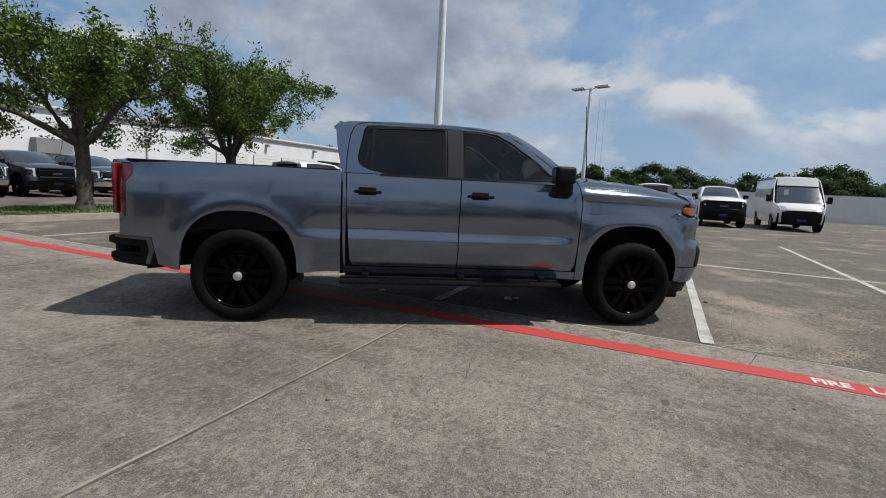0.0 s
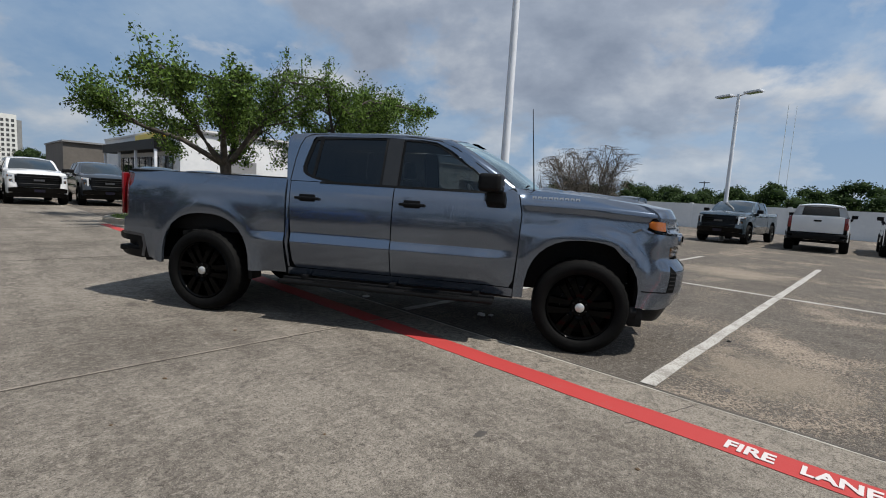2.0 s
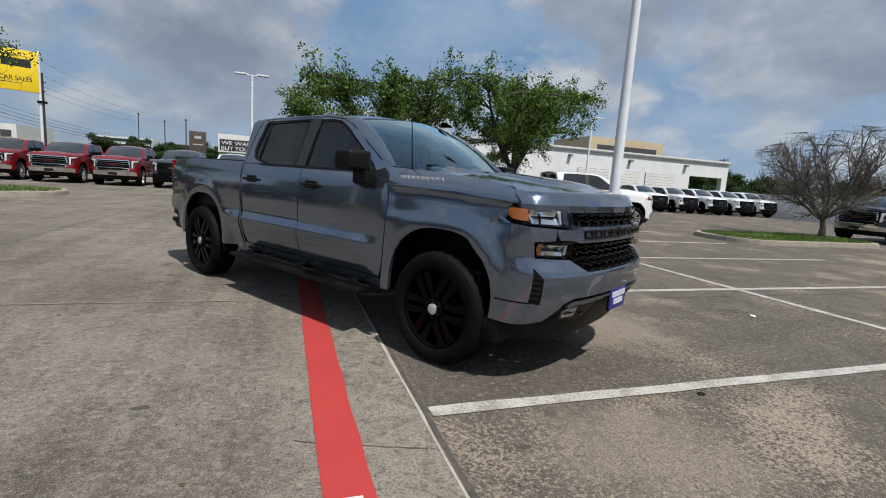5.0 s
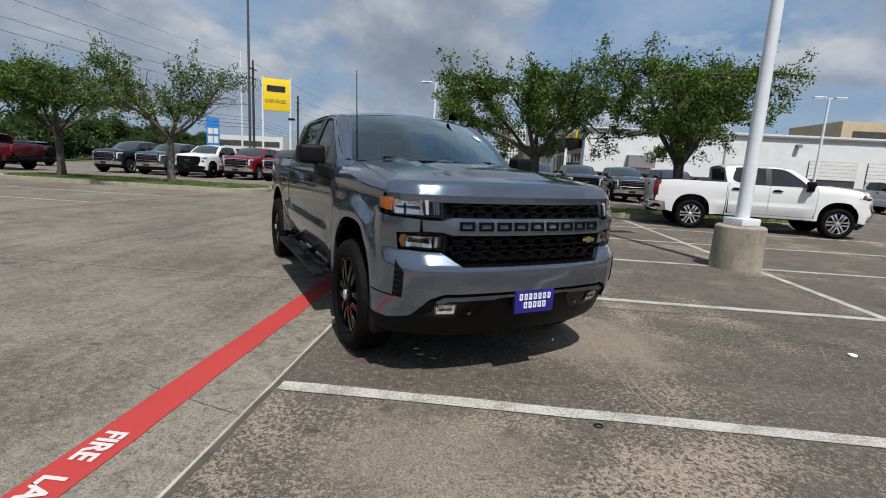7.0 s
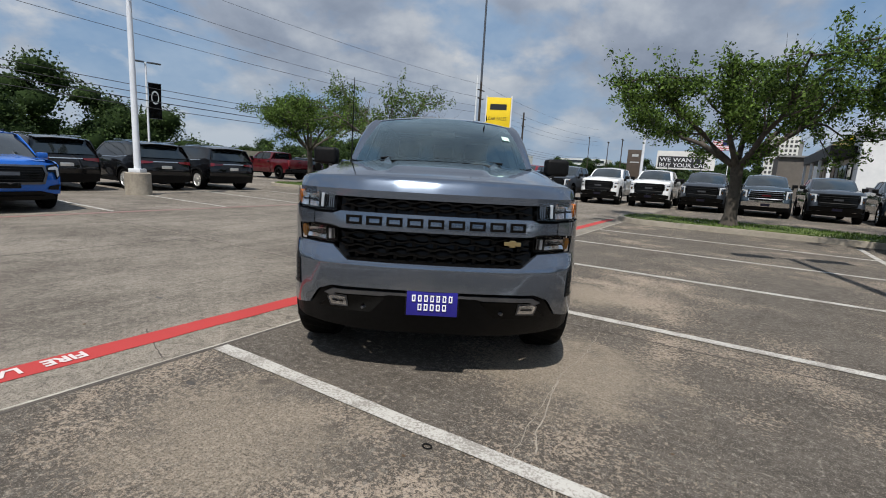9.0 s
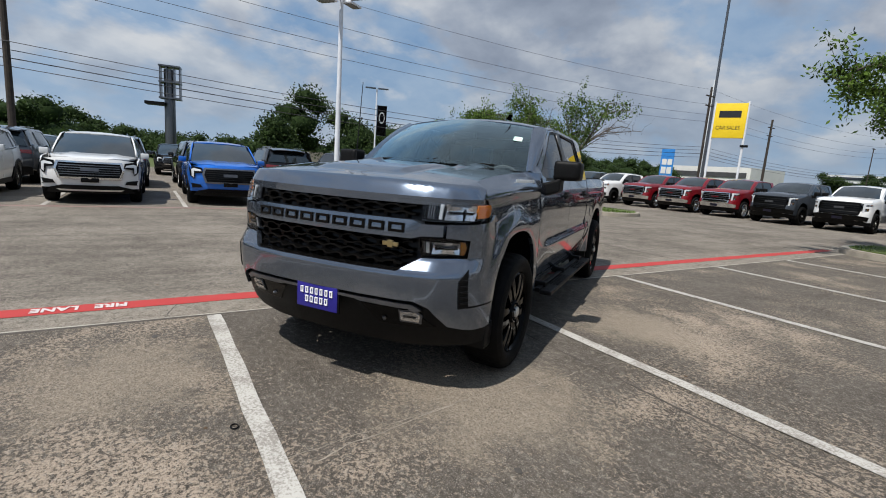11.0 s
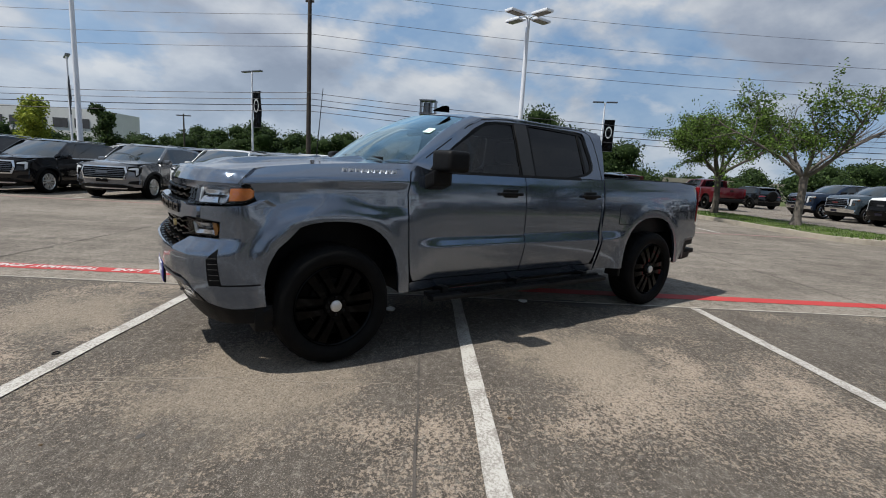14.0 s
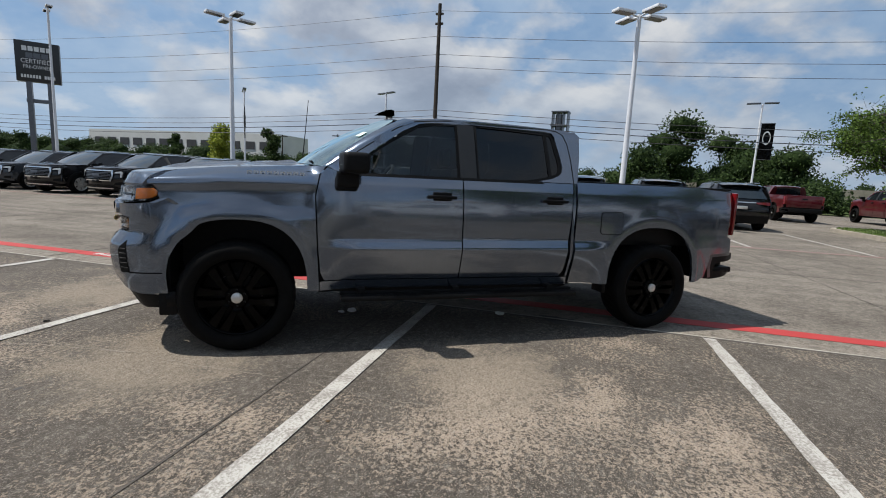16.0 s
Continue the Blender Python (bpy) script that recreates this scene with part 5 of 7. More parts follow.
def build_suv(paint, label, chrome=True, group="", at=None):
    t = thing("suv", label, "car", at, group)
    res = 0.16
    inw = (0, -0.03, 0)
    both("fender", sheet([(1.02, 0.36), (1.03, 1.03), (1.15, 1.065), (1.75, 1.02), (1.98, 0.96), (2.02, 0.45), (1.86, 0.40)] + small_arch(1.36, 1), suv_side, res, inw), paint, t)
    both("front_door", sheet([(0.06, 0.38), (0.07, 1.07), (1.0, 1.045), (1.01, 0.38)], suv_side, res, inw), paint, t)
    both("rear_door", sheet([(-0.85, 0.60), (-0.93, 0.75), (-0.95, 1.10), (0.05, 1.07), (0.04, 0.38), (-0.80, 0.38)], suv_side, res, inw), paint, t)
    both("rear_quarter", sheet([(-0.965, 0.78), (-0.97, 1.10), (-1.9, 1.16), (-2.12, 1.10), (-2.16, 0.75), (-2.14, 0.42), (-1.86, 0.40)] + small_arch(-1.36, -1), suv_side, res, inw), paint, t)
    both("sill", sheet([(-0.93, 0.25), (0.93, 0.25), (1.0, 0.37), (-0.82, 0.37)], suv_side, 0.3, inw), M_TRIM, t)
    for cx in (1.36, -1.36):
        ring = small_arch(cx, 1)
        outer = small_arch(cx, -1, 0.50)
        both("arch_cladding", sheet(ring + outer, lambda x, z: (x, suv_y(x, z) + 0.012, z), 0.2, inw), M_TRIM, t)
    shell = bmesh.new()
    add_box(shell, -2.0, 2.0, -0.62, 0.62, 0.24, 0.9)
    add_box(shell, -0.9, 0.9, -0.84, 0.84, 0.26, 1.0)
    part("underbody", shell, M_TRIM, t)
    for sx in (1, -1):
        for x in (1.36, -1.36):
            build_wheel(t, x, sx * 0.915, M_SATIN if chrome else M_GLOSSBLACK, "chrome", False, 0.84)
    hd = [(1.22, 0.0), (1.16, 0.5), (0.98, 0.83), (1.5, 0.78), (1.85, 0.70), (2.02, 0.5), (2.10, 0.25), (2.125, 0.0)]
    part("hood", sheet(hd + [(x, -y) for x, y in hd[-2:0:-1]], lambda x, y: (x, y, lerp(x, (0.9, 1.2, 1.7, 2.0, 2.13), (1.135, 1.125, 1.09, 1.05, 0.995)) - 0.05 * (abs(y) / 0.8) ** 2.5 + 0.022 * (1 - smooth01((abs(abs(y) - 0.42)) / 0.14))), 0.09, (0, 0, -0.04)), paint, t)
    front = [(-0.88, 0.36), (0.88, 0.36), (0.88, 0.80), (0.80, 0.98), (0.5, 1.02), (-0.5, 1.02), (-0.80, 0.98), (-0.88, 0.80)]
    part("front_bumper", sheet(front, suv_front(), 0.15, (-0.05, 0, 0)), paint, t)
    part("lower_grille", sheet([(-0.80, 0.25), (0.80, 0.25), (0.72, 0.37), (0.5, 0.43), (-0.5, 0.43), (-0.72, 0.37)], suv_front(-0.030), 0.2, (-0.04, 0, 0)), M_TRIM, t)
    bright = M_CHROME if chrome else M_GUNMETAL
    gr = part("grille", sheet([(-0.54, 0.60), (0.54, 0.60), (0.60, 0.78), (0.56, 0.93), (-0.56, 0.93), (-0.60, 0.78)], suv_front(-0.030), 0.12, (-0.03, 0, 0)), M_GLOSSBLACK, t, "black grille")
    ringo = [(-0.56, 0.57), (0.56, 0.57), (0.63, 0.78), (0.585, 0.955), (-0.585, 0.955), (-0.63, 0.78)]
    for a, b in zip(ringo, ringo[1:] + ringo[:1]):
        q = [a, b, (b[0] * 0.93, 0.77 + (b[1] - 0.77) * 0.80), (a[0] * 0.93, 0.77 + (a[1] - 0.77) * 0.80)]
        part("grille_frame", sheet(q, suv_front(-0.048), 0.2, (-0.02, 0, 0)), bright, gr)
    for z in (0.66, 0.71, 0.76, 0.81, 0.86):
        part("grille_slat", sheet([(-0.54, z), (0.54, z), (0.54, z + 0.014), (-0.54, z + 0.014)], suv_front(-0.042), 0.2, (-0.015, 0, 0)), M_GUNMETAL if chrome else M_TRIM, gr)
    part("maker_plate", sheet([(-0.16, 0.745), (0.16, 0.745), (0.16, 0.815), (-0.16, 0.815)], suv_front(-0.05), 0.2, (-0.01, 0, 0)), M_GUNMETAL, gr)
    part("skid_trim", sheet([(-0.55, 0.30), (0.55, 0.30), (0.60, 0.335), (-0.60, 0.335)], suv_front(-0.05), 0.2, (-0.02, 0, 0)), M_SATIN if chrome else M_TRIM, t)
    for sg in (1, -1):
        part("fog_recess", sheet([(sg * 0.62, 0.46), (sg * 0.86, 0.44), (sg * 0.87, 0.56), (sg * 0.66, 0.53)], suv_front(-0.02), 0.15, (-0.03, 0, 0)), M_TRIM, t)
    part("dealer_plate", box(2.30, 2.315, -0.16, 0.16, 0.50, 0.60, bevel=0.003), M_GLOSSBLACK, t)
    for sg in (1, -1):
        lamp = part("head_lamp", sheet([(sg * 0.61, 0.83), (sg * 0.63, 0.945), (sg * 0.84, 0.985), (sg * 0.90, 0.94), (sg * 0.88, 0.74), (sg * 0.80, 0.66), (sg * 0.77, 0.80)], suv_front(-0.028), 0.08, (-0.05, 0, 0)), M_GLOSSBLACK, t, "clear head lamp in a dark housing")
        part("light_strip", sheet([(sg * 0.64, 0.86), (sg * 0.66, 0.90), (sg * 0.80, 0.93), (sg * 0.85, 0.90), (sg * 0.85, 0.74), (sg * 0.805, 0.70), (sg * 0.80, 0.86)], suv_front(-0.042), 0.08, (-0.02, 0, 0)), M_BADGE, lamp, "bright lamp strip")
        tl = part("tail_lamp", sheet([(sg * 0.40, 0.98), (sg * 0.86, 1.0), (sg * 0.88, 0.88), (sg * 0.70, 0.90), (sg * 0.42, 0.93)], suv_rear(-0.028), 0.15, (0.04, 0, 0)), M_REDLENS, t, "red tail lamp")
    frame = [(1.0, 1.10), (0.65, 1.34), (0.30, 1.56), (0.0, 1.60), (-0.8, 1.60), (-1.6, 1.56), (-1.95, 1.50), (-2.1, 1.13), (-1.75, 1.13), (-1.80, 1.25), (-1.62, 1.48), (-0.8, 1.54), (0.0, 1.54), (0.26, 1.51), (0.60, 1.30), (0.86, 1.10)]
    both("cab_frame", sheet(frame, suv_cab(), 0.2, inw), paint, t)
    both("side_window", sheet([(0.86, 1.055), (0.60, 1.30), (0.26, 1.51), (0.0, 1.54), (-0.8, 1.54), (-1.62, 1.48), (-1.80, 1.25), (-1.72, 1.12), (-0.9, 1.07)], suv_cab(0.012), 0.3), M_FARGLASS, t)
    both("window_trim", sheet([(0.95, 1.045), (0.95, 1.065), (-0.9, 1.085), (-1.8, 1.14), (-1.8, 1.12), (-0.9, 1.063)], suv_cab(-0.012), 0.4, inw), M_CHROME if chrome else M_TRIM, t)
    rf = [(0.34, 0.0), (0.28, 0.40), (0.16, 0.66), (-0.8, 0.705), (-1.7, 0.66), (-2.0, 0.56), (-2.04, 0.0)]
    part("roof", sheet(rf + [(x, -y) for x, y in rf[-2:0:-1]], lambda x, y: (x, y, lerp(x, (-2.04, -1.6, -0.8, 0.0, 0.34), (1.55, 1.62, 1.66, 1.655, 1.60)) - 0.06 * (abs(y) / 0.70) ** 2.5), 0.16, (0, 0, -0.03)), paint, t)
    for sg in (1, -1):
        part("roof_rail", tube((-0.1, sg * 0.60, 1.655), (-1.7, sg * 0.57, 1.63), 0.018, 0.018, 6), M_CHROME if chrome else M_TRIM, t)
    part("windshield", sheet([(-1, 0), (1, 0), (1, 1), (-1, 1)], lambda y, v: (1.20 - 0.20 * y * y + (0.32 - 1.20 + 0.06 * y * y) * v, y * (0.84 - 0.17 * v), 1.10 + 0.49 * v + 0.03 * math.sin(math.pi * v) - 0.03 * y * y), 0.25), M_SHIELD, t)
    part("tailgate", sheet([(-0.84, 0.36), (0.84, 0.36), (0.86, 1.06), (0.60, 1.55), (-0.60, 1.55), (-0.86, 1.06)], suv_rear(), 0.2, (0.04, 0, 0)), paint, t)
    part("rear_window", sheet([(-0.74, 1.10), (0.74, 1.10), (0.56, 1.48), (-0.56, 1.48)], suv_rear(-0.025), 0.3, (0.02, 0, 0)), M_FARGLASS, t)
    part("rear_bumper", sheet([(-0.84, 0.28), (0.84, 0.28), (0.84, 0.52), (-0.84, 0.52)], suv_rear(-0.03), 0.3, (0.04, 0, 0)), M_TRIM, t)
    part("rear_plate", box(-2.285, -2.265, -0.16, 0.16, 0.74, 0.84, bevel=0.003), M_SATIN, t)
    part("rear_trim", sheet([(-0.40, 0.955), (0.40, 0.955), (0.40, 0.985), (-0.40, 0.985)], suv_rear(-0.016), 0.4, (0.02, 0, 0)), M_CHROME, t)
    for m in both("mirror", box(0.62, 0.80, 0.90, 1.08, 1.05, 1.19, bevel=0.03), paint, t):
        pass
    return t


def build_van(at):
    t = thing("cargo_van", "white high roof cargo van with black nose", "van", at)
    def sy(x, z):
        return lerp(z, (0.3, 0.6, 1.2, 2.1, 2.4, 2.5), (0.93, 0.99, 1.0, 0.93, 0.86, 0.70)) - 0.30 * max(0.0, (x - 1.9) / 0.9) ** 2
    s = lambda x, z: (x, sy(x, z), z)
    outline = [(2.0, 0.35), (2.62, 0.40), (2.66, 0.95), (2.45, 1.15), (1.95, 1.30), (1.35, 2.05), (1.15, 2.38), (0.8, 2.47), (-2.75, 2.47), (-2.85, 2.3), (-2.85, 0.45), (-2.0, 0.35)]
    arch_r = [(-1.75 + 0.42 * math.cos(math.pi - math.pi * i / 10), 0.33 + 0.45 * math.sin(math.pi * i / 10)) for i in range(11)]
    arch_f = [(1.75 - 0.42 * math.cos(math.pi * i / 10), 0.33 + 0.45 * math.sin(math.pi * i / 10)) for i in range(11)]
    both("body_side", sheet(outline + [(-2.17, 0.35)] + arch_r[1:-1] + [(-1.33, 0.35), (1.33, 0.35)] + arch_f[1:-1], s, 0.25, (0, -0.04, 0)), M_WHITE, t)
    part("roof", sheet([(1.15, -0.8), (1.15, 0.8), (0.8, 0.82), (-2.8, 0.82), (-2.8, -0.82), (0.8, -0.82)], lambda x, y: (x, y, lerp(x, (-2.8, 0.8, 1.15), (2.52, 2.53, 2.42)) - 0.05 * (y / 0.82) ** 2), 0.4, (0, 0, -0.05)), M_WHITE, t)
    nose_x = lambda y, z: (lerp(z, (0.3, 0.6, 0.95, 1.1, 1.25), (2.62, 2.72, 2.70, 2.55, 2.2)) - 0.22 * (abs(y) / 0.9) ** 3, y, z)
    part("hood", sheet([(-0.86, 0.80), (0.86, 0.80), (0.86, 1.28), (-0.86, 1.28)], nose_x, 0.15, (-0.05, 0, 0)), M_WHITE, t)
    part("front_bumper", sheet([(-0.9, 0.30), (0.9, 0.30), (0.88, 0.80), (0.5, 0.95), (-0.5, 0.95), (-0.88, 0.80)], lambda y, z: (nose_x(y, z)[0] + 0.02, y, z), 0.15, (-0.05, 0, 0)), M_TRIM, t, "black nose and bumper")
    part("dealer_plate", box(2.745, 2.755, -0.17, 0.17, 0.47, 0.58), M_PLATE, t)
    for sg in (1, -1):
        part("head_lamp", sheet([(sg * 0.55, 0.98), (sg * 0.60, 1.10), (sg * 0.86, 1.16), (sg * 0.88, 0.92)], lambda y, z: (nose_x(y, z)[0] + 0.02, y, z), 0.1, (-0.04, 0, 0)), M_REFLECT, t)
        part("mirror", box(1.70, 1.85, min(sg * 1.08, sg * 1.26), max(sg * 1.08, sg * 1.26), 1.30, 1.62, bevel=0.03), M_TRIM, t)
        part("mirror_arm", box(1.78, 1.84, min(sg * 0.9, sg * 1.1), max(sg * 0.9, sg * 1.1), 1.36, 1.42), M_TRIM, t)
    part("windshield", sheet([(-0.90, 1.26), (0.90, 1.26), (0.80, 2.10), (-0.80, 2.10)], lambda y, z: (2.12 - 0.86 * (z - 1.26) / 0.84 * 1.0 - 0.10 * (y / 0.9) ** 2 + 0.06, y, z), 0.2), M_SHIELD, t)
    part("window_sheet", box(1.78, 1.80, -0.60, -0.42, 1.62, 1.90), M_WHITE, t, "white paper behind the windshield")
    part("brow", sheet([(-0.82, 2.08), (0.82, 2.08), (0.78, 2.46), (-0.78, 2.46)], lambda y, z: (1.36 - 0.55 * (z - 2.08) - 0.08 * (y / 0.9) ** 2 + 0.04, y, z), 0.2, (-0.05, 0, 0)), M_WHITE, t)
    both("door_window", sheet([(1.05, 1.30), (1.78, 1.30), (1.30, 1.92), (1.05, 1.95)], lambda x, z: (x, sy(x, z) + 0.008, z), 0.3), M_FARGLASS, t)
    part("rear_doors", box(-2.88, -2.84, -0.93, 0.93, 0.45, 2.40, bevel=0.02), M_WHITE, t)
    part("underbody", box(-2.7, 2.4, -0.7, 0.7, 0.30, 0.7), M_TRIM, t)
    for x in (1.75, -1.75):
        for sg in (1, -1):
            build_wheel(t, x, sg * 0.98, M_GUNMETAL, "chrome", False, 0.85)
    return t


ROW_GROUP = "pickups parked in a row"


def place_pickups():
    kinds = {}

    def pick(kind, m):
        paint, face, label, group = kind
        key = (paint.name, face)
        if key not in kinds:
            kinds[key] = build_pickup(paint, label, False, face, None, group, at=m, flap=False, step=False)
            return kinds[key]
        ob = copy_thing(kinds[key], m)
        return tagged(ob, label, "truck", group)

    white = (M_WHITE, "black", "white crew cab pickup with a black grille", ROW_GROUP)
    red = (M_REDCAR, "chrome", "red crew cab pickup with a chrome grille", ROW_GROUP)
    grey = (M_DARKGREY, "black", "dark grey crew cab pickup with a black grille", ROW_GROUP)
    slate = (M_SLATE, "chrome", "slate grey crew cab pickup with chrome trim", ROW_GROUP)
    navy = (M_NAVY, "chrome", "navy crew cab pickup with a chrome grille", ROW_GROUP)
    black = (M_BLACKCAR, "black", "black crew cab pickup", ROW_GROUP)
    maroon = (M_MAROON, "black", "dark red crew cab pickup seen from behind", "red pickups past the island")
    rng = random.Random(4)
    row = [(-21.2, navy), (-18.6, slate), (-16.0, white), (-13.4, red), (-10.9, red), (-8.4, red), (-5.85, grey), (-3.4, white), (-0.95, white), (1.5, grey), (4.0, slate), (6.5, grey), (9.1, slate), (11.8, black)]
    for x, kind in row:
        pick(kind, lot(x, 26.4 + rng.uniform(-0.25, 0.25), 0, -90 + rng.uniform(-1.5, 1.5)))
    # by the second stall row
    pick((M_WHITE, "chrome", "white crew cab pickup with chrome wheels parked alone", ""), lot(9.25, 12.55, 0, -9))
    for i, x in enumerate((25.4, 28.3, 31.2, 34.0, 36.6)):
        pick((M_WHITE, "black", "white crew cab pickup with a black grille", "white pickups by the garage"), lot(x, 28.2, 0, -92))
    pick((M_BLACKCAR, "chrome", "black crew cab pickup with chrome grille", ""), lot(23.2, 9.9, 0, 180))
    pick((M_SLATE, "black", "small slate blue pickup with a light bar", ""), lot(22.6, 4.1, 0, 176))
    pick((M_WHITE, "black", "white crew cab pickup with its tailgate outward", ""), lot(22.4, 1.0, 0, 3))
    pick((M_WHITE, "dark", "white crew cab pickup with a black nose", ""), lot(23.2, -1.95, 0, 182))
    # red pickups past the left island
    pick(maroon, lot(-26.7, 15.7, 0, 182))
    pick(maroon, lot(-26.6, 21.3, 0, 179))
    build_van(lot(23.7, -5.1, 0, 181))


def place_suvs():
    kinds = {}

    def suv(paint, chrome, label, group, m):
        key = (paint.name, chrome)
        if key not in kinds:
            kinds[key] = build_suv(paint, label, chrome, group, m)
            return
        tagged(copy_thing(kinds[key], m), label, "car", group)

    LARGE = Matrix.Diagonal((1.065, 1.065, 1.045, 1))
    g = "suvs parked along the fire lane"
    rng = random.Random(7)
    near = [(1.5, M_BLUE, False, "bright blue suv with a dark grille"), (-1.5, M_WHITE, True, "white suv with a chrome grille"), (-4.45, M_WHITE, False, "white suv with a black grille"), (-7.3, M_DARKSILVER, True, "grey metallic suv with a chrome grille"), (-10.55, M_BLACKCAR, True, "black suv with a chrome grille"), (-13.4, M_BLACKCAR, True, "black suv with a chrome grille"), (-16.5, M_BLACKCAR, True, "black suv with a chrome grille"), (-19.4, M_DARKGREY, True, "dark grey suv with a chrome grille"), (-22.2, M_BLACKCAR, False, "black suv with a dark grille"), (-25.0, M_MAROON, True, "dark red suv with a chrome grille")]
    for y, paint, chrome, label in near:
        suv(paint, chrome, label, g, lot(-9.30 - 2.42 + rng.uniform(-0.15, 0.15), y, 0, rng.uniform(-1.5, 1.5)) @ LARGE)
    h = "suvs parked with their tails out"
    back = [(10.3, M_BLACKCAR), (7.55, M_BLACKCAR), (4.6, M_BLACKCAR), (1.6, M_BLACKCAR), (-1.4, M_DARKGREY), (-4.4, M_DARKGREY), (-7.3, M_BLACKCAR), (-10.3, M_WHITE), (-13.2, M_SILVER), (-16.2, M_BLACKCAR), (-19.2, M_WHITE)]
    for y, paint in back:
        colour = {M_BLACKCAR: "black", M_DARKGREY: "dark grey", M_WHITE: "white", M_SILVER: "silver"}[paint]
        suv(paint, True, colour + " suv parked with its tailgate to the aisle", h, lot(-15.3 - 2.42 + rng.uniform(-0.2, 0.2), y, 0, 180 + rng.uniform(-1.5, 1.5)) @ LARGE)
    k = "cars in the far rows"
    for i, y in enumerate((-23, -20, -17, -14, -11, -8, -5, -2, 1, 4)):
        paint = (M_BLACKCAR, M_WHITE, M_SILVER, M_DARKGREY)[i % 4]
        colour = ("black", "white", "silver", "dark grey")[i % 4]
        suv(paint, True, colour + " suv in a far row", k, lot(-27.5, y, 0, 0))
    boxy = build_suv(M_BLACKCAR, "black suv with a spare wheel on its tailgate", False, "", lot(-31.0, 27.6, 0, 180))
    spare = part("spare_wheel", lathe([(0.0, -2.46), (0.20, -2.46), (0.30, -2.47), (0.37, -2.43), (0.38, -2.34), (0.30, -2.28)], 28, "Z"), M_TYRE, boxy, "black spare wheel")
    spare.matrix_local = pose(0, 0, 0.95, 0, 90, 0)


# ---- islands, poles, trees ----
def build_island(outline, label):
    """A raised kerb ring with grass inside."""
    isl = thing("planting_island", label, "island", LOT, kind="structure")
    k = bmesh.new()
    foot = [k.verts.new((x, y, -0.02)) for x, y in outline]
    head = [k.verts.new((x, y, 0.15)) for x, y in outline]
    k.faces.new(head)
    for i in range(len(outline)):
        j = (i + 1) % len(outline)
        k.faces.new((foot[i], foot[j], head[j], head[i]))
    bmesh.ops.recalc_face_normals(k, faces=k.faces)
    if sum(q.normal.z * q.calc_area() for q in k.faces) < 0:
        bmesh.ops.reverse_faces(k, faces=k.faces)
    bmesh.ops.bevel(k, geom=[e for e in k.edges if all(abs(v.co.z - 0.15) < 0.01 for v in e.verts)], offset=0.03, segments=2, affect="EDGES")
    part("kerb", k, M_KERB, isl, "pale concrete kerb")
    cx = sum(p[0] for p in outline) / len(outline)
    cy = sum(p[1] for p in outline) / len(outline)
    ins = []
    n = len(outline)
    for i in range(n):
        a, b, c = Vector(outline[i - 1]), Vector(outline[i]), Vector(outline[(i + 1) % n])
        e1, e2 = (b - a).normalized(), (c - b).normalized()
        nrm = (Vector((-e1.y, e1.x)) + Vector((-e2.y, e2.x))).normalized()
        if nrm.dot(Vector((cx, cy)) - b) < 0:
            nrm = -nrm
        ins.append(b + nrm * 0.19)
    turf = sheet([tuple(p) for p in ins], lambda x, y: (x, y, 0.165 + 0.05 * noise.noise((x * 0.8, y * 0.8, 0))), 0.5, (0, 0, -0.06))
    part("turf", turf, M_GRASS, isl, "short grass")
    # blades
    rng = np.random.RandomState(3)
    xs = rng.uniform(min(p.x for p in ins), max(p.x for p in ins), 9000)
    ys = rng.uniform(min(p.y for p in ins), max(p.y for p in ins), 9000)
    poly = [tuple(p) for p in ins]
    verts, faces = [], []
    for x, y in zip(xs, ys):
        inside, j = False, len(poly) - 1
        for i in range(len(poly)):
            if (poly[i][1] > y) != (poly[j][1] > y) and x < (poly[j][0] - poly[i][0]) * (y - poly[i][1]) / (poly[j][1] - poly[i][1]) + poly[i][0]:
                inside = not inside
            j = i
        if not inside:
            continue
        a, h, w = rng.uniform(0, 6.28), rng.uniform(0.03, 0.075), 0.012
        c, s = math.cos(a) * w, math.sin(a) * w
        k0 = len(verts)
        verts += [(x - c, y - s, 0.15), (x + c, y + s, 0.15), (x + s * 2, y - c * 2, 0.16 + h)]
        faces.append((k0, k0 + 1, k0 + 2))
    me = bpy.data.meshes.new("grass_blades")
    me.from_pydata(verts, [], faces)
    me.materials.append(M_LEAF)
    gb = new("grass_blades", me)
    gb.parent = isl
    gb["kind"] = "stuff"
    return isl


def rounded(x0, x1, y0, y1, r=1.0, n=6):
    pts = []
    for cx, cy, a0 in ((x1 - r, y0 + r, -90), (x1 - r, y1 - r, 0), (x0 + r, y1 - r, 90), (x0 + r, y0 + r, 180)):
        for i in range(n + 1):
            a = radians(a0 + 90 * i / n)
            pts.append((cx + r * math.cos(a), cy + r * math.sin(a)))
    return pts


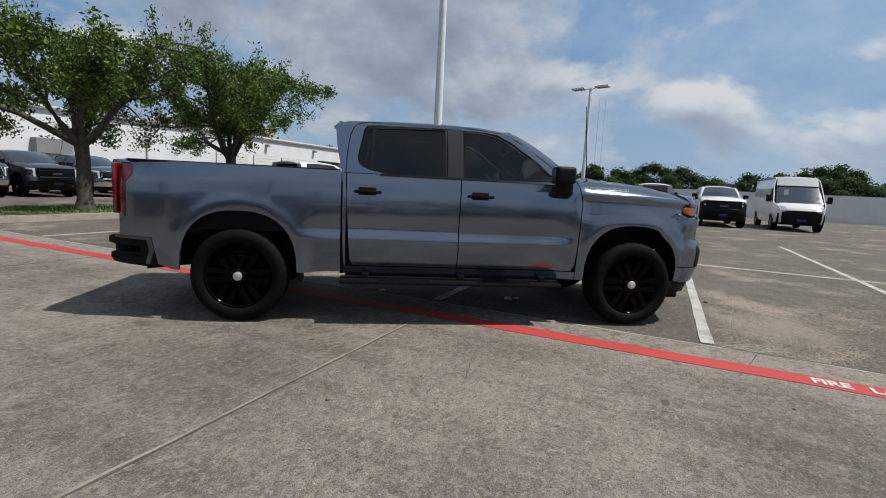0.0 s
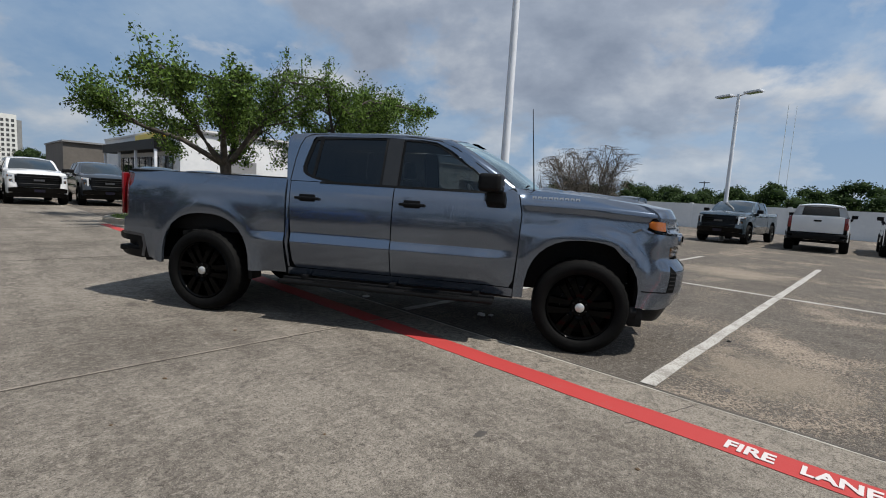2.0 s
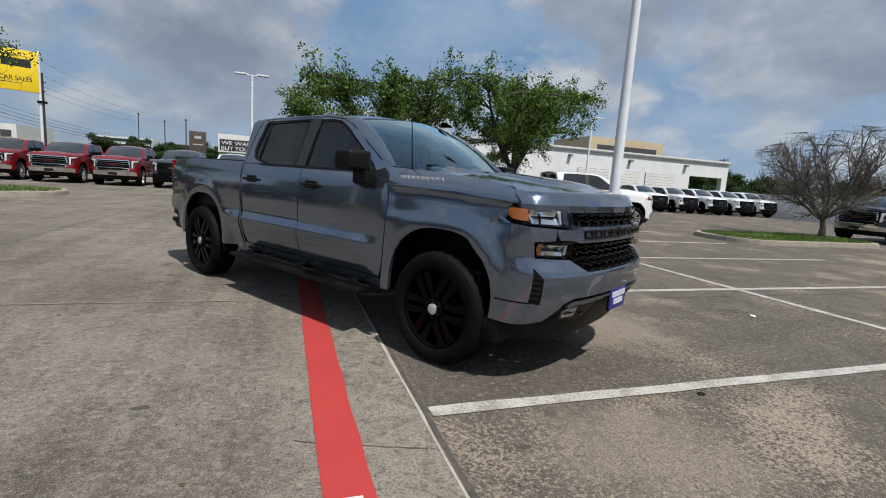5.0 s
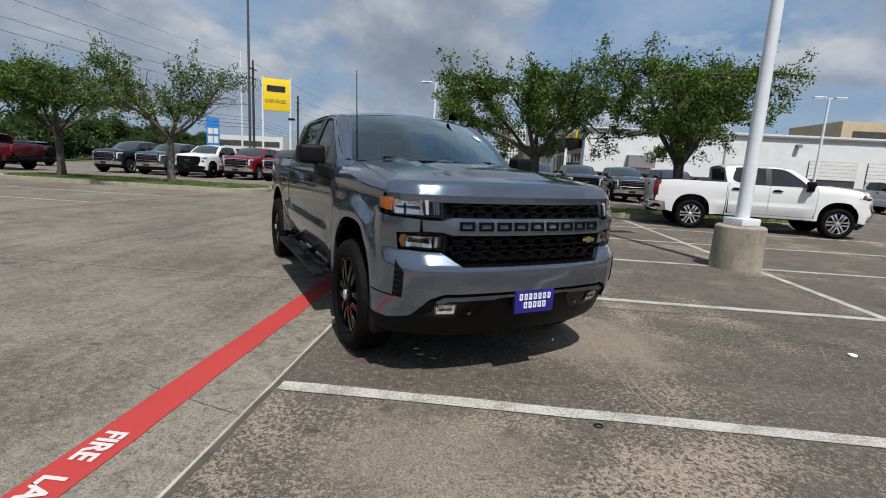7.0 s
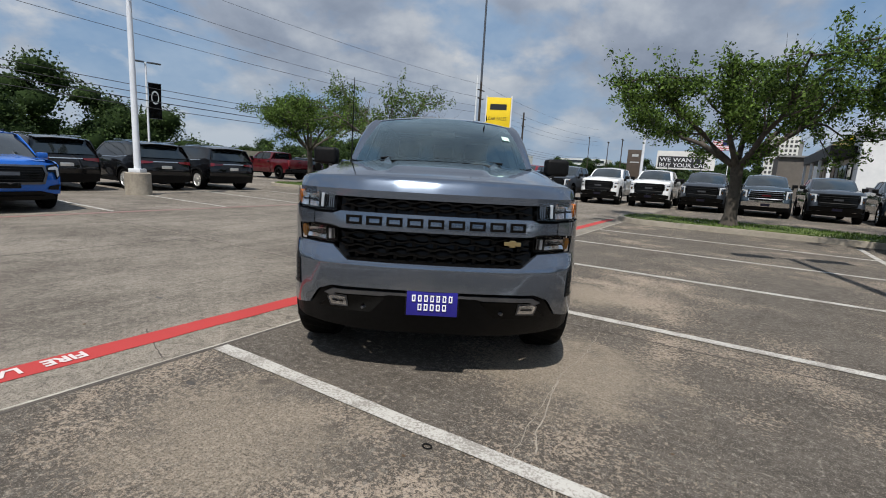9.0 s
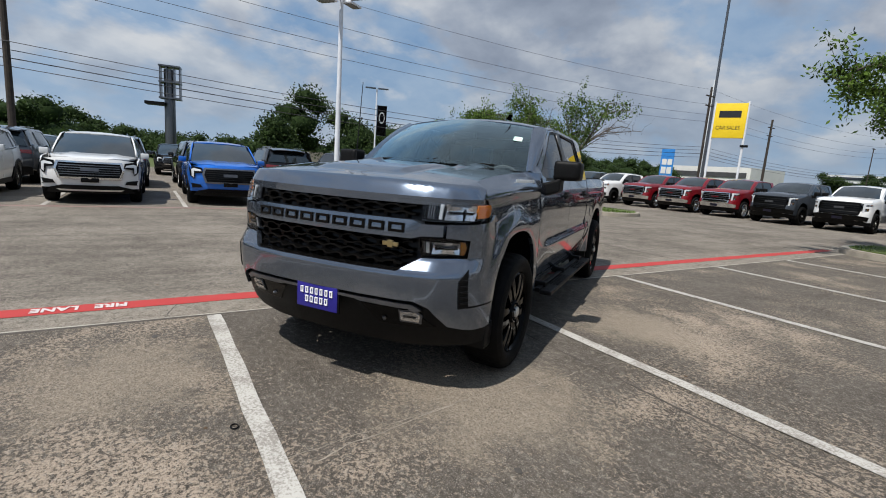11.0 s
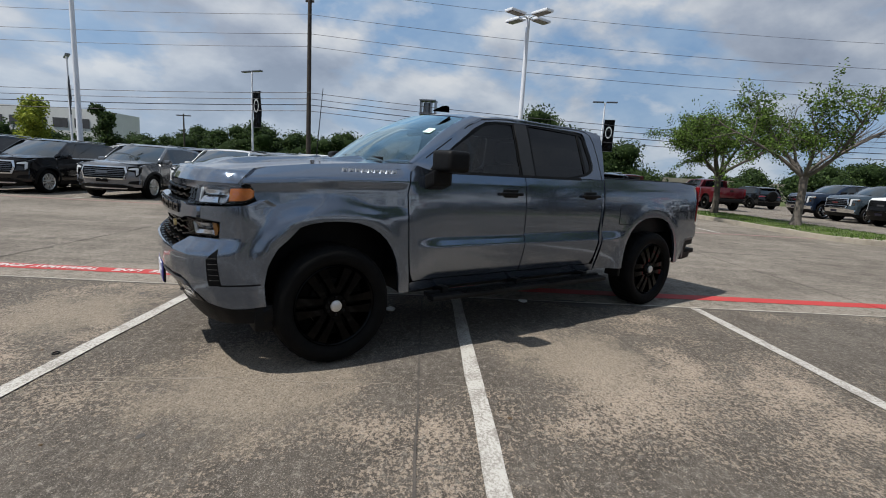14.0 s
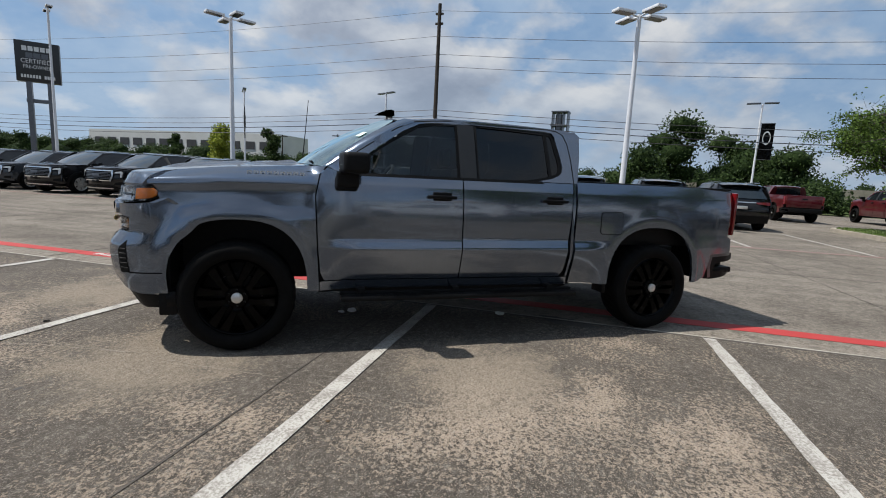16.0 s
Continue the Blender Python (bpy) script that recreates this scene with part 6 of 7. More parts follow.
def build_tree(name, label, seed, height, spread, leaves, bare=0.0, at=None, leaf=0.05, trunk_r=0.18, fork=1.9, leaf_mat=None, low=0.35, mains=7):
    """Trunk, forked limbs and a crown of single leaves held at the twigs' ends, with gaps."""
    rng = random.Random(seed)
    tree = thing("tree", label, "tree", at)
    verts, faces = [], []

    def limb(pts, radii, n):
        base = len(verts)
        for i, (p, r) in enumerate(zip(pts, radii)):
            d = (pts[min(i + 1, len(pts) - 1)] - pts[max(i - 1, 0)]).normalized()
            u = d.orthogonal().normalized()
            v = d.cross(u)
            for j in range(n):
                a = math.tau * j / n
                verts.append(p + u * (math.cos(a) * r) + v * (math.sin(a) * r))
        for i in range(len(pts) - 1):
            for j in range(n):
                faces.append((base + i * n + j, base + i * n + (j + 1) % n, base + (i + 1) * n + (j + 1) % n, base + (i + 1) * n + j))

    def curve(start, direction, length, steps, lift, wobble):
        pts, d, p = [start], direction.normalized(), start
        for _ in range(steps):
            d = (d + Vector((rng.gauss(0, wobble), rng.gauss(0, wobble), rng.gauss(0, wobble) + lift))).normalized()
            reach = math.hypot(p.x, p.y) / spread
            if p.z > height - 0.5 - 1.5 * reach * reach:
                d.z = min(d.z, -0.05)
            if reach > 0.85:
                d.x, d.y = d.x * 0.4, d.y * 0.4
            p = p + d * (length / steps)
            pts.append(p)
        return pts, d

    twig = 1.0 if leaves else 1.7
    top = Vector((rng.uniform(-0.1, 0.1), rng.uniform(-0.1, 0.1), fork))
    limb([Vector((0, 0, -0.1)), Vector((0, 0, 0.06)), Vector((0.02, 0.01, 0.35)), top * 0.6 + Vector((0.03, 0, 0.2)), top], [trunk_r * 1.9, trunk_r * 1.45, trunk_r * 1.05, trunk_r * 0.92, trunk_r], 12)
    ends = []
    for i in range(mains):
        a = math.tau * (i + rng.uniform(-0.3, 0.3)) / mains
        tilt = (0.85, 1.2, 0.5)[i % 3] + rng.uniform(-0.15, 0.15)
        d = Vector((math.cos(a) * tilt, math.sin(a) * tilt, rng.uniform(0.55, 1.0)))
        length = (height - fork) * rng.uniform(0.6, 0.85) if tilt < 0.65 else spread * rng.uniform(0.74, 0.88)
        pts, d1 = curve(top + Vector((math.cos(a), math.sin(a), -0.8)) * trunk_r * 0.5, d, length, 6, 0.03, 0.13)
        limb(pts, [trunk_r * 0.55 * (1 - 0.72 * k / 6) for k in range(7)], 7)
        for k in (2, 3, 4, 5, 6):
            for _ in range(2):
                side_d = (d1 + Vector((rng.gauss(0, 0.7), rng.gauss(0, 0.7), rng.gauss(0.15, 0.5)))).normalized()
                l2 = length * rng.uniform(0.28, 0.5)
                p2, d2 = curve(pts[k], side_d, l2, 4, 0.02, 0.16)
                limb(p2, [trunk_r * 0.2 * (1 - 0.7 * q / 4) for q in range(5)], 5)
                for q in (1, 2, 3, 4):
                    for _ in range(2 if leaves else 5):
                        td = (d2 + Vector((rng.gauss(0, 0.8), rng.gauss(0, 0.8), rng.gauss(0.1, 0.7)))).normalized()
                        p3, _d = curve(p2[q], td, rng.uniform(0.35, 0.8), 3, 0.0, 0.2)
                        limb(p3, [trunk_r * w * twig for w in (0.055, 0.04, 0.03, 0.015)], 3)
                        ends.append(p3)
                    if leaves and rng.random() < 0.30:
                        # long shoots that stand out of the crown
                        td = (p2[q] - Vector((0, 0, height * 0.45))).normalized() * 0.6 + Vector((rng.gauss(0, 0.3), rng.gauss(0, 0.3), 0.6))
                        p3 = [p2[q] + td.normalized() * (u * rng.uniform(0.5, 0.9)) + Vector((rng.gauss(0, 0.05), rng.gauss(0, 0.05), 0)) for u in (0.0, 0.35, 0.7, 1.0)]
                        limb(p3, [trunk_r * w * twig for w in (0.06, 0.045, 0.03, 0.015)], 3)
                        ends.append(p3)
    me = bpy.data.meshes.new("trunk")
    me.from_pydata([tuple(v) for v in verts], [], faces)
    me.polygons.foreach_set("use_smooth", [True] * len(me.polygons))
    me.materials.append(M_TWIG if bare > 0.6 else M_BARK)
    tr = new("trunk", me)
    tr.parent = tree
    if leaves:
        nr = np.random.RandomState(seed)
        bare_dir = Vector((math.cos(seed * 1.7), math.sin(seed * 1.7), 0.4)).normalized()
        keep = []
        for p3 in ends:
            side_t = (p3[-1] - Vector((0, 0, height * 0.6))).normalized().dot(bare_dir)
            chance = 1.0 - bare * (1.5 if side_t > 0.1 else 0.35)
            if rng.random() < chance:
                keep.append(p3)
        per = max(1, leaves // max(1, len(keep)))
        places = []
        for p3 in keep:
            m = int(per * rng.uniform(0.5, 1.5))
            t = nr.uniform(0.2, 1.1, m)
            k = np.minimum(2, (t * 3).astype(int))
            line = np.array([tuple(q) for q in p3])
            places.append(line[k] + (line[k + 1] - line[k]) * np.minimum(1.0, t * 3 - k)[:, None] + nr.normal(0, 0.105, (m, 3)))
        c = np.concatenate(places)
        me = leaf_mesh("crown", c, leaf * nr.uniform(0.7, 1.4, len(c)), 0.5, nr, leaf_mat or M_LEAF)
        cr = new("crown", me)
        cr.parent = tree
    return tree


def leaf_mesh(name, c, size, slim, rng, material):
    """Four-cornered leaves at the places c, turned at random, in one mesh."""
    n = len(c)
    u = rng.normal(0, 1, (n, 3))
    u /= np.linalg.norm(u, axis=1, keepdims=True)
    w = np.cross(u, rng.normal(0, 1, (n, 3)))
    w /= np.linalg.norm(w, axis=1, keepdims=True) + 1e-9
    size = size.reshape(-1, 1)
    v = np.stack((c - u * size, c + w * size * slim, c + u * size, c - w * size * slim), 1).reshape(-1, 3)
    me = bpy.data.meshes.new(name)
    me.vertices.add(4 * n)
    me.vertices.foreach_set("co", v.ravel().astype(np.float32))
    me.loops.add(4 * n)
    me.loops.foreach_set("vertex_index", np.arange(4 * n, dtype=np.int32))
    me.polygons.add(n)
    me.polygons.foreach_set("loop_start", np.arange(0, 4 * n, 4, dtype=np.int32))
    me.update(calc_edges=True)
    me.materials.append(material)
    return me


def clump_woods(name, label, spots, seed, leaf=0.15, count=2200, material=None, taper=0.48):
    """Far woods: crowns of lumpy leaf masses with a loose fringe of leaves, one mass."""
    rng = np.random.RandomState(seed)
    ball = bmesh.new()
    bmesh.ops.create_icosphere(ball, subdivisions=1, radius=1.0)
    bv = np.array([tuple(v.co) for v in ball.verts])
    bf = np.array([[v.index for v in f.verts] for f in ball.faces])
    ball.free()
    places, cores, tris = [], [], []
    for x, y, h, r in spots:
        k = 7
        up = np.linspace(0.0, 1.0, k)
        lr = r * rng.uniform(0.46, 0.64, k) * (1 - taper * up)
        top = np.maximum(h - 0.75 * lr, 0.5)
        lobes = np.stack((x + rng.uniform(-0.75, 0.75, k) * r * (1 - 0.7 * up), y + rng.uniform(-0.75, 0.75, k) * r * (1 - 0.7 * up), top * (0.30 + 0.70 * up) , lr), 1)
        for lx, ly, lz, lr in lobes:
            lump = 0.74 * (1 + rng.normal(0, 0.16, (len(bv), 1)))
            tris.append(bf + sum(len(q) for q in cores))
            c = np.array((lx, ly, lz)) + bv * lump * lr * np.array((1, 1, 0.72))
            c[:, 2] = np.clip(c[:, 2], 0.05, h)
            cores.append(c)
        lobe = lobes[rng.randint(0, k, count)]
        d = rng.normal(0, 1, (count, 3))
        d /= np.linalg.norm(d, axis=1, keepdims=True)
        c = lobe[:, :3] + d * lobe[:, 3:] * np.array((1, 1, 0.75)) * rng.uniform(0.62, 1.08, (count, 1)) * (1 + 0.22 * np.sin(d[:, :1] * 7 + lobe[:, :1]) * np.sin(d[:, 1:2] * 6 + lobe[:, 1:2]))
        low = c[:, 2] < 0.2
        c[low, 2] = rng.uniform(0.2, 1.5, int(low.sum()))
        places.append(c)
    c = np.concatenate(places)
    me = leaf_mesh(name, c, leaf * rng.uniform(0.6, 1.4, len(c)), 0.7, rng, material or M_LEAFFAR)
    ob = new(name, me)
    ob.matrix_world = LOT
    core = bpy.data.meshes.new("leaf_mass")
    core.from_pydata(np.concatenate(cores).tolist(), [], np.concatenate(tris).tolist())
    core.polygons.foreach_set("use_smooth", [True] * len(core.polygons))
    # the cores' darker colour stands for shade behind the leaf fringe
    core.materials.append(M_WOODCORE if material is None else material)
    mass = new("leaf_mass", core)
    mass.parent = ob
    tagged(mass, kind="stuff")
    return tagged(ob, label, "trees", kind="stuff")


def build_light_pole(x, y, height, heads, turn=0.0, footing=True, group="lot light poles"):
    p = thing("light_pole", "tall white steel lot light pole on a round concrete footing" if footing else "tall white steel light pole", "light pole", lot(x, y, 0, turn), group)
    z0 = 0.0
    if footing:
        z0 = 0.72
        part("footing", lathe([(0.0, 0.72), (0.345, 0.72), (0.375, 0.69), (0.385, -0.02), (0.0, -0.02)], 36, "Z"), M_FOOTING, p, "stained round concrete footing")
        part("base_cover", box(-0.19, 0.19, -0.19, 0.19, 0.72, 0.84, bevel=0.02), M_POLE, p)
    part("shaft", tube((0, 0, z0), (0, 0, height), 0.105, 0.07, 16), M_POLE, p)
    for i in range(heads):
        a = math.tau * i / heads
        m = Matrix.Rotation(a, 4, "Z")
        arm = tube((0, 0, height - 0.08), (0.35, 0, height - 0.02), 0.03, 0.03, 8)
        arm.transform(m)
        ar = part("arm", arm, M_POLE, p)
        head = bmesh.new()
        add_box(head, 0.30, 1.05, -0.19, 0.19, height - 0.05, height + 0.05, bevel=0.03)
        head.transform(m)
        hd = part("lamp_head", head, M_POLE, p, "flat lamp head")
        gl = box(0.40, 0.98, -0.15, 0.15, height - 0.062, height - 0.052)
        gl.transform(m)
        part("lens", gl, M_FARGLASS, hd)
    return p


def build_banner_pole(x, y, turn):
    p = thing("banner_pole", "slim grey pole with two lamps and a black banner", "pole", lot(x, y, 0, turn), "banner poles")
    part("shaft", tube((0, 0, 0), (0, 0, 7.9), 0.08, 0.06, 10), M_POLE, p)
    for sg in (1, -1):
        part("lamp_head", box(min(sg * 0.1, sg * 1.0), max(sg * 0.1, sg * 1.0), -0.14, 0.14, 7.88, 7.98, bevel=0.02), M_GUNMETAL, p)
    cloth = bmesh.new()
    rows = []
    for j in range(9):
        z = 3.9 + 2.6 * j / 8
        rows.append([cloth.verts.new((0.10 + 0.85 * i / 4, 0.06 * math.sin(i * 1.3 + j * 0.8), z)) for i in range(5)])
    for a, b in zip(rows, rows[1:]):
        for i in range(4):
            cloth.faces.new((a[i], a[i + 1], b[i + 1], b[i]))
    bmesh.ops.solidify(cloth, geom=cloth.faces[:], thickness=0.01)
    fl = part("banner", cloth, M_GLOSSBLACK, p, "black cloth banner with white mark")
    for y0 in (-0.09, 0.085):
        mark = lathe([(0.20, y0), (0.26, y0), (0.26, y0 + 0.012), (0.20, y0 + 0.012), (0.20, y0)], 20, "Y")
        mark.transform(Matrix.Translation((0.52, 0, 5.45)) @ Matrix.Diagonal((1, 1, 1.9, 1)))
        part("banner_mark", mark, M_SATIN, fl, "pale ring mark")
    for z in (3.9, 6.5):
        part("banner_arm", tube((0, 0, z), (0.98, 0, z), 0.02, 0.02, 6), M_GUNMETAL, p)


def wall_box(name, x0, x1, y0, y1, z0, z1, material, label, category="wall", parent=None, kind="structure"):
    ob = part(name, box(x0, x1, y0, y1, z0, z1), material, parent, label)
    if parent is None:
        ob.matrix_world = LOT
        tagged(ob, label, category, kind=kind)
    return ob


place_pickups()
place_suvs()
build_island(rounded(-0.4, 13.2, 13.8, 16.7, 1.3), "long grass island with a pale concrete kerb and two trees")
build_island(rounded(-18.9, -7.6, 14.4, 17.6, 1.4), "long grass island with a pale concrete kerb and bare trees")
build_island(rounded(12.6, 19.5, 8.0, 10.8, 1.2), "short grass island with a concrete kerb")
build_tree("tree", "spreading oak with a full green crown on the island", 11, 5.0, 4.5, 30000, 0.30, lot(2.87, 14.9, 0.12), low=0.3)
build_tree("tree", "round green oak on the island by the white pickup", 23, 5.35, 4.9, 44000, 0.12, lot(8.0, 15.1, 0.12, 40))
build_tree("tree", "green oak on the grass island with thin gaps", 37, 4.9, 3.8, 27000, 0.25, lot(-16.9, 16.1, 0.12), trunk_r=0.14)
build_tree("tree", "half bare oak with leaves on one side", 19, 5.3, 4.0, 9000, 0.72, lot(-12.0, 16.2, 0.12, 70), trunk_r=0.14)
build_tree("tree", "small bare grey tree with many thin twigs", 8, 4.6, 3.0, 0, 1.0, lot(19.0, 10.15, 0.12), trunk_r=0.10, fork=0.75, mains=17)
build_light_pole(5.42, 5.46, 7.6, 2, 20)
build_light_pole(-13.6, 5.85, 7.3, 4, 35)
build_light_pole(-13.6, -10.8, 7.8, 4, 60)
build_light_pole(21.9, 4.58, 6.8, 2, 70, False)
build_light_pole(-3.0, 33.0, 7.4, 2, 0, False)
build_light_pole(24.0, 33.0, 7.4, 2, 0, False)
build_light_pole(-21.3, -31.9, 11.6, 2, 60, False)
for bx, by, br in ((-32.0, -11.0, 60), (-30.7, -23.4, 40), (-35.5, 17.0, 75)):
    build_banner_pole(bx, by, br)


# ---- buildings, walls, signs and wires ----
M_DARKWALL = surface("dark_garage_shade", (0.03, 0.03, 0.032), (0.06, 0.06, 0.065), 1, 0.7)
M_TANWALL = surface("tan_stucco", (0.42, 0.33, 0.22), (0.52, 0.42, 0.29), 0.5, 0.85)
M_GREYWALL = surface("grey_cladding", (0.16, 0.16, 0.16), (0.22, 0.22, 0.22), 0.5, 0.7)
M_PALEWALL = surface("pale_render", (0.55, 0.54, 0.52), (0.66, 0.65, 0.62), 0.4, 0.8)
M_YELLOW = surface("yellow_sign_face", (0.72, 0.50, 0.01), (0.82, 0.58, 0.02), 2, 0.4)
M_SIGNBLACK = surface("black_sign_face", (0.012, 0.013, 0.014), (0.022, 0.023, 0.024), 2, 0.35)
M_SIGNBLUE = surface("blue_sign_face", (0.02, 0.16, 0.48), (0.03, 0.22, 0.58), 2, 0.4)
M_WOODPOLE = surface("tarred_wood", (0.018, 0.014, 0.012), (0.05, 0.038, 0.028), 4, 0.9)
M_WIRE = surface("black_wire", (0.02, 0.02, 0.022), (0.04, 0.04, 0.045), 2, 0.6)

G = 40.0
garage = thing("service_building", "long low white dealership building with garage doors", "building", LOT)
wall_box("wall", 9.4, 42.6, G, G + 0.4, 0, 5.3, M_WALLWHITE, "", parent=garage)
wall_box("wall", 9.4, 9.8, G + 0.4, G + 25, 0, 5.3, M_WALLWHITE, "", parent=garage)
wall_box("wall", 42.6, 48.2, G, G + 0.4, 3.6, 5.3, M_WALLWHITE, "", parent=garage)
wall_box("column", 47.4, 48.2, G, G + 0.6, 0, 3.6, M_WALLWHITE, "", parent=garage)
wall_box("column", 42.2, 42.8, G + 6, G + 6.6, 0, 3.6, M_WALLWHITE, "", parent=garage)
wall_box("roof", 9.3, 48.3, G - 0.15, G + 25, 5.3, 5.5, M_PALEWALL, "", parent=garage)
wall_box("parapet_line", 9.4, 48.3, G - 0.2, G - 0.15, 5.22, 5.36, M_GREYWALL, "", parent=garage)
# dark sheets before the solid wall paint in the open bays' inner shade
for x0, x1 in ((27.8, 31.6), (32.4, 35.6), (36.4, 40.4)):
    d = wall_box("garage_door", x0, x1, G - 0.06, G - 0.01, 0, 3.5, M_DARKWALL, "dark sheet for the shade in an open garage bay", parent=garage)
    for i in range(5):
        wall_box("door_slat", x0, x1, G - 0.12, G - 0.07, 2.0 + i * 0.3, 2.28 + i * 0.3, M_PALEWALL, "", parent=d)
wall_box("panel_band", 10.0, 24.0, G - 0.08, G - 0.02, 0, 1.7, M_DARKWALL, "dark lower wall band", parent=garage)
aw = wall_box("awning", 13.0, 15.2, G - 0.8, G - 0.05, 2.2, 3.2, M_GREYWALL, "striped window awning", parent=garage)
wall_box("drain_pipe", 21.0, 21.15, G - 0.2, G - 0.02, 0, 5.2, M_PALEWALL, "", parent=garage)
for x in (18.0, 26.5, 34.0, 41.6):
    wall_box("wall_lamp", x, x + 0.35, G - 0.4, G - 0.02, 4.5, 4.75, M_GREYWALL, "", parent=garage)
show = thing("showroom", "black canopy and dark windows along the white building's side", "building", LOT)
wall_box("canopy", 7.9, 9.38, G + 1.2, G + 18.6, 3.7, 4.5, M_TRIM, "black canopy", parent=show)
for i in range(9):
    wall_box("window", 9.30, 9.38, G + 1.6 + i * 1.9, G + 3.1 + i * 1.9, 0.3, 3.3, M_FARGLASS, "", parent=show)
for i in range(4):
    wall_box("canopy_post", 7.95, 8.15, G + 1.3 + i * 5.6, G + 1.5 + i * 5.6, 0, 3.7, M_POLE, "", parent=show)
wall_box("sign_panel", 9.1, 9.38, G + 3.0, G + 11.5, 4.6, 5.28, M_YELLOW, "yellow sign band", parent=show)
M_BROWNWALL = surface("brown_grey_cladding", (0.085, 0.075, 0.065), (0.13, 0.115, 0.10), 0.4, 0.8)
low = thing("low_building", "low grey building with flat roof behind the lot", "building", LOT)
wall_box("wall", 6.3, 12.2, G + 30.5, G + 44, 0, 5.1, M_BROWNWALL, "", parent=low)
wall_box("wall", 12.2, 26.0, G + 30.3, G + 44, 0, 5.0, M_BROWNWALL, "", parent=low)
wall_box("roof", 6.2, 26.1, G + 30.2, G + 44.2, 5.1, 5.3, M_GREYWALL, "", parent=low)
tan = thing("tan_tower", "tan stucco building block with a dark slot window", "building", LOT)
wall_box("wall", 50.0, 66.0, G + 30, G + 42, 0, 10.6, M_TANWALL, "", parent=tan)
wall_box("slot_window", 51.5, 64.5, G + 29.9, G + 29.98, 8.0, 9.3, M_DARKWALL, "", parent=tan)
fence = thing("boundary_wall", "long white painted boundary wall", "wall", LOT, kind="structure")
for i in range(16):
    y0 = -75 + i * 6.6
    wall_box("wall_panel", 38.6, 38.8, y0, y0 + 6.56, 0, 1.95, M_WALLWHITE, "", parent=fence)
    wall_box("wall_post", 38.55, 38.85, y0 - 0.12, y0 + 0.12, 0, 2.02, M_WALLWHITE, "", parent=fence)

# hotel far off
hotel = thing("hotel_tower", "pale hotel tower far away with rows of windows", "building", LOT)
wall_box("wall", 15.0, 38.0, 505, 525, 0, 45, M_PALEWALL, "", parent=hotel)
wall_box("core", 38.0, 41.0, 505, 525, 0, 41, M_GREYWALL, "", parent=hotel)
for r in range(10):
    for c in range(7):
        wall_box("window", 16.2 + c * 3.1, 18.0 + c * 3.1, 504.8, 504.96, 5 + r * 3.8, 7.2 + r * 3.8, M_DARKWALL, "", parent=hotel)
office = thing("office_block", "long pale office block far behind the cars", "building", LOT)
wall_box("wall", -105, -92, -118, -62, 0, 9.5, M_PALEWALL, "", parent=office)
for r in range(2):
    for c in range(13):
        wall_box("window", -91.98, -91.9, -116 + c * 4.1, -113.2 + c * 4.1, 2.2 + r * 3.6, 4.0 + r * 3.6, M_DARKWALL, "", parent=office)
store = thing("far_store", "low white store building far away", "building", LOT)
wall_box("wall", -90, -62, 140, 160, 0, 7.5, M_PALEWALL, "", parent=store)
for r in range(2):
    wall_box("window_band", -89, -63, 139.8, 139.96, 2.0 + r * 2.6, 3.4 + r * 2.6, M_DARKWALL, "", parent=store)

# signs
def sign_frame(name, label, x, y, turn):
    return thing(name, label, "sign", lot(x, y, 0, turn))


hz = sign_frame("rental_sign", "yellow pylon sign on two white posts", -26.0, 57.0, 25)
for sx in (-1.65, 1.65):
    part("post", tube((sx, 0, 0), (sx, 0, 11.3), 0.13, 0.13, 10), M_POLE, hz)
face = part("sign_face", box(-1.6, 1.6, -0.18, 0.18, 7.2, 11.1, bevel=0.03), M_YELLOW, hz, "yellow sign face")
part("name_bar", box(-1.15, 1.05, -0.20, -0.178, 9.5, 10.25), M_SIGNBLACK, face, "plain black bar")
letters("CAR SALES", 0.62, M_SIGNBLACK, pose(-1.35, -0.19, 8.15, 90, 0, 0), "lettering", "black words", 0.004, 0.82, face)
part("flood_lamps", box(1.4, 2.2, -0.2, 0.2, 6.2, 6.45), M_TRIM, hz)
bb = sign_frame("billboard", "white billboard with a black arrow and words", -11.0, 140.0, 0)
for sx in (-4, 4):
    part("post", tube((sx, 0, 0), (sx, 0, 5.0), 0.25, 0.25, 8), M_GUNMETAL, bb)
bf = part("sign_face", box(-7, 7, -0.2, 0.2, 4.6, 9.4), M_PALEWALL, bb)
part("arrow", box(-6.6, 4.6, -0.24, -0.19, 5.0, 8.0), M_SIGNBLACK, bf)
letters("WE WANT TO", 1.45, M_PLATEWHITE, pose(-6.2, -0.26, 6.6, 90, 0, 0), "lettering", "white words", 0.01, 1.25, bf)
letters("BUY YOUR CAR", 1.45, M_PLATEWHITE, pose(-6.3, -0.26, 5.2, 90, 0, 0), "lettering", "white words", 0.01, 1.12, bf)
bl = sign_frame("pylon_sign", "blue pylon sign with white panels", -52.0, 86.0, 30)
blf = part("sign_face", box(-1.15, 1.15, -0.3, 0.3, 1.0, 8.2), M_SIGNBLUE, bl)
for i, (z0, z1) in enumerate(((1.6, 3.0), (3.5, 4.8), (5.2, 6.3))):
    part("sign_panel", box(-0.9, -0.05, -0.34, -0.29, z0, z1), M_PALEWALL, blf)
    part("sign_panel", box(0.1, 0.9, -0.34, -0.29, z0, z1), M_PALEWALL, blf)
dl = sign_frame("dealer_sign", "black dealer sign on two steel legs", -26.5, -40.5, 135)
